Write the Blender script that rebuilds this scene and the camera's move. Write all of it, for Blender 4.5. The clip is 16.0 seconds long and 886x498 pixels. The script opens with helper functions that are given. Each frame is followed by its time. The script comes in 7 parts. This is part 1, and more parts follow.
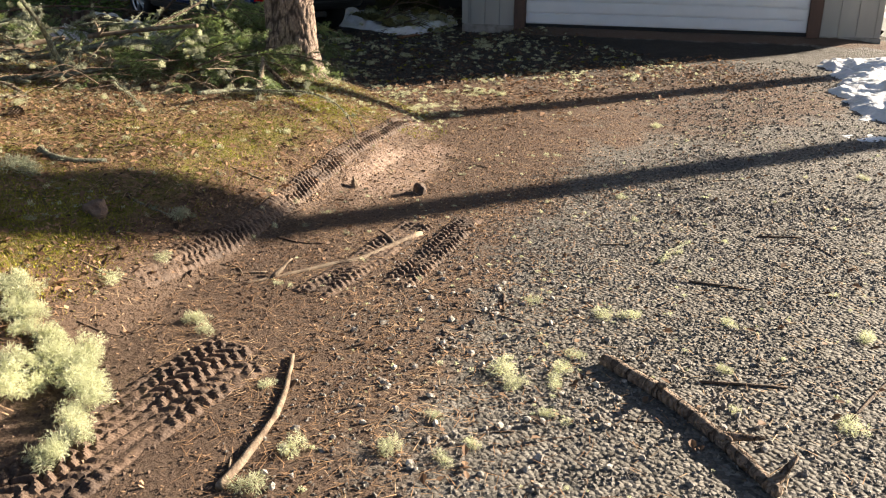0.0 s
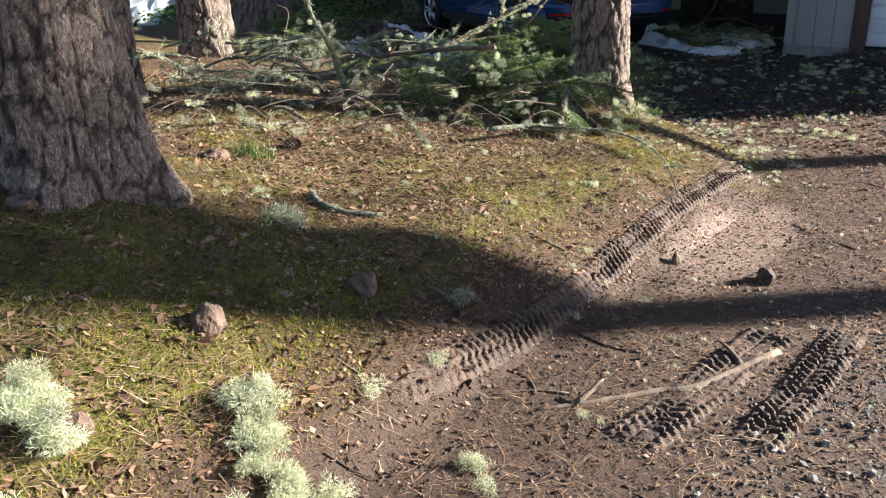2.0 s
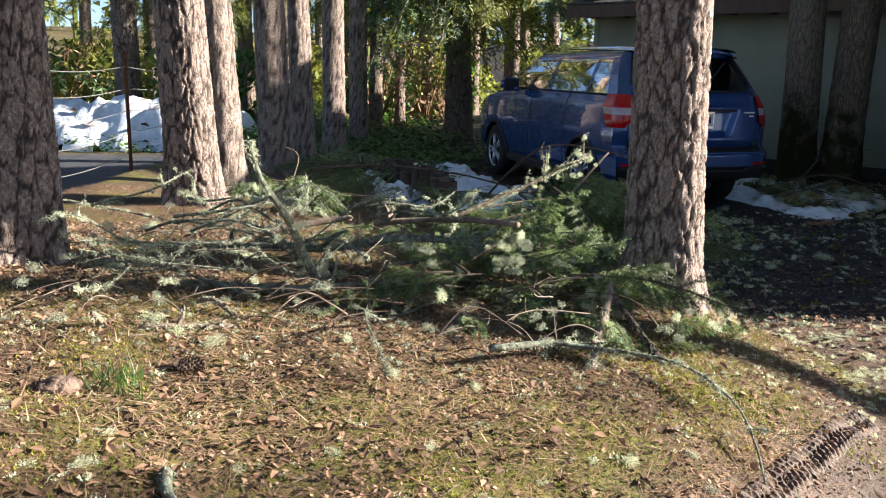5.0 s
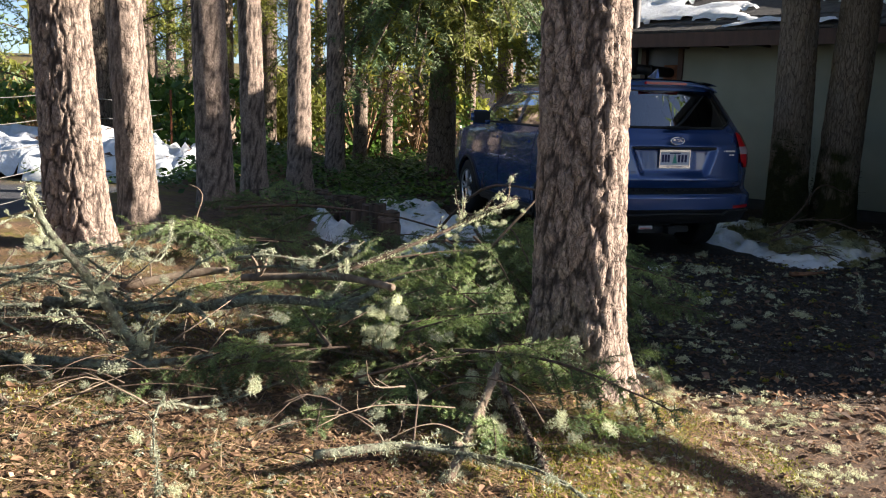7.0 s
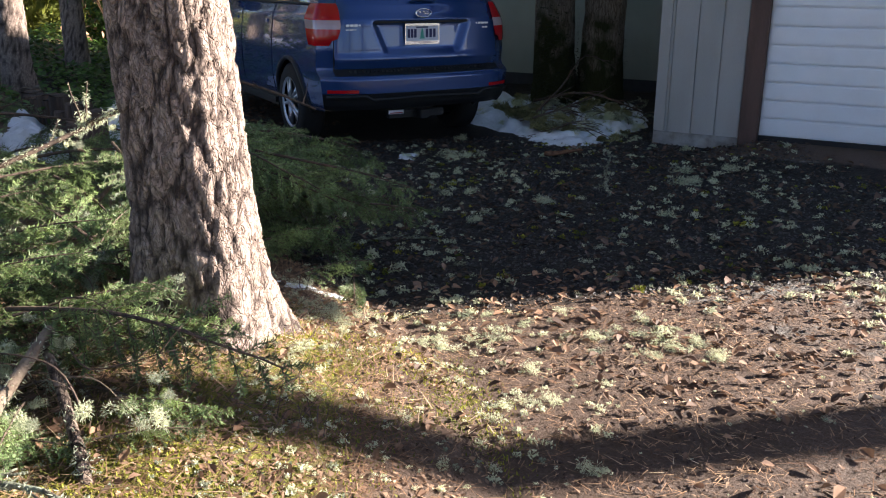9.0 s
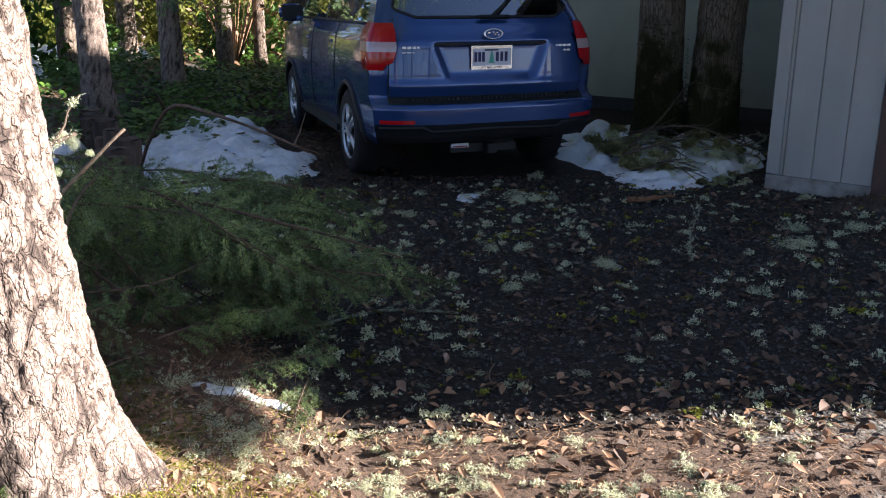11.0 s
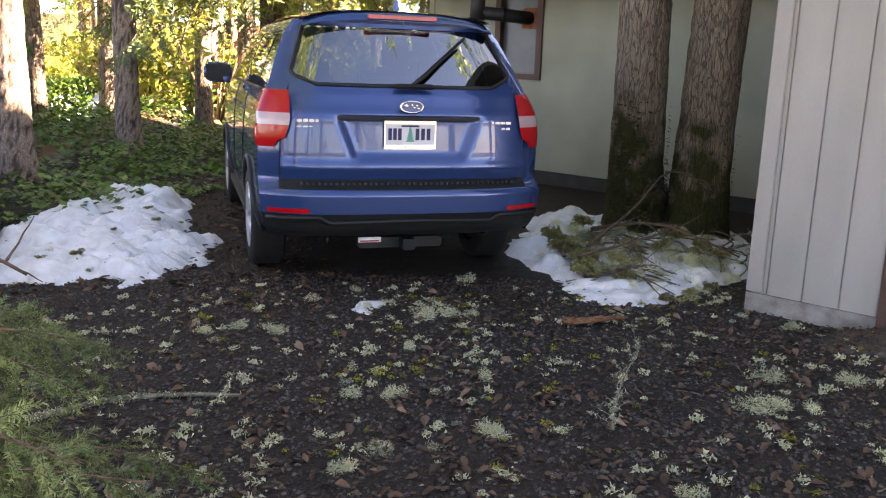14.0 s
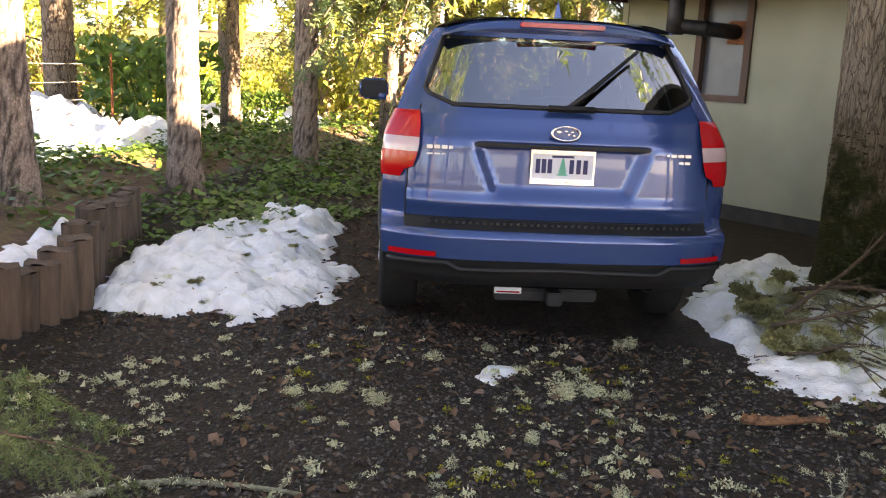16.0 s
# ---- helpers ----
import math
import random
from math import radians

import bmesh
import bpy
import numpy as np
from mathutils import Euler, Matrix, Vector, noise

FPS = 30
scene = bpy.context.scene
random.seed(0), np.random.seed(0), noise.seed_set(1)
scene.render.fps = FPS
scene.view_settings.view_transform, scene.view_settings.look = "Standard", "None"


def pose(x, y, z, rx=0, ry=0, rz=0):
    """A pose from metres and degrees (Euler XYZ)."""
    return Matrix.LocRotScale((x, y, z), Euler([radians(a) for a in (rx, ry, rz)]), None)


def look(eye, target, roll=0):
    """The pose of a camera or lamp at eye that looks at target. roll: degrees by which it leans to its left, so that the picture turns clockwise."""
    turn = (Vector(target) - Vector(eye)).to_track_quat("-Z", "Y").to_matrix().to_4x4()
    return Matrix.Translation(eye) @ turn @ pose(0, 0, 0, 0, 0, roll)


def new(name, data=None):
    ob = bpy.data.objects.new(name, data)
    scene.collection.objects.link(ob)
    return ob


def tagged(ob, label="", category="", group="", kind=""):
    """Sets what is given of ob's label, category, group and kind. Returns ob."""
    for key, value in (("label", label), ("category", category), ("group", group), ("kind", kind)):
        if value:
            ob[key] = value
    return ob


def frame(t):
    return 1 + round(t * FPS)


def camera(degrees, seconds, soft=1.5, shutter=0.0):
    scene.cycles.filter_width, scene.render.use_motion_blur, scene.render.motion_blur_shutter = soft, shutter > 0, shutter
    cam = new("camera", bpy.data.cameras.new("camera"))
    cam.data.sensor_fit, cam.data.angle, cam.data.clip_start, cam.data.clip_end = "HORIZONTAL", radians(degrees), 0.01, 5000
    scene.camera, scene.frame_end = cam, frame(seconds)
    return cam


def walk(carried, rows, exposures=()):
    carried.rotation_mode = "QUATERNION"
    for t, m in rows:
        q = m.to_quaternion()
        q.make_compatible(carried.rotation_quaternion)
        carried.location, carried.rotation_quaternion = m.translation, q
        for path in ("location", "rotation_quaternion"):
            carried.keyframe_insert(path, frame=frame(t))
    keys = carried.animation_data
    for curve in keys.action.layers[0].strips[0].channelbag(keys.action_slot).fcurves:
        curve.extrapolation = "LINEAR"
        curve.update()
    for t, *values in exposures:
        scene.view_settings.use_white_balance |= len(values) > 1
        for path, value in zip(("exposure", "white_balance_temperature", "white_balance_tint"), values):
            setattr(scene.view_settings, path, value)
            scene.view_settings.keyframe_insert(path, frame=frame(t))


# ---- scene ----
cam = camera(54.5, 16.0, soft=1.1)
METRES, EYE, TILT, LEAN, TURN = 8.246, 1.41, 0.0, 0.0, -24.9
ROWS = [
    (0.0, 0.0, 0.0, 0.0, 0.02, -20.84, -0.05),
    (0.5, -0.0142, 0.0289, -0.0022, 5.18, -21.1, 1.6),
    (1.0, -0.0269, 0.0579, -0.0043, 11.01, -21.57, 2.13),
    (1.5, -0.034, 0.092, -0.0025, 16.85, -21.94, 0.7),
    (2.0, -0.0468, 0.123, -0.0032, 17.83, -20.14, 0.69),
    (2.5, -0.0597, 0.1566, -0.0021, 16.0, -19.13, 1.16),
    (3.0, -0.0599, 0.1919, -0.0028, 19.28, -18.24, -0.55),
    (3.5, -0.0613, 0.2219, -0.0017, 22.94, -16.78, -1.83),
    (4.0, -0.0662, 0.2559, 0.0011, 23.18, -15.24, -1.21),
    (4.5, -0.0632, 0.2829, 0.0028, 23.81, -13.49, -0.81),
    (7.0, -0.0283, 0.4179, 0.0027, 25.23, -9.99, -1.68),
    (7.5, -0.0237, 0.447, -0.0008, 20.99, -12.63, -0.34),
    (8.0, -0.014, 0.4728, -0.0036, 14.86, -15.3, 0.75),
    (8.5, 0.005, 0.5038, -0.0047, 12.88, -17.39, -0.16),
    (11.0, 0.0514, 0.6697, -0.0068, 22.2, -16.3, 0.1),
    (11.5, 0.0583, 0.6988, -0.0056, 26.91, -14.91, -0.5),
    (12.0, 0.0677, 0.73, -0.0048, 30.33, -14.62, -1.56),
    (12.5, 0.0686, 0.76, -0.0043, 28.43, -11.88, -2.06),
    (13.0, 0.069, 0.7873, -0.0029, 25.5, -11.52, -1.58),
    (13.5, 0.0748, 0.8187, -0.0036, 25.55, -12.02, -1.78),
    (14.0, 0.0782, 0.8467, -0.0044, 24.55, -12.32, -1.91),
    (14.5, 0.0749, 0.8778, -0.0027, 21.87, -10.8, -1.75),
    (15.0, 0.0728, 0.9078, -0.0038, 23.5, -10.65, -1.62),
    (15.5, 0.0699, 0.9374, -0.0036, 31.86, -11.62, -3.39),
    (16.0, 0.0555, 0.9595, -0.0046, 38.05, -11.65, -2.54),
]
EXPOSURES = [(0.0, 1.92, 7200, 12), (0.6, 1.97, 6600, 11), (2.0, 1.92, 5900, 10), (3.5, 2.2, 5450, 10), (4.5, 2.14, 5750, 10), (7.0, 2.0, 6400, 12), (8.5, 2.33, 6150, 15), (11.0, 2.35, 5900, 15), (11.5, 2.55, 5500, 18), (12.0, 3.4, 5750, 26), (12.5, 4.15, 6500, 26), (13.0, 4.0, 6800, 26), (13.5, 3.95, 7300, 25), (14.0, 4.2, 8000, 23), (14.5, 4.3, 8500, 22), (16.0, 4.35, 9300, 22)]
walk(cam, [(t, pose(0, 0, EYE, TILT, LEAN, TURN) @ pose(METRES * x, METRES * y, METRES * z, 90 + pitch, roll, yaw)) for t, x, y, z, yaw, pitch, roll in ROWS],
     exposures=EXPOSURES)

# ---- world, sun ----
SUN_EL = 20.0
world = bpy.data.worlds.new("world")
world.use_nodes = True
scene.world = world
wn = world.node_tree
sky = wn.nodes.new("ShaderNodeTexSky")
sky.sky_type = 'NISHITA'
sky.sun_disc = False
sky.sun_elevation = radians(SUN_EL)
sky.sun_rotation = radians(90)
sky.air_density, sky.dust_density = 0.55, 0.5
wn.nodes["Background"].inputs[1].default_value = 0.05
wn.links.new(sky.outputs[0], wn.nodes["Background"].inputs[0])
sun = new("sun", bpy.data.lights.new("sun", 'SUN'))
sun.data.energy, sun.data.angle, sun.data.color = 5.0, radians(0.6), (1.0, 0.91, 0.78)
sun.matrix_world = look((30, 5, 30 * math.tan(radians(SUN_EL))), (0, 5, 0))

# ---- materials ----
MATS = {}


def mat(name, color, rough=0.7, var=0.25, scale=8.0, bump=0.3, bump_scale=60.0, metal=0.0, color2=None, stretch=(1, 1, 1), spec=0.4, coat=0.0, per_object=0.0, per_island=0.0):
    """A surface with colour variation at two scales, fine relief, and its own roughness."""
    if name in MATS:
        return MATS[name]
    m = bpy.data.materials.new(name)
    m.use_nodes = True
    nt = m.node_tree
    N, L = nt.nodes, nt.links
    b = N["Principled BSDF"]
    b.inputs["Roughness"].default_value = rough
    b.inputs["Metallic"].default_value = metal
    b.inputs["Specular IOR Level"].default_value = spec
    b.inputs["Coat Weight"].default_value = coat
    tc = N.new("ShaderNodeTexCoord")
    mp = N.new("ShaderNodeMapping")
    mp.inputs["Scale"].default_value = stretch
    L.new(tc.outputs["Object"], mp.inputs[0])
    n1, n2 = N.new("ShaderNodeTexNoise"), N.new("ShaderNodeTexNoise")
    n1.inputs["Scale"].default_value, n1.inputs["Detail"].default_value = scale, 6
    n2.inputs["Scale"].default_value, n2.inputs["Detail"].default_value = bump_scale, 4
    L.new(mp.outputs[0], n1.inputs["Vector"])
    L.new(mp.outputs[0], n2.inputs["Vector"])
    r = N.new("ShaderNodeValToRGB")
    c2 = color2 or tuple(c * (1 - var) for c in color)
    r.color_ramp.elements[0].position, r.color_ramp.elements[1].position = 0.36, 0.64
    r.color_ramp.elements[0].color, r.color_ramp.elements[1].color = (*c2, 1), (*color, 1)
    L.new(n1.outputs[0], r.inputs[0])
    mx = N.new("ShaderNodeMixRGB")
    mx.blend_type = 'MULTIPLY'
    mx.inputs[0].default_value = var
    L.new(r.outputs[0], mx.inputs[1])
    L.new(n2.outputs[0], mx.inputs[2])
    out = mx.outputs[0]
    for amount, node, sock in ((per_object, "ShaderNodeObjectInfo", "Random"), (per_island, "ShaderNodeNewGeometry", "Random Per Island")):
        if amount:
            src = N.new(node)
            mr = N.new("ShaderNodeMapRange")
            mr.inputs[3].default_value, mr.inputs[4].default_value = 1 - amount, 1 + amount
            L.new(src.outputs[sock], mr.inputs[0])
            hs = N.new("ShaderNodeHueSaturation")
            L.new(mr.outputs[0], hs.inputs["Value"])
            L.new(out, hs.inputs["Color"])
            out = hs.outputs[0]
    L.new(out, b.inputs["Base Color"])
    if bump:
        bp = N.new("ShaderNodeBump")
        bp.inputs["Strength"].default_value, bp.inputs["Distance"].default_value = bump, 0.01
        L.new(n2.outputs[0], bp.inputs["Height"])
        L.new(bp.outputs[0], b.inputs["Normal"])
    MATS[name] = m
    return m


def translucent(m, amount):
    """Lets thin leaves pass some light."""
    nt = m.node_tree
    b, o = nt.nodes["Principled BSDF"], nt.nodes["Material Output"]
    t, x = nt.nodes.new("ShaderNodeBsdfTranslucent"), nt.nodes.new("ShaderNodeMixShader")
    src = b.inputs["Base Color"].links[0].from_socket
    nt.links.new(src, t.inputs[0])
    x.inputs[0].default_value = amount
    nt.links.new(b.outputs[0], x.inputs[1])
    nt.links.new(t.outputs[0], x.inputs[2])
    nt.links.new(x.outputs[0], o.inputs[0])
    return m


def ground_material():
    """Gravel, mud, moss and leaf litter, mixed by the ground's own zones."""
    m = bpy.data.materials.new("ground")
    m.use_nodes = True
    nt = m.node_tree
    N, L = nt.nodes, nt.links
    b = N["Principled BSDF"]
    tc = N.new("ShaderNodeTexCoord")

    def noise_(scale, detail=6, rough=0.6):
        n = N.new("ShaderNodeTexNoise")
        n.inputs["Scale"].default_value, n.inputs["Detail"].default_value, n.inputs["Roughness"].default_value = scale, detail, rough
        L.new(tc.outputs["Object"], n.inputs["Vector"])
        return n.outputs[0]

    def ramp(src, *stops):
        r = N.new("ShaderNodeValToRGB")
        for i, (p, c) in enumerate(stops):
            e = r.color_ramp.elements[i] if i < 2 else r.color_ramp.elements.new(p)
            e.position, e.color = p, (*c, 1)
        L.new(src, r.inputs[0])
        return r.outputs[0]

    def mix(fac, a, c):
        x = N.new("ShaderNodeMixRGB")
        L.new(fac, x.inputs[0]), L.new(a, x.inputs[1]), L.new(c, x.inputs[2])
        return x.outputs[0]

    def zone(name):
        a = N.new("ShaderNodeAttribute")
        a.attribute_name = name
        return a.outputs["Fac"]

    def edge(a, n, sharp=5.0):
        """Breaks a zone's soft border up with noise."""
        s = N.new("ShaderNodeMath")
        s.operation = 'ADD'
        L.new(a, s.inputs[0]), L.new(n, s.inputs[1])
        k = N.new("ShaderNodeMapRange")
        k.inputs[1].default_value, k.inputs[2].default_value = 1.0 - 0.5 / sharp, 1.0 + 0.5 / sharp
        L.new(s.outputs[0], k.inputs[0])
        return k.outputs[0]

    vor = N.new("ShaderNodeTexVoronoi")
    vor.inputs["Scale"].default_value = 55
    L.new(tc.outputs["Object"], vor.inputs["Vector"])
    sep = N.new("ShaderNodeSeparateColor")
    L.new(vor.outputs["Color"], sep.inputs[0])
    big, mid, fine = noise_(0.9, 5), noise_(4.0, 8, 0.7), noise_(90, 4)
    gravel = ramp(sep.outputs[0], (0.0, (0.05, 0.046, 0.04)), (1.0, (0.32, 0.295, 0.26)), (0.55, (0.15, 0.138, 0.12)))
    gravel = mix(mid, gravel, ramp(fine, (0.3, (0.06, 0.055, 0.05)), (0.7, (0.19, 0.17, 0.14))))
    mud = mix(mid, ramp(fine, (0.3, (0.05, 0.033, 0.022)), (0.7, (0.165, 0.11, 0.076))), ramp(big, (0.3, (0.095, 0.058, 0.038)), (0.7, (0.165, 0.105, 0.072))))
    duff = mix(mid, ramp(fine, (0.3, (0.05, 0.03, 0.019)), (0.7, (0.21, 0.125, 0.075))), ramp(noise_(14), (0.35, (0.035, 0.022, 0.014)), (0.65, (0.20, 0.125, 0.072))))
    moss = mix(fine, ramp(mid, (0.3, (0.033, 0.040, 0.010)), (0.7, (0.25, 0.245, 0.04))), ramp(noise_(25), (0.3, (0.035, 0.038, 0.011)), (0.7, (0.33, 0.28, 0.05))))
    # Leaf litter, taken near black with the drive's shade in its colour.
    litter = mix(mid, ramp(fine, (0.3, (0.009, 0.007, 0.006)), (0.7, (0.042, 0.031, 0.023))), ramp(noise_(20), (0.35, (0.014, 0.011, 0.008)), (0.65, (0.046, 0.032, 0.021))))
    asph = ramp(fine, (0.3, (0.045, 0.045, 0.05)), (0.7, (0.09, 0.09, 0.095)))
    col = mix(edge(zone("mud"), mid), gravel, mud)
    col = mix(edge(zone("scrape"), mid, 2.5), col, ramp(fine, (0.3, (0.26, 0.175, 0.13)), (0.7, (0.47, 0.345, 0.27))))
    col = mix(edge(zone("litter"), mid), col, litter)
    col = mix(edge(zone("duff"), mid), col, duff)
    col = mix(edge(zone("moss"), noise_(2.6, 8, 0.75)), col, moss)
    col = mix(zone("asphalt"), col, asph)
    L.new(col, b.inputs["Base Color"])
    rr = N.new("ShaderNodeMapRange")
    rr.inputs[3].default_value, rr.inputs[4].default_value = 0.55, 0.95
    L.new(mid, rr.inputs[0])
    L.new(rr.outputs[0], b.inputs["Roughness"])
    b.inputs["Specular IOR Level"].default_value = 0.3
    b1, b2 = N.new("ShaderNodeBump"), N.new("ShaderNodeBump")
    b1.inputs["Strength"].default_value, b1.inputs["Distance"].default_value = 0.9, 0.022
    b2.inputs["Strength"].default_value, b2.inputs["Distance"].default_value = 0.8, 0.05
    inv = N.new("ShaderNodeMath")
    inv.operation = 'MULTIPLY_ADD'
    inv.inputs[1].default_value, inv.inputs[2].default_value = -1.0, 0.8
    L.new(vor.outputs["Distance"], inv.inputs[0])
    soil = N.new("ShaderNodeMath")
    soil.operation = 'MAXIMUM'
    L.new(zone("mud"), soil.inputs[0]), L.new(zone("duff"), soil.inputs[1])
    L.new(mix(soil.outputs[0], inv.outputs[0], noise_(45, 8, 0.75)), b1.inputs["Height"])
    L.new(mid, b2.inputs["Height"])
    L.new(b1.outputs[0], b2.inputs["Normal"])
    L.new(b2.outputs[0], b.inputs["Normal"])
    return m


M_GROUND = ground_material()


def bark_material(name, plate, plate_dark, furrow, cells, tall, depth, carved=False):
    """Scaly plates at two sizes with dark cracks between them."""
    m = bpy.data.materials.new(name)
    m.use_nodes = True
    nt = m.node_tree
    N, L = nt.nodes, nt.links
    b = N["Principled BSDF"]
    b.inputs["Roughness"].default_value = 0.92
    b.inputs["Specular IOR Level"].default_value = 0.2
    tc, mp = N.new("ShaderNodeTexCoord"), N.new("ShaderNodeMapping")
    mp.inputs["Scale"].default_value = (1, 1, tall)
    L.new(tc.outputs["Object"], mp.inputs[0])
    wn_, add = N.new("ShaderNodeTexNoise"), N.new("ShaderNodeVectorMath")
    wn_.inputs["Scale"].default_value, wn_.inputs["Detail"].default_value = 16, 7
    L.new(mp.outputs[0], wn_.inputs["Vector"])
    sc = N.new("ShaderNodeVectorMath")
    sc.operation = 'SCALE'
    sc.inputs["Scale"].default_value = 0.115
    L.new(wn_.outputs["Color"], sc.inputs[0])
    L.new(mp.outputs[0], add.inputs[0])
    L.new(sc.outputs[0], add.inputs[1])

    def cracks(scale, width):
        v = N.new("ShaderNodeTexVoronoi")
        v.feature = 'DISTANCE_TO_EDGE'
        v.inputs["Scale"].default_value = scale
        L.new(add.outputs[0], v.inputs["Vector"])
        k = N.new("ShaderNodeMapRange")
        k.interpolation_type = 'SMOOTHSTEP'
        k.inputs[1].default_value, k.inputs[2].default_value = 0.0, width
        L.new(v.outputs["Distance"], k.inputs[0])
        return k.outputs[0]
    big, small = cracks(cells, 0.085), cracks(cells * 2.7, 0.10)
    tone = N.new("ShaderNodeTexVoronoi")
    tone.inputs["Scale"].default_value = cells * 2.7
    L.new(add.outputs[0], tone.inputs["Vector"])
    g = N.new("ShaderNodeTexNoise")
    g.inputs["Scale"].default_value, g.inputs["Detail"].default_value = 75, 8
    L.new(mp.outputs[0], g.inputs["Vector"])

    def math_(op, a, c):
        n = N.new("ShaderNodeMath")
        n.operation = op
        for i, v in enumerate((a, c)):
            if isinstance(v, float):
                n.inputs[i].default_value = v
            else:
                L.new(v, n.inputs[i])
        return n.outputs[0]
    sep = N.new("ShaderNodeSeparateColor")
    L.new(tone.outputs["Color"], sep.inputs[0])
    t = math_('ADD', math_('MULTIPLY', sep.outputs[0], 0.3), math_('MULTIPLY_ADD', g.outputs[0], 2.2))
    t.node.inputs[1].links[0].from_node.inputs[2].default_value = -0.75
    c1, c2 = N.new("ShaderNodeMixRGB"), N.new("ShaderNodeMixRGB")
    c1.inputs[1].default_value, c1.inputs[2].default_value = (*plate_dark, 1), (*plate, 1)
    L.new(t, c1.inputs[0])
    c2.inputs[1].default_value = (*furrow, 1)
    solid = math_('MULTIPLY', big, math_('MULTIPLY_ADD', small, 0.25))
    N_ = solid.node.inputs[1].links[0].from_node
    N_.inputs[2].default_value = 0.75
    fade, fr = N.new("ShaderNodeTexNoise"), N.new("ShaderNodeMapRange")
    fade.inputs["Scale"].default_value, fade.inputs["Detail"].default_value = cells * 0.9, 5
    L.new(mp.outputs[0], fade.inputs["Vector"])
    fr.inputs[1].default_value, fr.inputs[2].default_value, fr.inputs[4].default_value = 0.42, 0.62, 0.5
    L.new(fade.outputs[0], fr.inputs[0])
    if carved:
        at = N.new("ShaderNodeAttribute")
        at.attribute_name = "furrow"
        flat = math_('SUBTRACT', 1.0, at.outputs["Fac"])
        L.new(math_('MULTIPLY', flat, math_('MAXIMUM', small, 0.7)), c2.inputs[0])
    else:
        L.new(math_('MAXIMUM', solid, fr.outputs[0]), c2.inputs[0])
    L.new(c1.outputs[0], c2.inputs[2])
    L.new(c2.outputs[0], b.inputs["Base Color"])
    hgt = math_('ADD', math_('ADD', math_('MULTIPLY', big, 1.0), math_('MULTIPLY', small, 0.35)), math_('ADD', math_('MULTIPLY', sep.outputs[1], 0.2), math_('MULTIPLY', g.outputs[0], 1.1)))
    bp = N.new("ShaderNodeBump")
    bp.inputs["Strength"].default_value, bp.inputs["Distance"].default_value = 1.0, depth
    L.new(hgt, bp.inputs["Height"])
    L.new(bp.outputs[0], b.inputs["Normal"])
    return m


def add_moss(m):
    """Dark moss creeping up the foot of a trunk in ragged patches."""
    nt = m.node_tree
    N, L = nt.nodes, nt.links
    b = N["Principled BSDF"]
    src = b.inputs["Base Color"].links[0].from_socket
    tc, n, sep = N.new("ShaderNodeTexCoord"), N.new("ShaderNodeTexNoise"), N.new("ShaderNodeSeparateXYZ")
    n.inputs["Scale"].default_value, n.inputs["Detail"].default_value = 3.5, 8
    L.new(tc.outputs["Object"], n.inputs["Vector"]), L.new(tc.outputs["Object"], sep.inputs[0])
    h = N.new("ShaderNodeMath")
    h.operation = 'MULTIPLY_ADD'
    h.inputs[1].default_value, h.inputs[2].default_value = -0.42, 0.42
    L.new(sep.outputs[2], h.inputs[0])
    a = N.new("ShaderNodeMath")
    L.new(h.outputs[0], a.inputs[0]), L.new(n.outputs[0], a.inputs[1])
    k = N.new("ShaderNodeMapRange")
    k.inputs[1].default_value, k.inputs[2].default_value = 0.52, 0.66
    L.new(a.outputs[0], k.inputs[0])
    x = N.new("ShaderNodeMixRGB")
    x.inputs[2].default_value = (0.045, 0.047, 0.016, 1)
    L.new(k.outputs[0], x.inputs[0]), L.new(src, x.inputs[1]), L.new(x.outputs[0], b.inputs["Base Color"])


M_BARK = bark_material("pine_bark", (0.49, 0.375, 0.30), (0.22, 0.16, 0.128), (0.060, 0.044, 0.037), 22.0, 0.55, 0.008, True)
# Crushed stone again, its colour darkened for the shaded part of the drive.
M_DARK_STONE = mat("shaded_stone", (0.10, 0.088, 0.077), 0.5, 0.4, 40, 0.4, 200, color2=(0.03, 0.027, 0.023), per_island=0.75)
M_BARK_FAR = bark_material("rough_bark", (0.34, 0.26, 0.20), (0.14, 0.10, 0.075), (0.05, 0.035, 0.027), 12.0, 0.35, 0.015)
M_BARK_GREY = bark_material("grey_brown_bark", (0.31, 0.255, 0.195), (0.17, 0.132, 0.098), (0.095, 0.072, 0.053), 24.0, 0.24, 0.009)
add_moss(M_BARK_GREY)
M_TWIG = mat("twig", (0.17, 0.115, 0.08), 0.85, 0.5, 30, 0.5, 120, color2=(0.08, 0.055, 0.04))
M_DEADWOOD = mat("dead_wood", (0.31, 0.24, 0.17), 0.85, 0.4, 22, 0.5, 120, color2=(0.16, 0.11, 0.075))
M_LICHENWOOD = mat("lichen_covered_wood", (0.33, 0.36, 0.25), 0.95, 0.5, 35, 0.8, 150, color2=(0.13, 0.11, 0.08))
M_LICHEN = translucent(mat("lichen", (0.80, 0.81, 0.56), 0.95, 0.25, 12, 0, 120, color2=(0.64, 0.67, 0.44), per_object=0.15), 0.45)
M_LICHEN_OLIVE = translucent(mat("olive_lichen", (0.46, 0.43, 0.21), 0.95, 0.3, 20, 0, 120, color2=(0.20, 0.19, 0.08), per_object=0.4), 0.3)
M_LICHEN_GREY = translucent(mat("grey_green_lichen", (0.54, 0.55, 0.39), 0.95, 0.3, 20, 0, 120, color2=(0.28, 0.31, 0.21), per_object=0.3), 0.3)
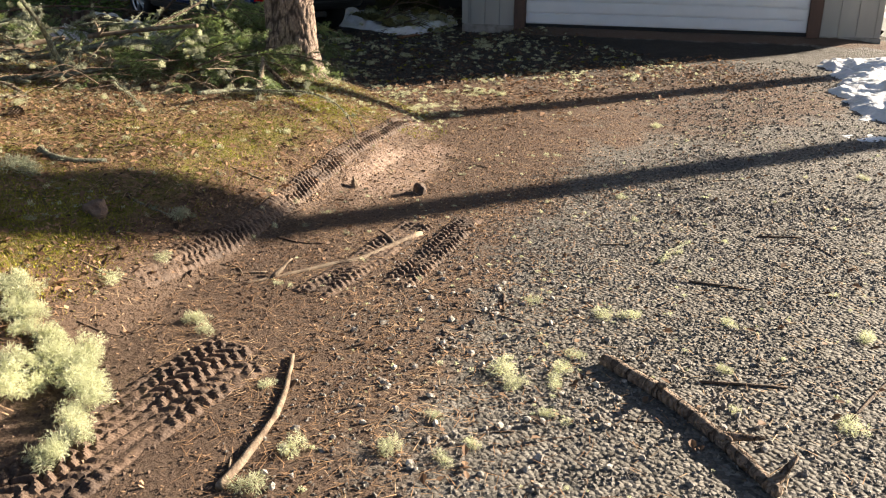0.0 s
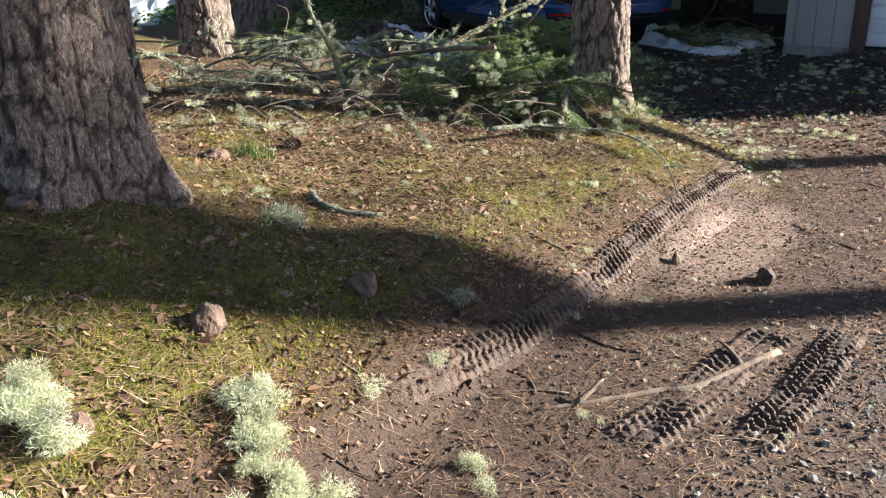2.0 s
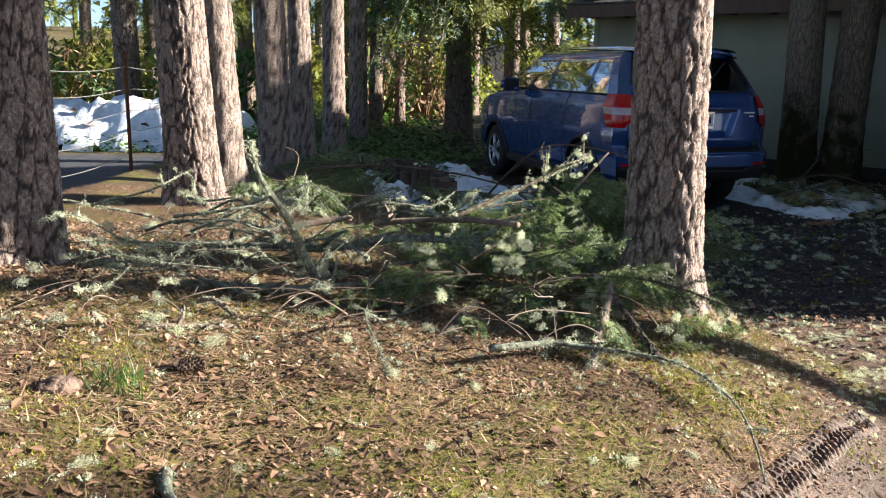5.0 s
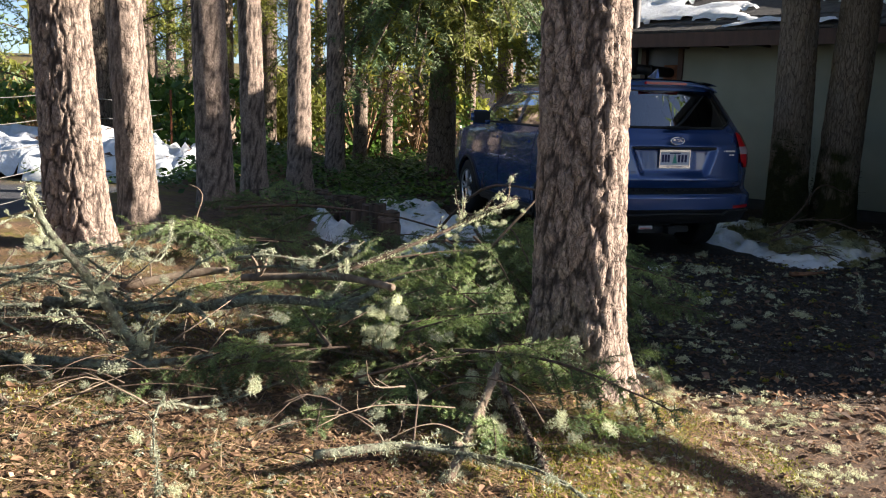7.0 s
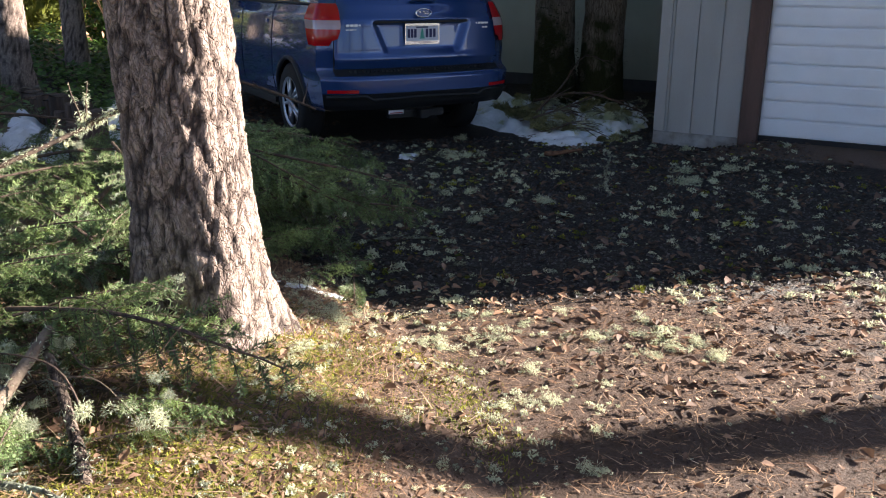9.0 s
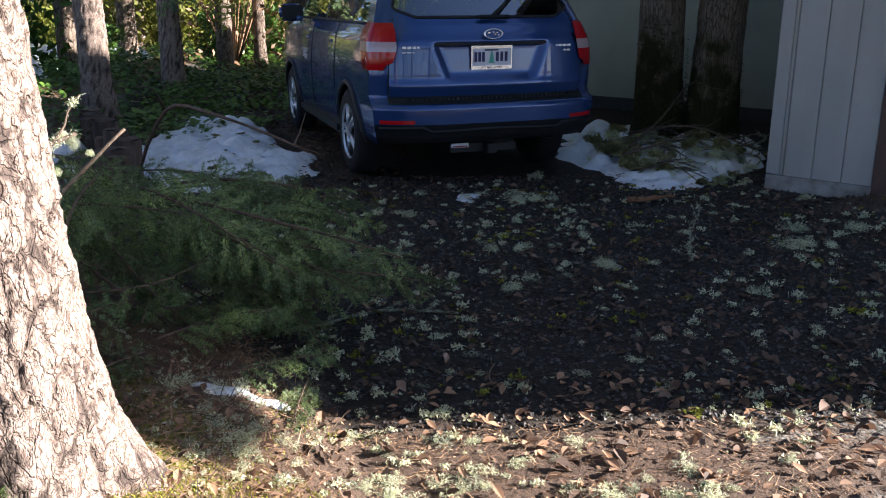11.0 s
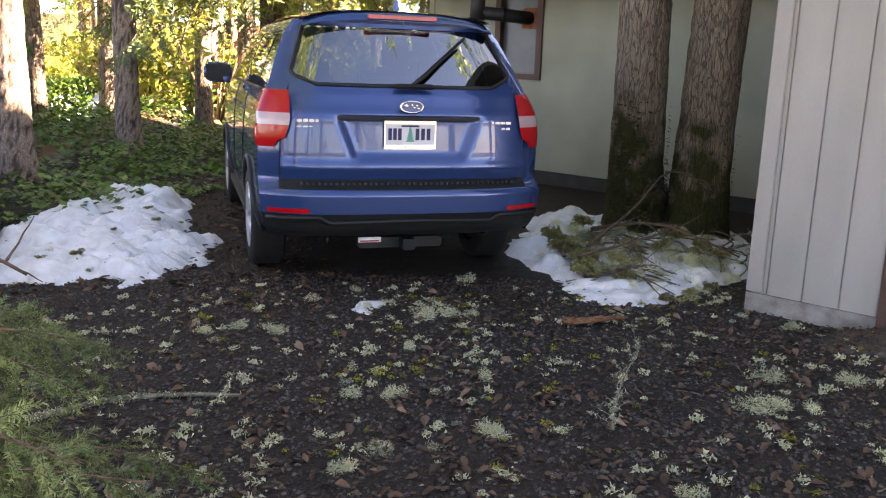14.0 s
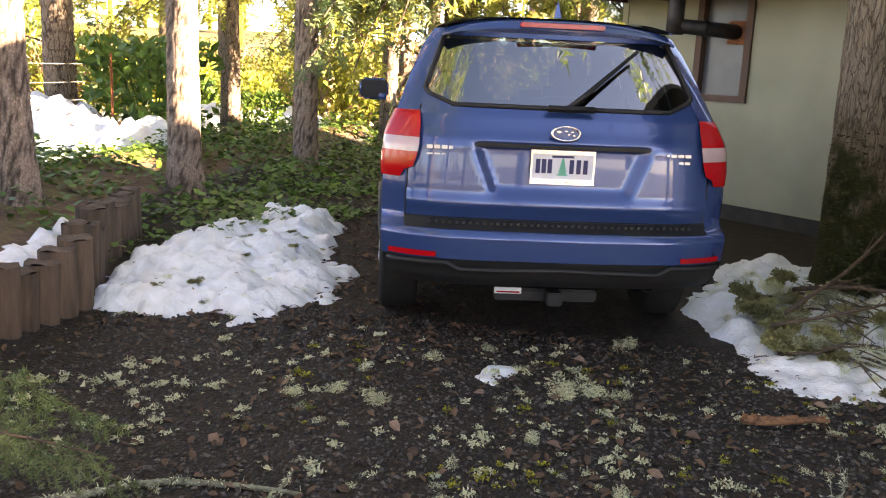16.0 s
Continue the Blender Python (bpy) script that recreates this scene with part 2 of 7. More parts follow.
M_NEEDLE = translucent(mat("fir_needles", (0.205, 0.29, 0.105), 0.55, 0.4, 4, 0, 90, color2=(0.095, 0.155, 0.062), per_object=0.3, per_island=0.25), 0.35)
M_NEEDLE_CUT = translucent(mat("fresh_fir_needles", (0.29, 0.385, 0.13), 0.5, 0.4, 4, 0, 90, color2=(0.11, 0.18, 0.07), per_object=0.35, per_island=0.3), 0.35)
# Sunlight put into the colour: a lighter, yellower copy of the fir needles.
M_NEEDLE_SUN = translucent(mat("sunlit_foliage", (0.42, 0.41, 0.075), 0.6, 0.4, 2, 0, 60, color2=(0.20, 0.24, 0.045), per_object=0.3, per_island=0.35), 0.5)
# Dead leaf colour darkened for the shaded drive; also dark leaves on the bank.
M_DARKLEAF = translucent(mat("dark_leaf", (0.17, 0.10, 0.06), 0.7, 0.4, 6, 0, 60, color2=(0.07, 0.042, 0.026), per_island=0.45), 0.15)
M_FLAKE = mat("duff_flakes", (0.46, 0.29, 0.175), 0.85, 0.4, 3, 0, 60, color2=(0.12, 0.07, 0.042), per_island=0.7)
M_IVY = translucent(mat("ivy_leaf", (0.15, 0.27, 0.045), 0.4, 0.4, 6, 0, 60, color2=(0.06, 0.13, 0.025), per_object=0.2, per_island=0.3), 0.3)
M_MOSS = translucent(mat("moss_blades", (0.43, 0.41, 0.055), 0.9, 0.4, 3, 0, 60, color2=(0.15, 0.175, 0.03), per_island=0.5), 0.4)
M_MOSS_DARK = mat("dark_moss", (0.07, 0.075, 0.018), 0.95, 0.4, 20, 0.9, 130, color2=(0.03, 0.034, 0.012))
M_DRY = mat("dry_needles", (0.50, 0.31, 0.17), 0.8, 0.4, 2, 0, 60, color2=(0.20, 0.105, 0.055), per_island=0.5)
M_STRAW = mat("pale_straw", (0.66, 0.49, 0.31), 0.8, 0.4, 2, 0, 60, color2=(0.34, 0.20, 0.11), per_island=0.45)
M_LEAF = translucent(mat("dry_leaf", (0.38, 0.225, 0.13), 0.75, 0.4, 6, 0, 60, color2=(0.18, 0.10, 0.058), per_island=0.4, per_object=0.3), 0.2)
M_STONE = mat("crushed_stone", (0.37, 0.34, 0.30), 0.8, 0.4, 40, 0.4, 200, color2=(0.15, 0.135, 0.115), per_island=0.45, per_object=0.4)
M_ROCK = mat("brown_rock", (0.27, 0.18, 0.13), 0.9, 0.4, 18, 0.8, 90, color2=(0.14, 0.09, 0.065))
M_SNOW = mat("old_snow", (0.88, 0.90, 0.93), 0.6, 0.12, 9, 1.0, 30, color2=(0.72, 0.735, 0.745))
M_SIDING = mat("grey_green_siding", (0.395, 0.38, 0.345), 0.75, 0.12, 3, 0.15, 120, color2=(0.335, 0.325, 0.295), stretch=(1, 1, 0.3))
M_PLY = mat("pale_green_plywood_wall", (0.335, 0.33, 0.24), 0.75, 0.15, 1.5, 0.12, 90, color2=(0.27, 0.275, 0.20))
M_BROWN = mat("brown_paint", (0.13, 0.075, 0.055), 0.7, 0.25, 10, 0.3, 90, stretch=(1, 1, 0.2))
M_WHITE = mat("white_paint", (0.78, 0.79, 0.80), 0.5, 0.06, 4, 0.1, 90)
M_CONC = mat("concrete", (0.40, 0.385, 0.35), 0.9, 0.3, 8, 0.5, 90, color2=(0.22, 0.2, 0.175))
M_SHINGLE = mat("shingle", (0.11, 0.10, 0.09), 0.9, 0.4, 10, 0.6, 90, per_island=0.3)
M_DARKMETAL = mat("black_pipe", (0.05, 0.045, 0.045), 0.55, 0.3, 12, 0.2, 90, metal=0.4)
M_RUST = mat("rust", (0.33, 0.12, 0.05), 0.9, 0.5, 25, 0.5, 120, color2=(0.16, 0.06, 0.03))
M_LOG = mat("weathered_log", (0.17, 0.115, 0.08), 0.9, 0.5, 12, 0.8, 60, color2=(0.07, 0.05, 0.036), stretch=(1, 1, 0.15), per_object=0.25)
M_MUDTRACK = mat("wet_mud", (0.17, 0.108, 0.073), 0.75, 0.4, 9, 0.6, 110, color2=(0.075, 0.048, 0.034))
M_PAINT = mat("blue_car_paint", (0.023, 0.062, 0.195), 0.22, 0.04, 2, 0, 60, metal=0.35, coat=1.0)
M_BLACK = mat("black_plastic", (0.012, 0.012, 0.013), 0.55, 0.2, 20, 0.2, 200)
M_RUBBER = mat("tyre_rubber", (0.016, 0.015, 0.015), 0.85, 0.3, 20, 0.3, 150)
M_RIM = mat("alloy", (0.55, 0.56, 0.58), 0.3, 0.1, 6, 0, 60, metal=0.9)
M_CHROME = mat("chrome", (0.8, 0.8, 0.82), 0.12, 0.02, 6, 0, 60, metal=1.0)
M_RED = mat("red_lens", (0.46, 0.004, 0.008), 0.15, 0.1, 6, 0, 60, spec=0.4, coat=0.35)
M_CLEARLENS = mat("clear_lens", (0.47, 0.34, 0.34), 0.12, 0.1, 8, 0, 60, spec=0.6, coat=0.8)
M_PLATE = mat("licence_plate", (0.72, 0.71, 0.74), 0.45, 0.08, 20, 0, 60)
M_INK = mat("dark_ink", (0.03, 0.03, 0.10), 0.5, 0.05, 20, 0, 60)
M_GREENINK = mat("green_ink", (0.10, 0.42, 0.30), 0.5, 0.05, 20, 0, 60)
M_WIRE = mat("fence_wire", (0.35, 0.33, 0.30), 0.5, 0.2, 20, 0, 60, metal=0.7)


def glass_material(name, tint, ior, rough=0.02):
    m = bpy.data.materials.new(name)
    m.use_nodes = True
    nt = m.node_tree
    nt.nodes.remove(nt.nodes["Principled BSDF"])
    tr, gl, fr, mx = (nt.nodes.new("ShaderNode" + k) for k in ("BsdfTransparent", "BsdfGlossy", "Fresnel", "MixShader"))
    tr.inputs[0].default_value = (*tint, 1)
    gl.inputs["Roughness"].default_value = rough
    fr.inputs["IOR"].default_value = ior
    nt.links.new(fr.outputs[0], mx.inputs[0])
    nt.links.new(tr.outputs[0], mx.inputs[1])
    nt.links.new(gl.outputs[0], mx.inputs[2])
    nt.links.new(mx.outputs[0], nt.nodes["Material Output"].inputs[0])
    return m


M_GLASS = glass_material("tinted_car_glass", (0.30, 0.34, 0.34), 2.2)
M_GLASS_REAR = glass_material("tinted_rear_glass", (0.26, 0.30, 0.31), 3.8)
M_WINDOW = mat("window_panel", (0.10, 0.11, 0.12), 0.35, 0.2, 4, 0.05, 60, spec=0.5)


# ---- mesh helpers ----
class Build:
    """Collects vertices and faces, then becomes one mesh."""

    def __init__(self):
        self.v, self.f = [], []

    def add(self, verts, faces):
        o = len(self.v)
        self.v.extend(tuple(p) for p in verts)
        self.f.extend(tuple(i + o for i in f) for f in faces)
        return self

    def box(self, lo, hi, m=None, bevel=0.0):
        bm = bmesh.new()
        bmesh.ops.create_cube(bm, size=1)
        s = [max(hi[i] - lo[i], 1e-4) for i in range(3)]
        c = [(hi[i] + lo[i]) / 2 for i in range(3)]
        bmesh.ops.transform(bm, matrix=Matrix.Translation(c) @ Matrix.Diagonal((*s, 1)), verts=bm.verts)
        if bevel:
            bmesh.ops.bevel(bm, geom=bm.edges[:], offset=min(bevel, min(s) * 0.45), segments=2, affect='EDGES')
        if m is not None:
            bmesh.ops.transform(bm, matrix=m, verts=bm.verts)
        bm.verts.index_update()
        self.add([v.co for v in bm.verts], [[v.index for v in f.verts] for f in bm.faces])
        bm.free()
        return self

    def tube(self, path, radii, sides=6, caps=True):
        path = [Vector(p) for p in path]
        n = len(path)
        if not hasattr(radii, "__len__"):
            radii = [radii] * n
        o = len(self.v)
        up = Vector((0.31, 0.17, 0.93))
        for i, p in enumerate(path):
            d = (path[min(i + 1, n - 1)] - path[max(i - 1, 0)]).normalized()
            a = d.cross(up)
            a = a.normalized() if a.length > 1e-4 else Vector((1, 0, 0))
            b = d.cross(a)
            for k in range(sides):
                t = 2 * math.pi * k / sides
                self.v.append(tuple(p + (a * math.cos(t) + b * math.sin(t)) * radii[i]))
        for i in range(n - 1):
            for k in range(sides):
                k2 = (k + 1) % sides
                self.f.append((o + i * sides + k, o + i * sides + k2, o + (i + 1) * sides + k2, o + (i + 1) * sides + k))
        if caps:
            self.f.append(tuple(o + k for k in range(sides))[::-1])
            self.f.append(tuple(o + (n - 1) * sides + k for k in range(sides)))
        return self

    def grid(self, rows):
        """A sheet from equal rows of points."""
        o, w = len(self.v), len(rows[0])
        for r in rows:
            self.v.extend(tuple(p) for p in r)
        for i in range(len(rows) - 1):
            for k in range(w - 1):
                a = o + i * w + k
                self.f.append((a, a + 1, a + w + 1, a + w))
        return self

    def mesh(self, name, material, smooth=False):
        me = bpy.data.meshes.new(name)
        me.from_pydata(self.v, [], self.f)
        me.materials.append(material)
        if smooth:
            me.polygons.foreach_set("use_smooth", [True] * len(me.polygons))
        me.update()
        return me


def part(name, b, material, parent, label="", smooth=False, m=None):
    """Links a Build, a bmesh or a mesh as one object under a thing or a part."""
    if isinstance(b, Build):
        me = b.mesh(name, material, smooth)
    elif isinstance(b, bmesh.types.BMesh):
        me = bpy.data.meshes.new(name)
        b.to_mesh(me)
        b.free()
        me.materials.append(material)
        if smooth:
            me.polygons.foreach_set("use_smooth", [True] * len(me.polygons))
    else:
        me = b
    ob = new(name, me)
    ob.parent = parent
    if m is not None:
        ob.matrix_basis = m
    if label:
        tagged(ob, label)
    return ob


def thing(name, label, category, m=None, data=None, group="", kind=""):
    ob = new(name, data)
    if m is not None:
        ob.matrix_basis = m
    return tagged(ob, label, category, group, kind)


def smooth01(t):
    t = np.clip(t, 0, 1)
    return t * t * (3 - 2 * t)


# ---- the lie of the land ----
EDGE_Y = [-12, -3.5, 0, 2, 3.4, 4.4, 5.0, 5.6, 6.6, 7.8, 9, 10.2, 11.1, 12.2, 13.2, 15, 20, 40]
EDGE_X = [-7, -4, -2.3, -0.8, 0.35, 1.37, 2.0, 2.52, 2.72, 2.42, 1.6, 1.0, 0.75, 0.2, -0.2, -0.6, -1, -2]


def bank(x, y):
    """Distance in from the foot of the wooded bank; negative on the drive."""
    return (np.interp(y, EDGE_Y, EDGE_X) - x) * 0.72


LATTICE = np.random.RandomState(3).rand(256, 256)


def vnoise(x, y):
    """Smooth random values between 0 and 1 over the plan."""
    x, y = np.asarray(x, float), np.asarray(y, float)
    i, j = np.floor(x).astype(int), np.floor(y).astype(int)
    u, v = smooth01(x - i), smooth01(y - j)
    i, j = i % 256, j % 256
    i2, j2 = (i + 1) % 256, (j + 1) % 256
    return (LATTICE[i, j] * (1 - u) + LATTICE[i2, j] * u) * (1 - v) + (LATTICE[i, j2] * (1 - u) + LATTICE[i2, j2] * u) * v


def fbm(x, y, octaves=4):
    total, amp, s = 0.0, 0.5, 0.0
    for k in range(octaves):
        total = total + amp * vnoise(np.asarray(x) * 2 ** k + 17.3 * k, np.asarray(y) * 2 ** k + 5.7 * k)
        s, amp = s + amp, amp * 0.5
    return total / s


def lumps(x, y):
    return (fbm(np.asarray(x) * 1.2 + 40, np.asarray(y) * 1.2 + 40) - 0.5) * 3.4


def height(x, y):
    x, y = np.asarray(x, float), np.asarray(y, float)
    d = bank(x, y)
    u = np.clip(d / 0.95, 0, 1)
    h = (0.33 + 0.17 * smooth01((d - 0.8) / 1.6) + 0.03 * smooth01((y - 6.2) / 3.0) * smooth01((d - 0.6) / 1.0)) * (1 - (1 - u) ** 2)
    h = h + 0.20 * np.exp(-((x + 1.1) / 0.6) ** 2 - ((y - 4.15) / 0.65) ** 2) + 0.05 * np.exp(-((x - 1.75) / 0.5) ** 2 - ((y - 6.5) / 0.5) ** 2)
    drop = smooth01((-x - 1.9) / 0.85) * smooth01((y - 6.3) / 2.2)
    h = h * (1 - drop) + 0.02 * drop
    far = np.hypot(x - 2, y - 8)
    h = h + 0.06 * np.clip(far - 26, 0, 60) ** 1.05 * smooth01((y - 5) / 12)
    road = road_zone(x, y)
    dn, s = -((x - 5.45) * .676 + (y - 11.06) * .737), (x - 5.45) * .737 - (y - 11.06) * .676
    h = h + 0.10 * smooth01((1.1 - dn) / 1.1) * smooth01((s - .45) / .5) * smooth01((5.6 - s) / .5)
    return -0.03 + h * (1 - road) + 0.03 * road + 0.012 * lumps(x, y) * (1 - road) * (0.5 + np.clip(u, 0, 1))


def road_zone(x, y):
    near = 11.2 - 0.15 * (x + 4)
    return smooth01((y - near) / 0.35) * smooth01((near + 5.0 - y) / 0.35) * smooth01((-2.1 - x) / 0.7)


def h1(x, y):
    return float(height(x, y))


def build_ground():
    def axis(lo, hi, a, b, fine, coarse):
        mid = list(np.arange(a, b, fine))
        left, right, s, p = [], [], fine, a
        while p > lo:
            s = min(s * 1.25, coarse)
            p -= s
            left.append(p)
        s, p = fine, mid[-1]
        while p < hi:
            s = min(s * 1.25, coarse)
            p += s
            right.append(p)
        return np.array(left[::-1] + mid + right)
    xs, ys = axis(-420, 420, -2.5, 6.5, 0.045, 30), axis(-300, 480, 0.5, 12.5, 0.045, 30)
    X, Y = np.meshgrid(xs, ys)
    Z = height(X, Y)
    w, n = len(xs), len(ys)
    me = bpy.data.meshes.new("ground")
    idx = np.arange(w * n).reshape(n, w)
    faces = np.stack([idx[:-1, :-1], idx[:-1, 1:], idx[1:, 1:], idx[1:, :-1]], -1).reshape(-1, 4)
    me.from_pydata(np.stack([X, Y, Z], -1).reshape(-1, 3).tolist(), [], faces.tolist())
    me.polygons.foreach_set("use_smooth", [True] * len(me.polygons))
    d = bank(X, Y)
    dn, s = -((X - 5.45) * .676 + (Y - 11.06) * .737), (X - 5.45) * .737 - (Y - 11.06) * .676
    apron = smooth01((0.75 - dn) / 0.5) * smooth01((s - .35) / .4) * smooth01((dn + .3) / .2)
    zones = {
        "mud": np.maximum(np.maximum(smooth01((d + 1.9) / 1.5), .62 * smooth01((Y - 3.6) / 1.6) * smooth01((d + 4.0) / 1.5)) * smooth01((8.2 - Y) / 1.2), apron),
        # Begins along the garage's shade edge, so the colour darkens with the shade.
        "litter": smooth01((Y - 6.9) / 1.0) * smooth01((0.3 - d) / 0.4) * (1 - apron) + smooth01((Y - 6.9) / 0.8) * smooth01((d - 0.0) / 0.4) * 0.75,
        "duff": smooth01((d - 0.05) / 0.35),
        "moss": smooth01((d - 0.1) / 0.4) * (0.42 + 0.22 * smooth01((4.6 - Y) / 1.0) + 0.17 * np.exp(-((X - 0.6) / 0.7) ** 2 - ((Y - 4.9) / 0.45) ** 2) + 0.28 * np.exp(-((X - 2.2) / 0.5) ** 2 - ((Y - 6.9) / 0.45) ** 2) + 0.24 * np.exp(-((X - 1.75) / 0.4) ** 2 - ((Y - 5.75) / 0.3) ** 2) + 0.30 * np.exp(-((X - 2.25) / 0.5) ** 2 - ((Y - 6.2) / 0.6) ** 2) + 0.05 * smooth01((d - 1) / 1)),
        "scrape": np.exp(-(((X - 1.95) * .68 + (Y - 4.78) * .73) / .75) ** 2 - (((X - 1.95) * .73 - (Y - 4.78) * .68) / .24) ** 2),
        "asphalt": road_zone(X, Y),
    }
    for k, v in zones.items():
        a = me.attributes.new(k, 'FLOAT', 'POINT')
        a.data.foreach_set("value", np.clip(v, 0, 1).astype(np.float32).ravel())
    me.materials.append(M_GROUND)
    return thing("ground", "gravel drive, mud and a mossy needle-strewn bank", "ground", data=me, kind="structure")


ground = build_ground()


# ---- trees ----
def bark_trunk(b, x, y, z0, r0, h, lean=(0, 0), sides=96, dz=0.022, flare=0.35, plates=1.0, seed=0, z_fine=3.2, furrows=None):
    """A trunk whose bark is cracked into long plates; coarse above z_fine."""
    zs = list(np.arange(-0.25, z_fine, dz)) + list(np.linspace(z_fine, h, 10))
    rows = []
    for z in zs:
        taper = 1 - 0.55 * max(z, 0) / h
        fl = 1 + flare * math.exp(-max(z + 0.1, 0) / 0.16) + 0.12 * math.exp(-max(z, 0) / 0.6)
        row = []
        for k in range(sides + 1):
            t = 2 * math.pi * (k % sides) / sides
            root = 1 + 0.22 * math.exp(-max(z + 0.1, 0) / 0.2) * math.sin(t * 4 + seed * 1.7) + 0.05 * math.sin(t * 3 + seed + z * 0.5)
            r = r0 * taper * fl * root
            if z < z_fine:
                q = Vector((math.cos(t) * r0 * 17, math.sin(t) * r0 * 17, z * 5.6 + seed * 7.1))
                q += noise.noise_vector(q * 0.7) * 0.4 + noise.noise_vector(q * 3.1) * 0.16
                dd, _ = noise.voronoi(q)
                e = min((dd[1] - dd[0]) * 4.6, 1.0)
                d2, _ = noise.voronoi(Vector((q.x * 2.1 + 3, q.y * 2.1, q.z * 2.4)))
                e2 = min((d2[1] - d2[0]) * 5, 1.0)
                crack = e * e * (3 - 2 * e) * (.72 + .28 * e2)
                flake = noise.noise(Vector((q.x * 2.4, q.y * 2.4, q.z * 3.4)))
                r += plates * (0.0115 * (crack - 0.8) + 0.006 * flake + 0.004 * noise.noise(Vector((q.x * 7, q.y * 7, q.z * 6))))
                if furrows is not None:
                    furrows.append(1 - min(1, crack * 1.6 + .02))
            elif furrows is not None:
                furrows.append(0.25)
            row.append((x + lean[0] * z + math.cos(t) * r, y + lean[1] * z + math.sin(t) * r, z0 + z))
        rows.append(row)
    b.grid(rows)
    return b


CROWNS = []


def pine(x, y, r, label, height_m=15.0, lean=(0, 0), fine=True, seed=0, sides=0, flare=0.35, material=None, z_fine=3.2):
    t = thing("pine_tree", label, "tree", Matrix.Translation((x, y, h1(x, y))), group="pines on the bank")
    b, fur = Build(), []
    if fine:
        bark_trunk(b, 0, 0, 0, r, height_m, lean, sides or 140, 0.015, flare, 1.0, seed, z_fine, fur)
    else:
        bark_trunk(b, 0, 0, 0, r, height_m, lean, sides or 40, 0.06, flare, 1.0, seed, z_fine, fur)
    me = b.mesh("trunk", material or M_BARK, True)
    at = me.attributes.new("furrow", 'FLOAT', 'POINT')
    at.data.foreach_set("value", np.array(fur, np.float32))
    part("trunk", me, None, t)
    CROWNS.append((t, lean, height_m, seed))
    return t


big_pine = pine(-0.93, 4.36, 0.25, "large rough-barked pine standing on the mossy bank", lean=(-0.06, 0), seed=1, flare=0.22, sides=170, z_fine=2.2)
pine_b = pine(-1.31, 6.62, 0.162, "pine with furrowed brown bark on the bank", lean=(0.0, 0), seed=2, z_fine=2.6)
pine_c = pine(-0.96, 8.37, 0.168, "sunlit pine with pale flaking bark", lean=(-0.045, 0), seed=3, z_fine=3.2)
pine_d = pine(1.815, 6.68, 0.176, "sunlit pine with thick plated bark beside the drive", lean=(-0.035, -0.05), seed=4, flare=0.45)
pine_e = pine(-0.98, 9.45, 0.13, "slim sunlit pine on the bank", lean=(-0.05, 0), seed=5, fine=False, z_fine=3.5)
pine_f = pine(-0.95, 11.4, 0.165, "sunlit pine on the bank above the ivy", lean=(-0.03, 0), seed=6, fine=False, z_fine=4)
pine_g = pine(-0.85, 12.6, 0.13, "dark pine trunk behind a sunlit one", lean=(-0.02, 0), seed=7, fine=False, z_fine=4)
pine_h = pine(-0.75, 14.9, 0.16, "pine trunk rising out of the ivy", seed=8, fine=False, z_fine=4)
pine_i = pine(-0.65, 17.9, 0.16, "dark pine trunk rising out of the ivy", seed=9, fine=False, z_fine=4)

# ---- garage and house ----
U = Vector((0.737, -0.676, 0))
TURNB = math.degrees(math.atan2(U.y, U.x))
GM = pose(5.45, 11.06, -0.05, 0, 0, TURNB)      # x along the front, y into the building
HM = pose(3.42, 17.62, -0.05, 0, 0, TURNB)


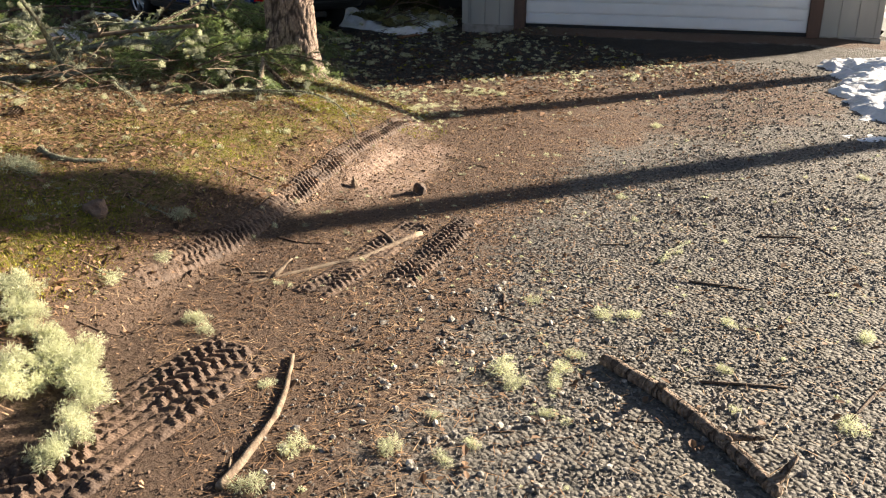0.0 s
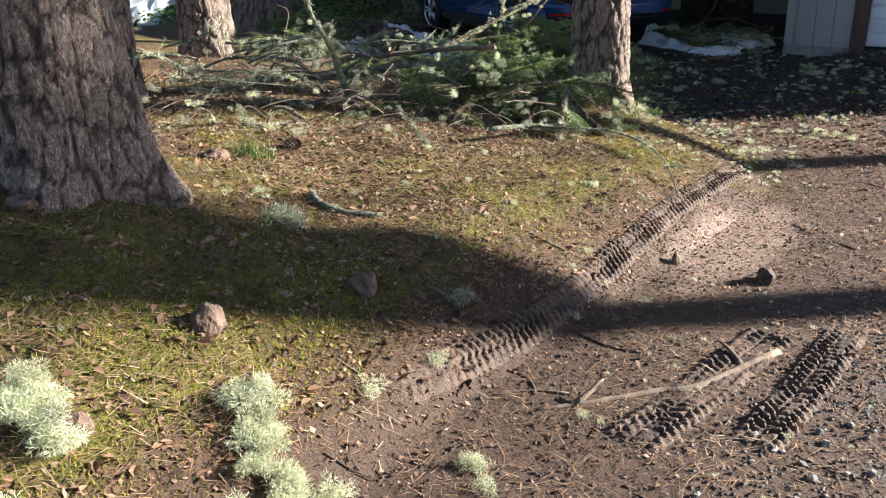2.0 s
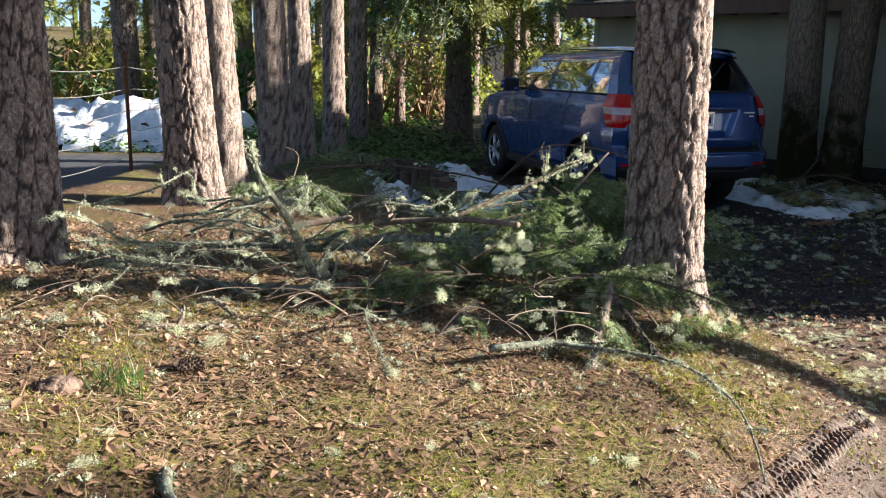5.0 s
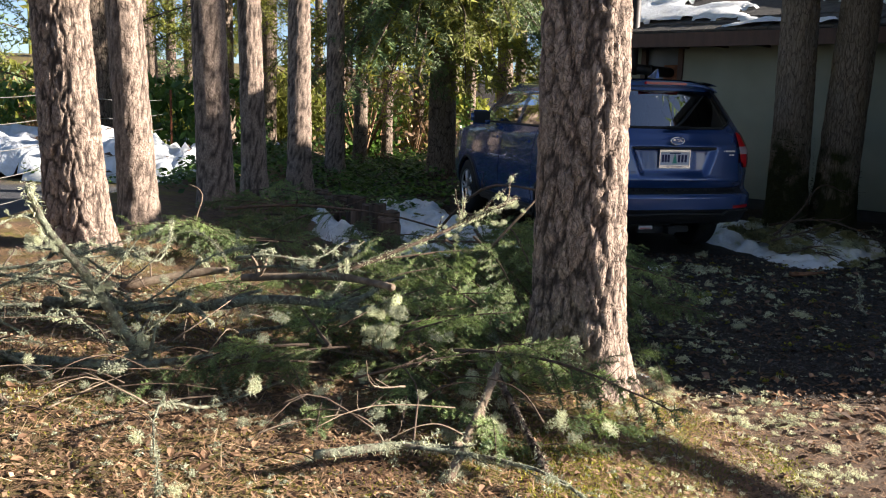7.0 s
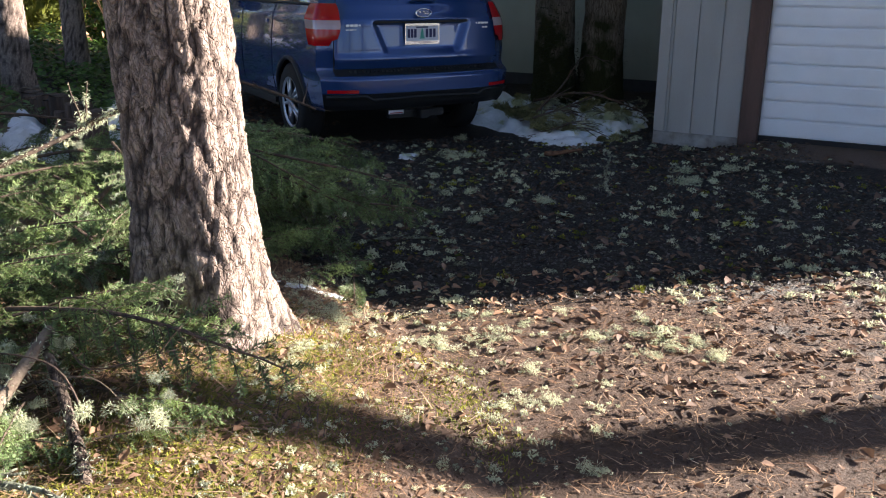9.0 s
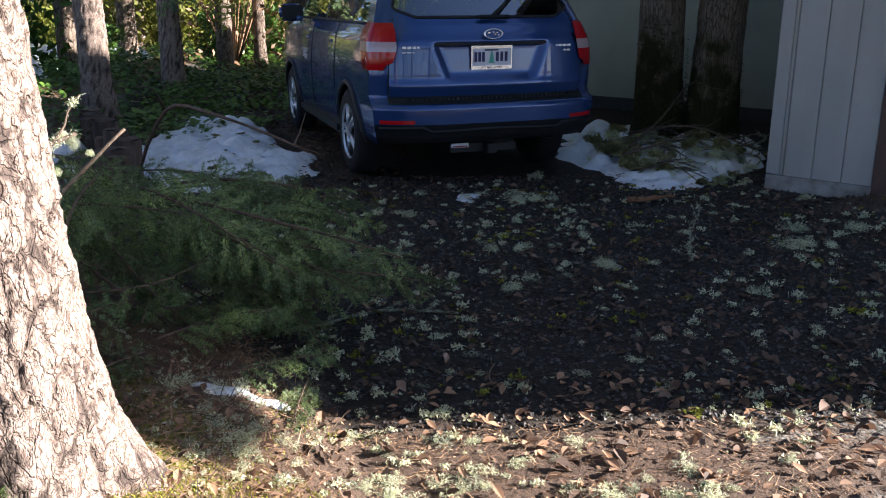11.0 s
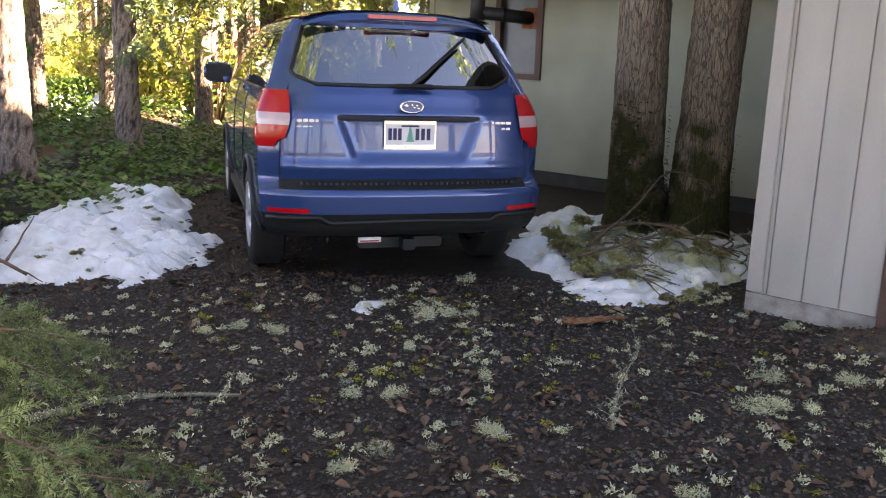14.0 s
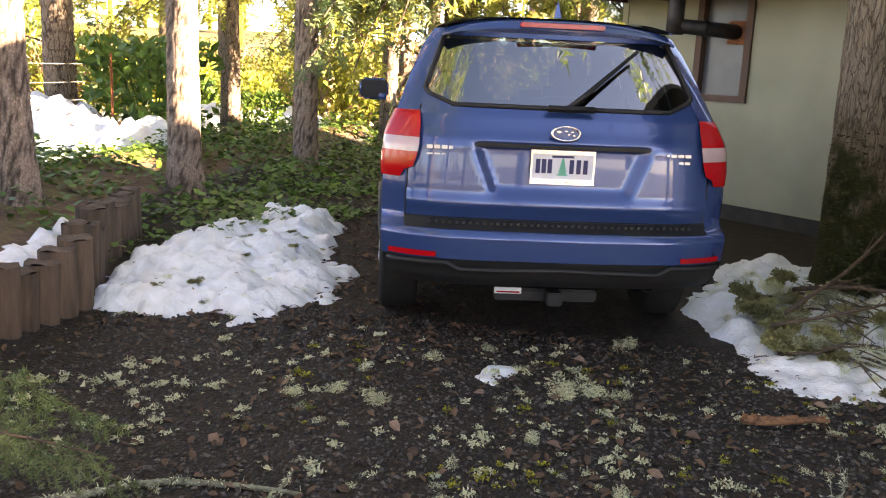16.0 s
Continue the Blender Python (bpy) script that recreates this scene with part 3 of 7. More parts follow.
def garage():
    g = thing("garage", "grey-green garage with grooved siding and a white door", "garage", GM)
    for a, c in ((-0.02, 0.72), (4.6, 5.3)):
        part("foundation", Build().box((a, -0.015, -0.2), (c, 0.2, 0.13)), M_CONC, g, "pale concrete footing")
    w = Build()
    for a, c in ((0.0, 0.72), (4.6, 5.29)):
        x = a
        first = True
        while x < c - 0.01:
            e = min(x + (0.1 if first and a == 0 else 0.205), c)
            w.box((x + 0.004, 0.0, 0.13), (e - 0.004, 0.04, 3.15), bevel=0.003)
            x, first = e, False
        w.box((a, 0.012, 0.13), (c, 0.14, 3.15))
    w.box((0.72, 0.02, 2.2), (4.6, 0.14, 3.15))
    part("front_siding", w, M_SIDING, g)
    w = Build()
    w.box((0.0, 0.14, 0.1), (0.12, 6.4, 3.15)).box((5.17, 0.14, 0.0), (5.29, 6.5, 3.15)).box((0.0, 6.4, 0.0), (5.29, 6.5, 3.15))
    part("side_wall", w, M_SIDING, g)
    part("corner_board", Build().box((-0.02, -0.022, 0.14), (0.075, 0.03, 3.15), bevel=0.004), M_SIDING, g)
    for a in (0.72, 4.45):
        part("door_post", Build().box((a, -0.035, 0.02), (a + 0.15, 0.1, 2.25), bevel=0.006), M_BROWN, g, "brown-painted door post")
    part("door_head", Build().box((0.72, -0.03, 2.2), (4.6, 0.1, 2.36), bevel=0.006), M_BROWN, g)
    door = part("garage_door", Build().box((0.87, 0.06, 0.16), (4.45, 0.10, 2.26)), M_WHITE, g, "white sectional garage door")
    for k in range(14):
        z = 0.16 + k * 0.15
        part("panel", Build().box((0.872, 0.03, z + 0.005), (4.448, 0.065, z + 0.147), bevel=0.012), M_WHITE, door)
    part("weather_strip", Build().box((0.87, 0.03, 0.11), (4.45, 0.09, 0.16)), M_BLACK, door)
    part("sill", Build().box((0.88, -0.02, -0.2), (4.44, 0.3, 0.105), bevel=0.02), M_CONC, g, "dirty concrete sill under the door")
    part("interior_floor", Build().box((0.13, 0.31, -0.1), (5.16, 6.39, 0.02)), M_CONC, g)
    r = Build()
    # Eave and ridge heights lie out of view, fitted to where shade falls.
    lo, hi = 3.2, 4.55
    r.add([(-0.35, -0.45, lo), (5.65, -0.45, lo), (5.65, 3.25, hi), (-0.35, 3.25, hi), (-0.35, -0.45, lo + .12), (5.65, -0.45, lo + .12), (5.65, 3.25, hi + .12), (-0.35, 3.25, hi + .12)],
          [(0, 1, 2, 3), (7, 6, 5, 4), (0, 4, 5, 1), (1, 5, 6, 2), (3, 7, 4, 0)])
    r.add([(-0.35, 6.95, lo), (5.65, 6.95, lo), (5.65, 3.25, hi), (-0.35, 3.25, hi), (-0.35, 6.95, lo + .12), (5.65, 6.95, lo + .12), (5.65, 3.25, hi + .12), (-0.35, 3.25, hi + .12)],
          [(3, 2, 1, 0), (4, 5, 6, 7), (1, 5, 4, 0), (2, 6, 5, 1), (0, 4, 7, 3)])
    r.add([(0, 0, 3.1), (0, 6.5, 3.1), (0, 3.25, 4.48)], [(0, 1, 2)]).add([(5.29, 0, 3.1), (5.29, 6.5, 3.1), (5.29, 3.25, 4.48)], [(0, 2, 1)])
    roof = part("roof", r, M_SHINGLE, g)
    # Deep fascia and soffit are added, unseen, to shade the foot of the bank.
    part("fascia", Build().box((-0.35, -0.482, 2.76), (5.65, -0.452, 3.30), bevel=0.004), M_BROWN, roof, "unseen deep brown fascia added to cast shade")
    part("soffit", Build().box((-0.35, -0.45, 2.77), (5.65, -0.03, 2.80)), M_BROWN, roof, "unseen boxed-in soffit added to cast shade")
    return g


garage()


def house():
    h = thing("house", "low pale green house behind the car with a snowy roof", "house", HM)
    part("front_wall", Build().box((0, 0, 0.18), (1.15, 0.15, 2.6)).box((1.15, 0, 0.18), (1.75, 0.15, 1.29)).box((1.15, 0, 2.43), (1.75, 0.15, 2.6)).box((1.75, 0, 0.18), (9.0, 0.15, 2.6)), M_PLY, h)
    part("foundation", Build().box((0.03, 0.02, -0.2), (8.97, 0.14, 0.18)), mat("dark_footing", (0.06, 0.055, 0.05), 0.9), h, "dark shadowed footing")
    part("side_wall", Build().box((0, 0.15, 0.0), (0.15, 7.0, 2.6)).box((8.85, 0.15, 0), (9.0, 7, 2.6)).box((0, 7, 0), (9, 7.15, 2.6)), M_PLY, h)
    part("corner_board", Build().box((-0.015, -0.015, 0.18), (0.07, 0.0, 2.6)), M_PLY, h)
    win = part("window", Build().box((1.15, 0.05, 1.29), (1.75, 0.08, 2.43)), M_WINDOW, h, "dark metal panel in a brown frame")
    fr = Build().box((1.10, -0.03, 1.24), (1.18, 0.05, 2.48)).box((1.72, -0.03, 1.24), (1.80, 0.05, 2.48)).box((1.18, -0.03, 1.24), (1.72, 0.05, 1.31)).box((1.18, -0.03, 2.41), (1.72, 0.05, 2.48))
    part("window_frame", fr, M_BROWN, win, "brown wooden frame")
    fl = part("flange", Build().box((1.46, 0.02, 1.83), (1.70, 0.05, 2.07), bevel=0.01), M_RUST, h, "rust-stained flange round the pipe")
    pipe = Build()
    pts = [(1.58, 0.05, 1.95), (1.45, -0.25, 1.97), (1.25, -0.55, 1.99)]
    pipe.tube(pts, 0.075, 14)
    pipe.tube([(1.25, -0.55, 1.90), (1.25, -0.55, 2.10), (1.25, -0.55, 4.2)], [0.09, 0.085, 0.08], 14)
    pipe.tube([(1.43, -0.28, 1.973), (1.40, -0.32, 1.977)], 0.085, 14)
    part("stove_pipe", pipe, M_DARKMETAL, h, "black metal stove pipe with an elbow", smooth=True)
    e0, ez = -0.75, 2.42
    r = Build().add([(-0.08, e0, ez), (9.6, e0, ez), (9.6, 3.6, 4.0), (-0.08, 3.6, 4.0), (-0.08, e0, ez + .06), (9.6, e0, ez + .06), (9.6, 3.6, 4.06), (-0.08, 3.6, 4.06)],
                    [(0, 1, 2, 3), (7, 6, 5, 4), (0, 4, 5, 1), (1, 5, 6, 2), (3, 7, 4, 0)])
    r.add([(-0.08, 7.9, ez), (9.6, 7.9, ez), (9.6, 3.6, 4.0), (-0.08, 3.6, 4.0), (-0.08, 7.9, ez + .06), (9.6, 7.9, ez + .06), (9.6, 3.6, 4.06), (-0.08, 3.6, 4.06)],
          [(3, 2, 1, 0), (4, 5, 6, 7), (1, 5, 4, 0), (2, 6, 5, 1), (0, 4, 7, 3)])
    roof = part("roof", r, M_SHINGLE, h)
    part("fascia", Build().box((-0.08, e0 - 0.03, ez - 0.14), (9.6, e0, ez + 0.05)), M_BROWN, roof, "dark unseen deep brown fascia added to cast shade")
    rng = random.Random(5)
    for k in range(16):
        x = 0.0 + k * 0.61
        part("rafter_tail", Build().box((x, e0 + 0.01, ez - 0.12), (x + 0.05, 0.02, ez - 0.005)), M_BROWN, roof)
    slope = (4.06 - ez - .06) / (3.6 - e0)
    for row in range(3):
        x = -0.08
        while x < 9.5:
            wd = rng.uniform(0.16, 0.30)
            y = e0 + row * 0.3
            z = ez + 0.065 + (y - e0) * slope
            part("shingle", Build().add([(x, y - 0.02, z), (x + wd - 0.012, y - 0.02, z), (x + wd - 0.012, y + 0.31, z + 0.33 * slope), (x, y + 0.31, z + 0.33 * slope),
                                         (x, y - 0.02, z + .025), (x + wd - 0.012, y - 0.02, z + .025), (x + wd - 0.012, y + 0.31, z + 0.33 * slope + .008), (x, y + 0.31, z + 0.33 * slope + .008)],
                                        [(0, 3, 2, 1), (4, 5, 6, 7), (0, 1, 5, 4), (1, 2, 6, 5), (3, 0, 4, 7)]), M_SHINGLE, roof)
            x += wd
    return h


house()


# ---- snow ----
def inside(px, py, poly):
    """Signed distance in from a closed outline."""
    px, py = np.asarray(px, float), np.asarray(py, float)
    d = np.full(px.shape, 1e9)
    ins = np.zeros(px.shape, bool)
    n = len(poly)
    for i in range(n):
        (ax, ay), (bx, by) = poly[i], poly[(i + 1) % n]
        t = np.clip(((px - ax) * (bx - ax) + (py - ay) * (by - ay)) / ((bx - ax) ** 2 + (by - ay) ** 2), 0, 1)
        d = np.minimum(d, np.hypot(px - ax - t * (bx - ax), py - ay - t * (by - ay)))
        ins ^= ((ay > py) != (by > py)) & (px < (bx - ax) * (py - ay) / (by - ay + 1e-12) + ax)
    return np.where(ins, d, -d)


SNOW = {}


def snow_patch(poly, tall, label, step=0.025, name="snow_patch"):
    p = np.array(poly)
    xs, ys = np.arange(p[:, 0].min() - 0.2, p[:, 0].max() + 0.2, step), np.arange(p[:, 1].min() - 0.2, p[:, 1].max() + 0.2, step)
    X, Y = np.meshgrid(xs, ys)
    def surface(X, Y):
        d = inside(X, Y, poly) + 0.13 * lumps(X * 1.6 + 3, Y * 1.6) * min(1, tall / .1) + (0.04 + .035 * min(1, tall / .1)) * lumps(X * 5, Y * 5 + 2)
        rise = tall * (1 - np.exp(-np.clip(d, 0, 9) / 0.16)) * (1 + 0.40 * lumps(X * 2.2, Y * 2.2)) + (0.05 * lumps(X * 3.1, Y * 3.7 + 4) + 0.04 * lumps(X * 5.3 + 1, Y * 4.7) + 0.03 * lumps(X * 10, Y * 12)) * np.clip(d / 0.12, 0, 1) * min(1, tall / .12)
        return d, height(X, Y) + np.where(d > 0, rise, d * 0.5 - 0.01)
    d, z = surface(X, Y)
    SNOW[label] = surface
    keep = d > -0.12
    idx = np.arange(X.size).reshape(X.shape)
    k = keep[:-1, :-1] & keep[:-1, 1:] & keep[1:, 1:] & keep[1:, :-1]
    faces = np.stack([idx[:-1, :-1], idx[:-1, 1:], idx[1:, 1:], idx[1:, :-1]], -1)[k]
    used, inv = np.unique(faces, return_inverse=True)
    me = bpy.data.meshes.new(name)
    me.from_pydata(np.stack([X, Y, z], -1).reshape(-1, 3)[used].tolist(), [], inv.reshape(-1, 4).tolist())
    me.polygons.foreach_set("use_smooth", [True] * len(me.polygons))
    me.materials.append(M_SNOW)
    return thing(name, label, "snow", data=me, group="patches of old snow")


snow_patch([(0.78, 11.1), (1.3, 11.1), (1.85, 11.28), (1.98, 11.7), (1.92, 12.3), (1.45, 13.2), (1.1, 14.3), (0.4, 14.4), (0.1, 13.2), (0.45, 12.1)], 0.125, "heap of old snow strewn with lichen beside the car")
snow_patch([(4.15, 12.4), (4.5, 11.2), (4.75, 11.0), (5.1, 11.1), (5.5, 11.6), (6.0, 12.3), (6.2, 13.2), (5.6, 13.9), (4.7, 14.3), (4.3, 13.6)], 0.085, "snow under cut branches between the car and the garage")
snow_patch([(7.9, 6.9), (6.5, 5.6), (5.7, 4.7), (5.8, 4.35), (7.5, 4.3), (9.5, 5.5), (9.6, 6.9)], 0.07, "thin sunlit snow on the gravel drive")
snow_patch([(5.15, 4.12), (5.35, 4.1), (5.4, 4.25), (5.2, 4.28)], 0.04, "small scrap of snow on the gravel", 0.02)
snow_patch([(3.10, 10.74), (3.20, 10.68), (3.17, 10.82), (3.26, 10.92), (3.12, 10.90)], 0.03, "scrap of melting snow on dark gravel", 0.015)
snow_patch([(0.60, 10.2), (0.62, 11.0), (0.34, 11.6), (0.08, 12.2), (-0.1, 12.5), (-0.2, 12.1), (0.05, 11.3), (0.2, 10.3)], 0.13, "snow lying on top of the log edging")
snow_patch([(-14, 17.2), (-8, 16.8), (-4.5, 16.4), (-2.6, 16.5), (-2.4, 17.6), (-5, 19), (-9, 20), (-14, 20)], 0.6, "ploughed bank of bright snow beyond the lane", 0.1, "snow_bank")
snow_patch([(-9, 23), (-4, 22), (-2.5, 24), (-4, 27), (-9, 27)], 0.3, "far sunlit snow under the trees", 0.15)
snow_patch([(10.2, 8.0), (13, 7), (15, 10), (11, 9.6)], 0.2, "sunlit snow beside the garage", 0.1)
snow_patch([(1.88, 7.3), (2.1, 7.28), (2.3, 7.42), (2.2, 7.55), (1.98, 7.5)], 0.05, "scrap of snow by the pine", 0.02)


def roof_snow():
    """Broken sheets of snow on the house's front slope."""
    e0, ez, slope = -0.75, 2.48, (4.06 - 2.48) / 4.35
    xs, ys = np.arange(0.1, 9.4, .08), np.arange(e0 + .03, 3.4, .08)
    X, Y = np.meshgrid(xs, ys)
    d = fbm(X * .9 + 3, Y * 1.6 + 8) - .47
    Z = ez + (Y - e0) * slope + .03 + .07 * (1 - np.exp(-np.clip(d, 0, 1) / .05)) + .02 * lumps(X * 2, Y * 2) * (d > 0) - .05 * (d <= 0)
    keep = d > -.02
    idx = np.arange(X.size).reshape(X.shape)
    k = keep[:-1, :-1] & keep[:-1, 1:] & keep[1:, 1:] & keep[1:, :-1]
    faces = np.stack([idx[:-1, :-1], idx[:-1, 1:], idx[1:, 1:], idx[1:, :-1]], -1)[k]
    used, inv = np.unique(faces, return_inverse=True)
    me = bpy.data.meshes.new("roof_snow")
    me.from_pydata(np.stack([X, Y, Z], -1).reshape(-1, 3)[used].tolist(), [], inv.reshape(-1, 4).tolist())
    me.polygons.foreach_set("use_smooth", [True] * len(me.polygons))
    me.materials.append(M_SNOW)
    thing("roof_snow", "patchy melting snow on the house roof", "snow", HM, me, group="patches of old snow")


roof_snow()


# ---- car ----
CZ = [.22, .30, .40, .50, .60, .80, .95, 1.10, 1.20, 1.40, 1.55, 1.63, 1.68]
CX = [.76, .82, .865, .885, .895, .897, .89, .872, .835, .765, .70, .645, .56]
RZ = [.22, .30, .40, .50, .63, .66, .69, .85, 1.05, 1.08, 1.20, 1.26, 1.58, 1.63, 1.68]
RY = [.20, .10, .03, .0, .0, .07, .10, .085, .095, .11, .15, .19, .40, .415, .42]
FZ = [.22, .40, .60, .80, .95, 1.06]
FY = [4.40, 4.56, 4.58, 4.55, 4.42, 4.20]
WHEELS = [(sx * 0.79, y) for y in (0.97, 3.61) for sx in (-1, 1)]


def car_x(z):
    return float(np.interp(z, CZ, CX))


def car_rear(z, f):
    return float(np.interp(z, RZ, RY)) + 0.05 * f * f + 0.13 * abs(f) ** 6


def car():
    c = thing("car", "blue parked estate car seen from behind, its rear window reflecting trees", "car", pose(3.403, 11.19, -0.035, 0, 0, 16.5))
    fs = np.linspace(-1, 1, 41)

    def rear_panel(z0, z1, n, f0=-1.0, f1=1.0, off=0.0, keep=None, cols=41):
        b, rows = Build(), []
        zs, ff = np.linspace(z0, z1, n), np.linspace(f0, f1, cols)
        for z in zs:
            rows.append([(f * car_x(z), car_rear(z, f) + off, z) for f in ff])
        b.grid(rows)
        if keep:
            b.f = [q for q in b.f if keep(sum(b.v[i][0] for i in q) / 4, sum(b.v[i][2] for i in q) / 4)]
        return b

    # the lower body: sides with wheel openings, nose and bonnet
    body = Build()
    for s in (-1, 1):
        rows = []
        for z in np.linspace(.24, 1.20, 30):
            y0, y1 = car_rear(z, 1), float(np.interp(z, FZ, FY)) - 0.14 if z < 1.06 else float(np.interp(z, [1.06, 1.2], [4.0, 3.3]))
            rows.append([(s * (car_x(z) - 0.10 * max(0, (y - 3.9) / 0.6) ** 2 * (y > 3.9)), y, z) for y in np.linspace(y0, y1, 90)])
        bs = Build().grid(rows)
        keep = []
        for q in bs.f:
            y, z = sum(bs.v[i][1] for i in q) / 4, sum(bs.v[i][2] for i in q) / 4
            if all(math.hypot(y - wy, z - 0.35) > 0.385 for _, wy in WHEELS) and z > 0.33:
                keep.append(q)
        body.add(bs.v, keep)
    body.grid([[(f * (car_x(z) - 0.09), float(np.interp(z, FZ, FY)) - 0.14 * f * f * f * f, z) for f in fs] for z in np.linspace(.24, 1.0, 14)])
    body.grid([[(f * (0.80 - 0.04 * t), 4.42 - 0.14 * f ** 4 - t * (1.1 - 0.14 * f ** 4), 1.0 + 0.16 * t + 0.03 * (1 - f * f)) for f in fs] for t in np.linspace(0, 1, 10)])
    part("body", body, M_PAINT, c, smooth=True)

    part("bumper", rear_panel(.50, .645, 8), M_PAINT, c, "blue painted rear bumper", True)
    part("bumper_step", rear_panel(.645, .69, 4, -.872, .872, -0.004), M_BLACK, c, "black ribbed bumper top", True)
    ribs = Build()
    for k in range(40):
        x = -0.66 + k * 0.034
        y = car_rear(.665, x / .897)
        ribs.box((x, y - 0.014, .668), (x + 0.014, y + 0.02, .684))
    part("step_ribs", ribs, M_BLACK, c)
    part("lower_valance", rear_panel(.36, .50, 8, off=0.006), M_BLACK, c, "black plastic lower bumper", True)
    lip = Build().tube([(f * .885, car_rear(.5, f) - 0.006, .495 - 0.035 * (abs(f) < .62) - 0.02 * abs(f)) for f in np.linspace(-.97, .97, 30)], 0.014, 6)
    part("valance_lip", lip, M_BLACK, c, smooth=True)

    # tailgate with the recess for the plate
    def recess(x, z):
        w = 0.46 - 0.40 * (1.07 - z)
        return max(0.0, min(1.0, (w - abs(x)) / 0.05)) * max(0, min(1, (1.075 - z) / 0.02)) * max(0, min(1, (z - 0.80) / 0.05))
    rows = []
    for z in np.linspace(.69, 1.245, 44):
        rows.append([(f * car_x(z), car_rear(z, f) + 0.035 * recess(f * car_x(z), z) - 0.012 * math.exp(-((z - 1.09) / .03) ** 2) * (abs(f) < .8) - 0.020 * math.exp(-((z - .765) / .045) ** 2), z) for f in np.linspace(-.86, .86, 81)])
    gate = part("tailgate", Build().grid(rows), M_PAINT, c, "blue tailgate with a recess for the plate", True)
    part("handle_strip", Build().box((-0.44, 0.10, 1.055), (0.44, 0.14, 1.075), bevel=0.006), M_BLACK, gate, "dark grip over the plate")
    seam = Build()
    for s in (-1, 1):
        seam.tube([(s * .862 * car_x(z), car_rear(z, .862) - 0.001, z) for z in np.linspace(.69, .88, 8)], 0.005, 4)
    seam.tube([(f * car_x(.692), car_rear(.692, f) - 0.001, .692) for f in np.linspace(-.86, .86, 24)], 0.006, 4)
    part("gate_seam", seam, M_BLACK, gate)
    for s in (-1, 1):
        part("rear_corner", rear_panel(.645, 1.245, 30, s * .868, s * 1.0, cols=9), M_PAINT, c, "", True)

    # rear screen, pillars, spoiler
    def screen_cut(x, z):
        return z > 1.25 and z < 1.60 and abs(x) < min(0.715 - 0.36 * (z - 1.25), 0.54 + 2.4 * (z - 1.25))
    part("rear_frame", rear_panel(1.245, 1.635, 40, keep=lambda x, z: not screen_cut(x, z), cols=121), M_PAINT, c, "", True)
    part("rear_window", rear_panel(1.235, 1.615, 16, -.88, .88, 0.007), M_GLASS_REAR, c, "dark tinted rear window", True)
    band = Build()
    rim = [(min(0.720 - 0.36 * (z - 1.25), 0.55 + 2.4 * (z - 1.25)), z) for z in np.linspace(1.25, 1.60, 15)]
    loop = [(-x, z) for x, z in rim[::-1]] + [(x, z) for x, z in rim]
    band.tube([(x, car_rear(z, x / car_x(z)) - 0.001, z) for x, z in loop], 0.012, 6)
    band.tube([(x, car_rear(1.25, x / .8), 1.25) for x in np.linspace(-.56, .56, 20)], 0.014, 6)
    part("window_seal", band, M_BLACK, c, "black window surround", True)
    sp = Build()
    sp.grid([[(f * (0.615 - 0.02 * k), 0.355 + 0.08 * f * f + (0.0 if k == 0 else 0.015 if k == 1 else 0.12), 1.64 + 0.03 * k - 0.05 * f ** 4) for f in fs] for k in range(3)])
    sp.grid([[(f * 0.615, 0.355 + 0.08 * f * f, 1.64 - 0.05 * f ** 4) for f in fs], [(f * 0.63, 0.42 + 0.08 * f * f, 1.615 - 0.03 * f ** 4) for f in fs]])
    part("spoiler", sp, M_PAINT, c, "", True)
    part("brake_light", Build().box((-0.22, 0.345, 1.648), (0.22, 0.38, 1.672), bevel=0.006), M_RED, c, "red high brake light")

    # roof and cabin sides
    rows = []
    for t in np.linspace(0, 1, 24):
        y = 0.44 + t * 2.15
        rows.append([(f * (0.61 - 0.02 * t * t), y, 1.70 - 0.04 * f ** 4 - 0.012 * abs(f) ** 12 + 0.03 * math.sin(t * 2.2) - 0.07 * max(0, t - 0.8) ** 1 * 3) for f in fs])
    roof = part("roof", Build().grid(rows), M_PAINT, c, "", True)
    fin = Build().add([(-.02, .52, 1.71), (.02, .52, 1.71), (.012, .70, 1.72), (-.012, .70, 1.72), (0, .53, 1.80), (0, .57, 1.79)], [(0, 1, 4), (1, 2, 5, 4), (2, 3, 5), (3, 0, 4, 5)])
    part("aerial_fin", fin, M_PAINT, roof)
    for s in (-1, 1):
        rows = []
        for z in np.linspace(1.19, 1.655, 22):
            y0, y1 = car_rear(z, 1), float(np.interp(z, [1.19, 1.655], [3.42, 2.58]))
            rows.append([(s * car_x(z), y, z) for y in np.linspace(y0, y1, 90)])
        sh = Build().grid(rows)

        def is_glass(y, z):
            if not 1.215 < z < 1.575:
                return False
            a = (z - 1.2) * 0.9
            return 0.52 + a * .6 < y < 0.98 or 1.04 < y < 1.98 or 2.06 < y < 3.28 - a * 1.65
        gl = [q for q in sh.f if is_glass(sum(sh.v[i][1] for i in q) / 4, sum(sh.v[i][2] for i in q) / 4)]
        st = set(gl)
        part("cabin_side", Build().add(sh.v, [q for q in sh.f if q not in st]), M_PAINT, c, "", True)
        part("side_window", Build().add([(x - s * 0.004, y, z) for x, y, z in sh.v], gl), M_GLASS, c, "dark tinted side windows", True)
        part("window_trim", Build().tube([(s * (car_x(1.205) + .004), y, 1.205) for y in np.linspace(0.5, 3.3, 12)], 0.012, 6), M_BLACK, c, "", True)
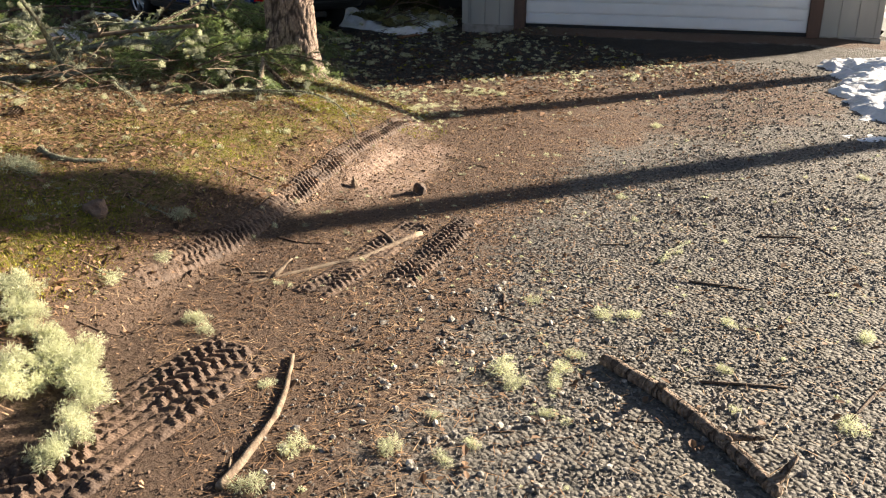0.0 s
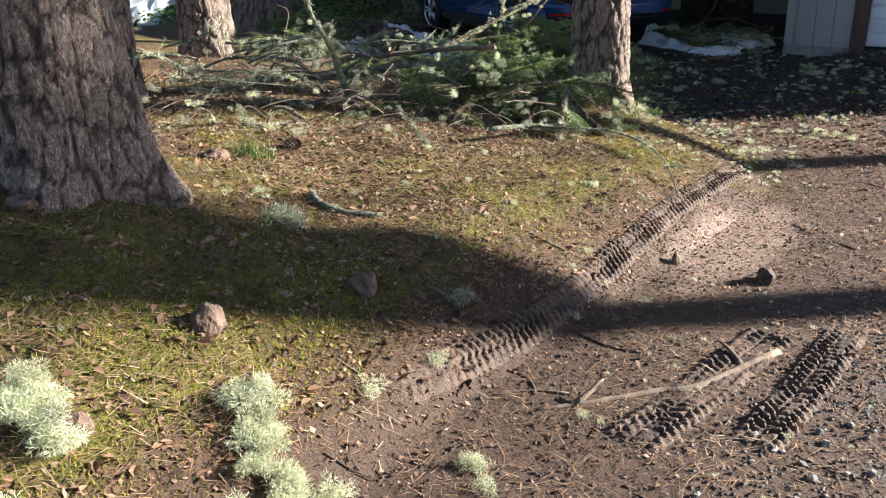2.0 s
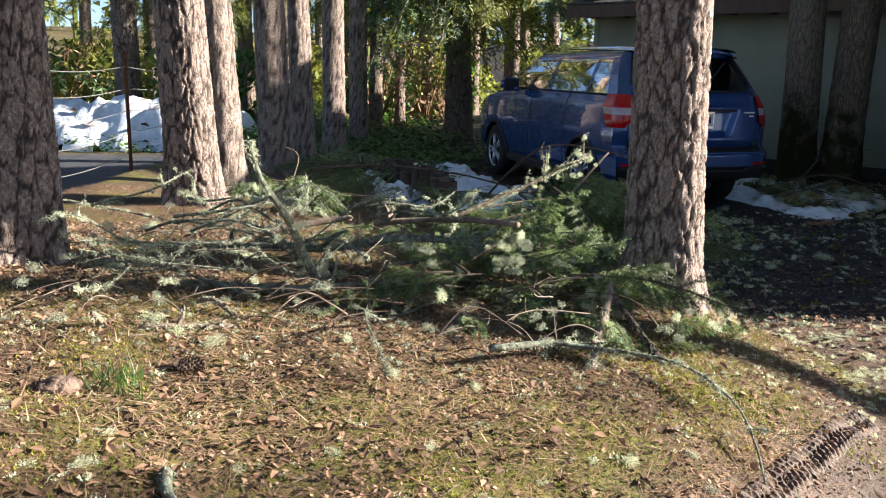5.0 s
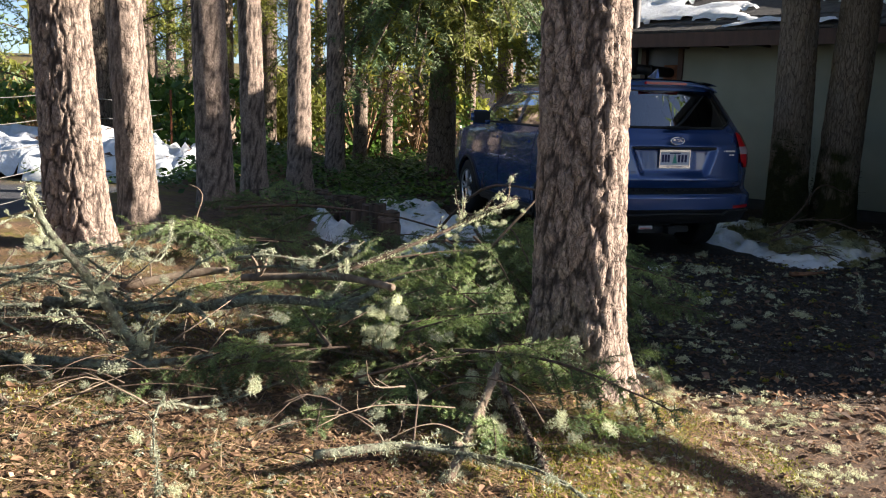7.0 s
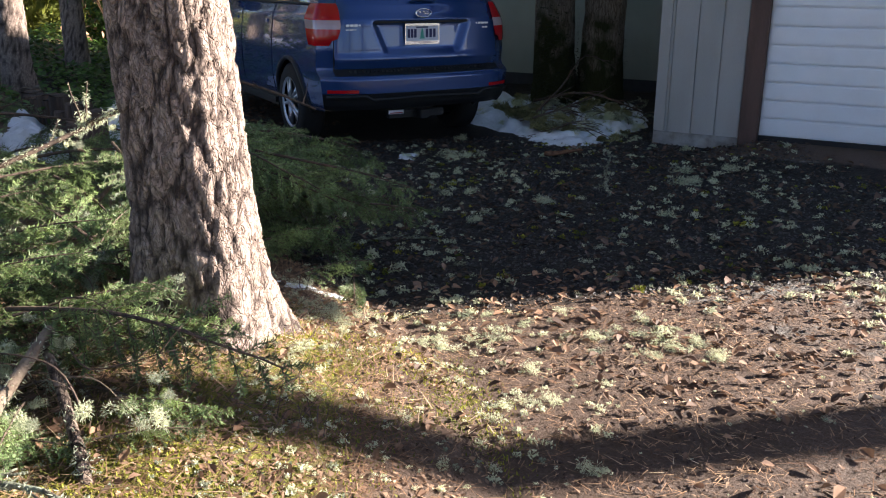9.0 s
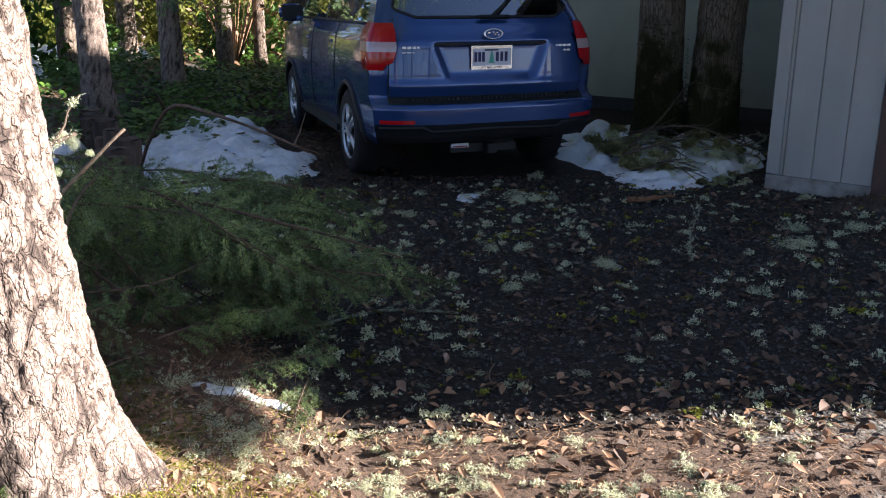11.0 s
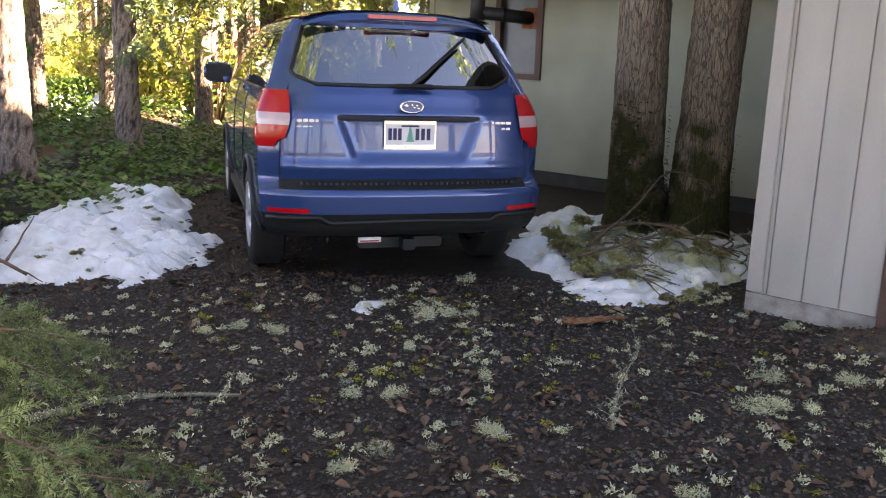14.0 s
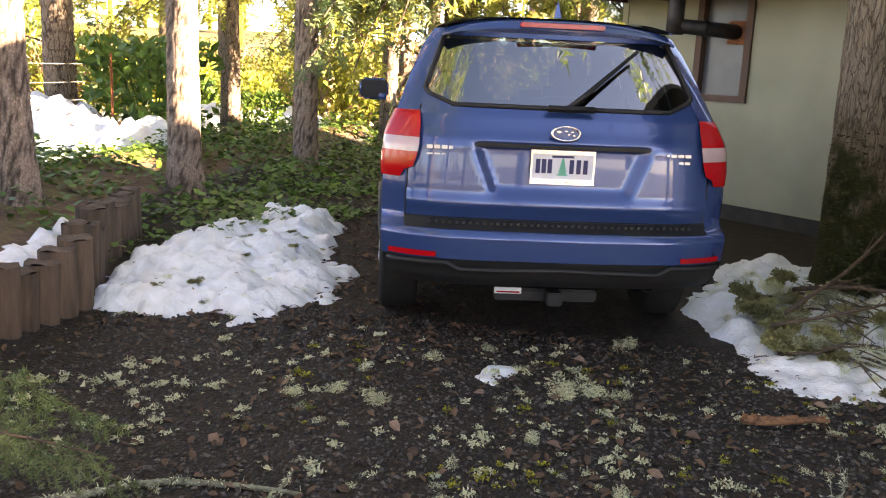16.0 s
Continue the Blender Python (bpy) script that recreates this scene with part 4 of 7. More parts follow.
        mir = Build().box((s * 0.93 - 0.03, 2.78, 1.17), (s * 0.93 + 0.03, 2.86, 1.22)).box((s * 1.0 - 0.115, 2.80, 1.17), (s * 1.0 + 0.115, 2.93, 1.335), bevel=0.035)
        mo = part("door_mirror", mir, M_PAINT, c, "", True)
        part("mirror_glass", Build().box((s * 1.0 - 0.10, 2.788, 1.185), (s * 1.0 + 0.10, 2.799, 1.32), bevel=0.004), M_BLACK, mo, "dark mirror glass")
        # tail lamp wrapping round the corner
        for (z0, z1), mt, nm in (((1.085, 1.215), M_RED, "tail_light"), ((1.015, 1.085), M_CLEARLENS, "reversing_lens"), ((.885, 1.015), M_RED, "brake_lens")):
            lb = Build()
            for za, zb, nn in ((z0, z1, 8),):
                rows = []
                for z in np.linspace(za, zb, nn):
                    bulge = 0.022 * math.sqrt(max(0, 1 - ((z - 1.05) / 0.175) ** 2)) + 0.006
                    inn = 0.818 + 0.05 * ((z - 1.05) / 0.17) ** 2 + (0.04 if z < 0.93 else 0)
                    row = [(s * f * car_x(z), car_rear(z, f) - bulge, z) for f in np.linspace(inn, 1.0, 10)]
                    ylast = row[-1][1]
                    row += [(s * (car_x(z) + bulge * .7), ylast + d, z) for d in np.linspace(.03, .26 - 0.5 * abs(z - 1.08), 8)]
                    rows.append(row)
                lb.grid(rows)
            part(nm, lb, mt, c, "red tail lamp lens" if mt is M_RED else "clear reversing lens", True)
        part("reflector", Build().grid([[(s * f * .885, car_rear(.52, f) - 0.008, z) for f in np.linspace(.70, .965, 8)] for z in (.508, .535)]), M_RED, c, "red bumper reflector", True)

    # door seams, handles, wheel arches, wheels
    for s in (-1, 1):
        for y in (1.42, 2.42):
            part("door_seam", Build().tube([(s * (car_x(z) + 0.001), y + 0.05 * math.sin(z * 3), z) for z in np.linspace(.36, 1.19, 10)], 0.005, 4), M_BLACK, c)
        for y in (1.55, 2.55):
            part("door_handle", Build().box((s * .885 - .015, y, 1.02), (s * .885 + .03, y + .18, 1.05), bevel=.012), M_PAINT, c)
        part("sill", Build().box((s * .84 - .05, 1.4, .26), (s * .84 + .05, 3.2, .37), bevel=.03), M_BLACK, c, "black sill")
    for sx, wy in WHEELS:
        s = 1 if sx > 0 else -1
        arch = Build().tube([(s * (car_x(.35 + .39 * math.sin(a)) + .002), wy + .39 * math.cos(a), .35 + .39 * math.sin(a)) for a in np.linspace(-.1, math.pi + .1, 26)], 0.022, 6)
        part("wheel_arch", arch, M_BLACK, c, "", True)
        w = part("wheel", Build().tube([(sx - s * .10, wy, .345), (sx + s * .07, wy, .345)], .20, 24), M_BLACK, c)
        ty = Build()
        prof = [(-.11, .22), (-.112, .30), (-.085, .343), (.085, .343), (.112, .30), (.11, .225)]
        ty.grid([[(sx + p, wy + r * math.cos(a), .345 + r * math.sin(a)) for p, r in prof] for a in np.linspace(0, 2 * math.pi, 41)])
        part("tyre", ty, M_RUBBER, w, "", True)
        rimb = Build()
        rimb.grid([[(sx + s * p, wy + r * math.cos(a), .345 + r * math.sin(a)) for p, r in ((.10, .232), (.112, .222), (.095, .208))] for a in np.linspace(0, 2 * math.pi, 41)])
        for k in range(10):
            a = 2 * math.pi * (k // 2) / 5 + (0.16 if k % 2 else -0.16)
            rimb.tube([(sx + s * .10, wy + .035 * math.cos(a), .345 + .035 * math.sin(a)), (sx + s * .085, wy + .21 * math.cos(a), .345 + .21 * math.sin(a))], [.022, .015], 6)
        rimb.tube([(sx + s * .07, wy, .345), (sx + s * .115, wy, .345)], .05, 14)
        part("rim", rimb, M_RIM, w, "silver five-spoke alloy", True)

    # underside, seats, hitch, exhaust
    part("underbody", Build().box((-.70, .95, .30), (.70, 4.3, .52)), M_BLACK, c)
    part("cabin_floor", Build().box((-.80, .40, .70), (.80, 3.4, 1.02)), M_BLACK, c)
    part("parcel_cover", Build().box((-.66, .36, 1.02), (.66, 1.15, 1.06)), M_BLACK, c)
    for x in (-.42, 0, .42):
        part("rear_headrest", Build().box((x - .12, 1.22, 1.10), (x + .12, 1.36, 1.42 if x else 1.32), bevel=.05), M_BLACK, c)
    for x in (-.38, .38):
        part("front_seat", Build().box((x - .24, 1.95, .9), (x + .24, 2.12, 1.34), bevel=.07).box((x - .13, 1.98, 1.32), (x + .13, 2.1, 1.52), bevel=.04), M_BLACK, c)
    ws = Build().grid([[(f * car_x(z) * .97, float(np.interp(z, [1.16, 1.66], [3.44, 2.57])) + .10 * (1 - f * f), z) for f in fs] for z in np.linspace(1.16, 1.66, 8)])
    part("windscreen", ws, M_GLASS, c, "", True)
    h = part("tow_hitch", Build().box((-.30, .16, .26), (.24, .22, .325), bevel=.01).box((-.04, .06, .26), (.04, .2, .33), bevel=.008), M_BLACK, c, "black tow hitch under the bumper")
    part("hitch_badge", Build().box((-.30, .150, .300), (-.16, .162, .332)), M_WHITE, h, "small red and white maker's tag")
    part("tag_bar", Build().box((-.29, .146, .305), (-.17, .1515, .313)), M_RED, h)
    ex = Build().grid([[(.48 + r * math.cos(a), y, .385 + r * math.sin(a)) for y, r in ((.08, .038), (.08, .044), (.35, .044))] for a in np.linspace(0, 2 * math.pi, 21)])
    part("exhaust_pipe", ex, M_DARKMETAL, c, "", True)

    # plate, emblem, badges, wiper
    pl = part("licence_plate", Build().box((-.156, .108, .885), (.156, .114, 1.045), bevel=.003), M_PLATE, c, "pale plate with a green tree")
    fr = Build().box((-.162, .102, .88), (.162, .108, .906)).box((-.162, .102, 1.03), (.162, .108, 1.05)).box((-.162, .102, .906), (-.153, .108, 1.03)).box((.153, .102, .906), (.162, .108, 1.03))
    part("plate_frame", fr, M_CHROME, pl, "chrome plate frame")
    for x in (-.125, -.095, -.065, .045, .080, .115):
        part("bar", Build().box((x - .011, .1035, .935), (x + .011, .107, 1.005)), M_INK, pl)
    part("bar", Build().box((-.055, .1035, 1.013), (.055, .107, 1.024)), M_INK, pl)
    tr = Build()
    for k in range(5):
        z = .925 + k * .017
        tr.add([(-.03 + k * .005, .1045, z), (.03 - k * .005, .1045, z), (0, .1045, z + .03)], [(0, 1, 2)])
    part("printed_tree", tr, M_GREENINK, pl)
    txt = bpy.data.curves.new("frame_text", 'FONT')
    txt.body, txt.size, txt.align_x, txt.align_y, txt.extrude = "IT'S ALL GOOD", 0.024, 'CENTER', 'CENTER', 0.0005
    tme = bpy.data.meshes.new_from_object(bpy.data.objects.new("frame_text", txt))
    tme.materials.clear()
    tme.materials.append(M_INK)
    part("frame_text", tme, M_INK, pl, m=pose(0, .1005, .893, 90, 0, 0))
    em = part("emblem", Build().grid([[(r * 1.0 * math.cos(a), .088 - d, 1.135 + r * .5 * math.sin(a)) for r, d in ((.076, 0), (.076, .012), (.066, .016), (.064, .008), (.0, .008))] for a in np.linspace(0, 2 * math.pi, 33)]), M_CHROME, c, "oval chrome emblem", True)
    st = Build()
    for x, z, r in ((-.035, .008, .014), (.0, .012, .008), (.015, -.004, .008), (.03, .008, .008), (.04, -.008, .008)):
        st.add([(x - r, .076, 1.135 + z), (x, .076, 1.135 + z - r * .5), (x + r, .076, 1.135 + z), (x, .076, 1.135 + z + r * .5)], [(0, 1, 2, 3)])
    part("emblem_field", Build().add([(.062 * math.cos(a), .0785, 1.135 + .030 * math.sin(a)) for a in np.linspace(0, 2 * math.pi, 25)[:-1]], [tuple(range(24))[::-1]]), M_PAINT, em)
    part("emblem_marks", st, M_CHROME, em)
    for x0, x1, z0, z1 in ((-.68, -.46, 1.035, 1.053), (-.68, -.53, 1.005, 1.013), (.44, .66, 1.035, 1.05), (.56, .66, 1.00, 1.013)):
        y = car_rear((z0 + z1) / 2, (x0 + x1) / 2 / .88)
        n = max(3, int((x1 - x0) / .032))
        bd = Build()
        for k in range(n):
            xa = x0 + (x1 - x0) * k / n
            bd.box((xa, y - .004, z0), (xa + (x1 - x0) / n * .8, y + .01, z1), bevel=.002)
        part("badge", bd, M_RIM, c, "plain chrome badge bars")
    wp = Build().tube([(.02, .155, 1.255), (.10, .17, 1.32), (.36, .32, 1.525)], [.018, .014, .009], 6).tube([(.05, .155, 1.28), (.39, .33, 1.55)], .011, 4).box((-.1, .12, 1.235), (.16, .16, 1.268), bevel=.014)
    part("rear_wiper", wp, M_BLACK, c, "black rear wiper", True)
    return c


car()


# ---- two trunks by the house, log edging, stumps ----
def grey_trunk(b, x, y, r, h, lean, seed, zf=3.0):
    zs = list(np.arange(-0.2, zf, 0.035)) + [zf, h]
    rows = []
    for z in zs:
        row = []
        for k in range(81):
            t = 2 * math.pi * (k % 80) / 80
            rr = r * (1 - 0.3 * max(z, 0) / h) * (1 + 0.3 * math.exp(-max(z, 0) / 0.35) * (1 + 0.4 * math.sin(3 * t + seed)))
            q = Vector((math.cos(t) * r * 22, math.sin(t) * r * 22, z * 2.6 + seed * 5))
            q += noise.noise_vector(q * 0.7) * 0.6
            dd, _ = noise.voronoi(q)
            rr += 0.012 * (min((dd[1] - dd[0]) * 3, 1) - 0.7) + 0.006 * noise.noise(q * 3)
            row.append((x + lean[0] * z + math.cos(t) * rr, y + lean[1] * z + math.sin(t) * rr, z))
        rows.append(row)
    return b.grid(rows)


def twin_tree():
    t = thing("twin_trunk_tree", "two grey-brown trunks from one base, mossy at the foot", "tree", Matrix.Translation((5.45, 13.15, -0.03)))
    part("trunk", grey_trunk(Build(), -0.24, 0.02, 0.215, 12, (-0.02, 0.01), 1), M_BARK_GREY, t, "", True)
    part("trunk", grey_trunk(Build(), 0.24, -0.06, 0.225, 12, (0.035, 0.0), 2), M_BARK_GREY, t, "", True)
    rng = random.Random(3)
    b = Build()
    for k in range(2200):
        a, z = rng.uniform(math.pi * 1.02, math.pi * 1.98), rng.random() ** 1.5 * 1.15
        s = rng.choice((-1, 1))
        if s > 0 and rng.random() < z:
            continue
        cx, r = (-.24 - .02 * z, .225) if s < 0 else (.24 + .055 * z, .24)
        if abs(math.cos(a) * s + 0.5) < z * 0.55 - 0.2:
            continue
        r *= 1 + 0.3 * math.exp(-z / .35)
        p = Vector((cx + r * math.cos(a), (-.02) + r * math.sin(a), z))
        d = Vector((math.cos(a), math.sin(a), rng.uniform(-.7, .3))) * rng.uniform(.015, .035)
        w = Vector((-math.sin(a), math.cos(a), 0)) * rng.uniform(.012, .022)
        b.add([p - w, p + w, p + d], [(0, 1, 2)])
    tagged(part("moss", b, M_MOSS_DARK, t, "dark moss on the foot of the trunks"), kind="stuff")
    return t


twin = twin_tree()


def log_edging():
    rng = random.Random(8)
    e = thing("log_edging", "row of upright weathered logs holding the bank", "edging")
    pts = [(0.80, 10.1), (0.76, 10.6), (0.72, 11.1), (0.42, 11.62), (0.17, 12.15), (-0.06, 12.7), (-0.25, 13.2)]
    for (ax, ay), (bx, by) in zip(pts, pts[1:]):
        n = max(1, round(math.hypot(bx - ax, by - ay) / 0.175))
        for k in range(n):
            x, y = ax + (bx - ax) * k / n, ay + (by - ay) * k / n
            r, h = rng.uniform(.08, .11), rng.uniform(.32, .46)
            b, rows = Build(), []
            for z in np.linspace(-0.1, h, 7):
                rows.append([(math.cos(a) * (r + .003 * math.sin(a * 3 + k)) * (1 - .04 * z), math.sin(a) * r * (1 - .04 * z), z) for a in np.linspace(0, 2 * math.pi, 15)])
            b.grid(rows)
            b.add([(math.cos(a) * r * .98, math.sin(a) * r * .98, h + .012 * math.sin(3 * a)) for a in np.linspace(0, 2 * math.pi, 15)[:-1]] + [(0, 0, h + .01)], [(i, (i + 1) % 14, 14) for i in range(14)])
            part("log", b, M_LOG, e, "", False, pose(x, y, -0.03, rng.uniform(-3, 3), rng.uniform(-3, 3), rng.uniform(0, 360)))


log_edging()


# ---- fir branches ----
def sprig(wood, leaf, p, d, up, length, rng, needle, gap, droop, wide, step=0.05):
    """One twig with needles on both sides."""
    n = max(2, int(length / step))
    path, q, dirn = [p.copy()], p.copy(), d.copy()
    for i in range(n):
        dirn = (dirn + Vector((0, 0, -droop / n)) + Vector((rng.uniform(-1, 1), rng.uniform(-1, 1), rng.uniform(-1, 1))) * 0.05).normalized()
        q = q + dirn * (length / n)
        path.append(q.copy())
    wood.tube(path, [0.0022 * (1 - 0.7 * i / n) for i in range(n + 1)], 3, False)
    k = int(length / gap)
    for i in range(k):
        t = (i + 0.5) / k * n
        a = path[int(t)].lerp(path[min(int(t) + 1, n)], t - int(t))
        dd = (path[min(int(t) + 1, n)] - path[int(t)]).normalized()
        side = dd.cross(up).normalized()
        for s in (-1, 1):
            v = (dd * rng.uniform(.45, .9) + side * s * rng.uniform(.2, 1.0) + up * rng.uniform(-1.0, 1.1)).normalized() * needle * rng.uniform(.7, 1.1) * (1 - .35 * i / k)
            w = dd * wide
            leaf.add([a - w, a + w, a + v], [(0, 1, 2)])


def fir_meshes(seed, L, pairs, needle, gap, wide, droop=0.35, spread=0.42, sub=2, leaf_mat=None, step=0.05):
    rng = random.Random(seed)
    wood, leaf = Build(), Build()
    up = Vector((0, 0, 1))
    n = 12
    path, q, d = [Vector((0, 0, 0))], Vector((0, 0, 0)), Vector((1, 0, 0.12))
    for i in range(n):
        d = (d + Vector((0, rng.uniform(-.08, .08), -droop / n + rng.uniform(-.05, .05)))).normalized()
        q = q + d * (L / n)
        path.append(q.copy())
    wood.tube(path, [0.007 * L * (1 - .85 * i / n) + .002 for i in range(n + 1)], 6)
    for i in range(pairs):
        t = (0.12 + 0.88 * (i + rng.random()) / pairs) * n
        t = min(t, n - 0.01)
        a = path[int(t)].lerp(path[int(t) + 1], t - int(t))
        dd = (path[int(t) + 1] - path[int(t)]).normalized()
        side = dd.cross(up).normalized()
        for s in (-1, 1):
            if rng.random() < 0.12:
                continue
            ln = L * spread * (1 - t / n * .8) * rng.uniform(.55, 1.05) + 0.04
            v = (dd * .8 + side * s + up * rng.uniform(-.75, .6)).normalized()
            sprig(wood, leaf, a, v, up, ln, rng, needle, gap, droop, wide, step)
            for j in range(sub):
                u = (j + 1) / (sub + 1)
                v2 = (v + dd * rng.uniform(-.1, .9) + side * s * rng.uniform(-1.2, .6) + up * rng.uniform(-.4, .3)).normalized()
                sprig(wood, leaf, a + v * ln * u + Vector((0, 0, -droop * .3 * ln * u * u)), v2, up, ln * .5 * rng.uniform(.6, 1.1), rng, needle, gap, droop, wide, step)
    return wood.mesh("fir_stem", M_TWIG), leaf.mesh("fir_needles", leaf_mat or M_NEEDLE)


FIR = [fir_meshes(20 + k, L, pr, .034, .0058, .0030, .45, .33, 2, M_NEEDLE_CUT, .10) for k, (L, pr) in enumerate(((0.7, 15), (0.95, 17), (1.2, 19)))]


def fir_branch(x, y, z, kind, yaw, pitch=0.0, roll=0.0, scale=1.0, label="cut green fir branch lying on the bank"):
    w, l = FIR[kind]
    t = thing("fir_branch", label, "branch", pose(x, y, z, roll, pitch, yaw) @ Matrix.Scale(scale, 4), w, group="cut fir branches")
    part("needles", l, M_NEEDLE, t)
    return t


rng = random.Random(77)
# the green heap beside the pine
for k in range(24):
    x, y = rng.uniform(0.6, 1.6), rng.uniform(6.25, 7.3)
    fir_branch(x, y, h1(x, y) + rng.uniform(.03, .20), rng.choice((0, 1)), rng.uniform(-40, 220), rng.uniform(-18, 12), rng.uniform(-40, 40), rng.uniform(.55, .9))
for x, y, z, yaw, pitch, sc in ((.95, 6.42, .52, 5, -10, .7), (1.1, 6.38, .55, -12, -14, .65), (1.15, 6.44, .48, 20, -12, .65), (.85, 6.40, .56, 30, -14, .7), (1.3, 6.40, .46, -5, -8, .6), (1.0, 6.95, .50, -15, -12, .75), (.75, 7.0, .52, 10, -16, .75), (1.2, 6.36, .40, 50, -20, .55), (.2, 7.15, .46, 20, -16, .6), (-.05, 7.2, .47, -8, -14, .55)):
    fir_branch(x, y, z, 0, yaw, pitch, 12, sc, "fresh sunlit fir branch on top of the heap")
for k in range(20):
    x, y = rng.uniform(.6, 1.7), rng.uniform(5.85, 6.6)
    fir_branch(x, y, h1(x, y) + rng.uniform(.02, .12), 0, rng.uniform(0, 360), rng.uniform(-10, 6), rng.uniform(-40, 40), rng.uniform(.35, .6), "small fir branch trodden under the heap")
# the shaded heap hanging towards the drive
for k in range(34):
    x, y = rng.uniform(1.15, 2.05), rng.uniform(7.5, 9.2)
    y += .55 if x > 1.4 and y < 8.1 else 0
    fir_branch(x, y, h1(x, y) + rng.uniform(.2, .55), rng.choice((0, 1, 2)), rng.uniform(-90, 70), rng.uniform(-5, 38), rng.uniform(-70, 70), rng.uniform(.65, .95), "shaded green fir branch in the heap beside the drive")
for x, y, z, yaw, pitch, kind in ((0.6, 7.35, 0.55, 12, -14, 2), (1.0, 7.9, 0.62, -12, -8, 2), (0.9, 7.6, .5, 30, -12, 1), (1.7, 8.6, .55, 5, 0, 1), (2.0, 8.1, .45, 20, 12, 1)):
    fir_branch(x, y, z, kind, yaw, pitch, 10, .8, "fir branch reaching out of the heap")
for k in range(9):
    x, y = rng.uniform(1.75, 2.4), rng.uniform(7.35, 8.0)
    fir_branch(x, y, h1(x, y) + rng.uniform(.03, .09), 0, rng.uniform(0, 360), rng.uniform(-6, 6), rng.uniform(-30, 30), rng.uniform(.4, .7), "small broken fir branch lying at the foot of the heap")
# the low dark heap farther along the bank
for k in range(22):
    x, y = rng.uniform(-0.7, 0.9), rng.uniform(8.3, 11.0)
    fir_branch(x, y, h1(x, y) + rng.uniform(.05, .28), rng.choice((0, 1, 2)), rng.uniform(0, 360), rng.uniform(-10, 14), rng.uniform(-30, 30), rng.uniform(.6, .9), "shaded cut fir branch in the low heap")
SNOW_R = SNOW["snow under cut branches between the car and the garage"]
SNOW_L = SNOW["heap of old snow strewn with lichen beside the car"]

# ---- bare and lichened sticks ----
def shaggy(coats, amount, rr):
    """Threads of lichen growing and hanging along limbs, thicker in clumps."""
    b = Build()
    for path, r in coats:
        n = len(path) - 1
        ln = sum((q - p).length for p, q in zip(path, path[1:]))
        clumps = [(rr.random(), rr.uniform(.02, .07)) for _ in range(max(2, int(ln * 7)))]
        for k in range(int(ln * 1100 * amount)):
            c, sp = rr.choice(clumps)
            u = min(.999, max(0, rr.gauss(c, sp) if rr.random() < .75 else rr.random())) * n
            p = path[int(u)].lerp(path[int(u) + 1], u - int(u))
            d = Vector((rr.gauss(0, 1), rr.gauss(0, 1), rr.gauss(0, 1))).normalized()
            p = p + d * (r + rr.random() * .012 * amount)
            v = (d + Vector((rr.uniform(-1, 1), rr.uniform(-1, 1), rr.uniform(-1.6, .5)))).normalized() * rr.uniform(.007, .022)
            w = v.cross(Vector((rr.uniform(-1, 1), rr.uniform(-1, 1), rr.uniform(-1, 1)))).normalized() * rr.uniform(.0012, .0024)
            b.add([p - w, p + w, p + v], [(0, 1, 2)])
    return b


def stick(pts, r0, r1, material, label, name="stick", forks=0, seed=0, lift=0.0, wiggle=0.02, sides=7, shag=None):
    rr = random.Random(seed)
    pts = [Vector((p[0], p[1], (p[2] if len(p) > 2 else h1(p[0], p[1]) + lift + r0 * .6))) for p in pts]
    fine = []
    for a, c in zip(pts, pts[1:]):
        i = len(fine) // 4
        before, after = pts[max(i - 1, 0)], pts[min(i + 2, len(pts) - 1)]
        for k in range(4):
            u = k / 4
            q = (a * 2 + (c - before) * u + (before * 2 - a * 5 + c * 4 - after) * u * u + (a * 3 - before - c * 3 + after) * u ** 3) * .5
            fine.append(q + Vector((rr.uniform(-1, 1), rr.uniform(-1, 1), rr.uniform(0, .5))) * wiggle * (a - c).length * (0.5 if k else 0.0))
    fine.append(pts[-1])
    n = len(fine) - 1
    b = Build().tube(fine, [(r0 + (r1 - r0) * i / n) * rr.uniform(.88, 1.12) for i in range(n + 1)], sides)
    st = thing(name, label, "stick", None, b.mesh(name, material, True))
    coats = [(fine, r0 * .5 + r1 * .5)]
    for k in range(forks):
        i = rr.randint(1, n - 1)
        p = fine[i]
        d = (fine[i + 1] - fine[i - 1]).normalized()
        v = (d + Vector((rr.uniform(-1, 1), rr.uniform(-1, 1), rr.uniform(0, .9)))).normalized()
        ln = rr.uniform(.12, .45) * (pts[-1] - pts[0]).length * .5
        path = [p]
        for j in range(5):
            v = (v + Vector((rr.uniform(-1, 1), rr.uniform(-1, 1), rr.uniform(-.7, .4))) * .25).normalized()
            path.append(path[-1] + v * ln / 5)
        part("side_twig", Build().tube(path, [r1 * .9 + .001] + [max(.0012, r1 * (.8 - .13 * j)) for j in range(5)], 5), material, st, "", True)
        coats.append((path, r1 * .6))
    shag = (0.5 if material is M_LICHENWOOD else 0) if shag is None else shag
    if shag:
        tagged(part("lichen_coat", shaggy(coats, shag, rr), rr.choice((M_LICHEN_GREY, M_LICHEN_GREY, M_LICHEN)), st), "shaggy pale lichen", kind="stuff")
    return st


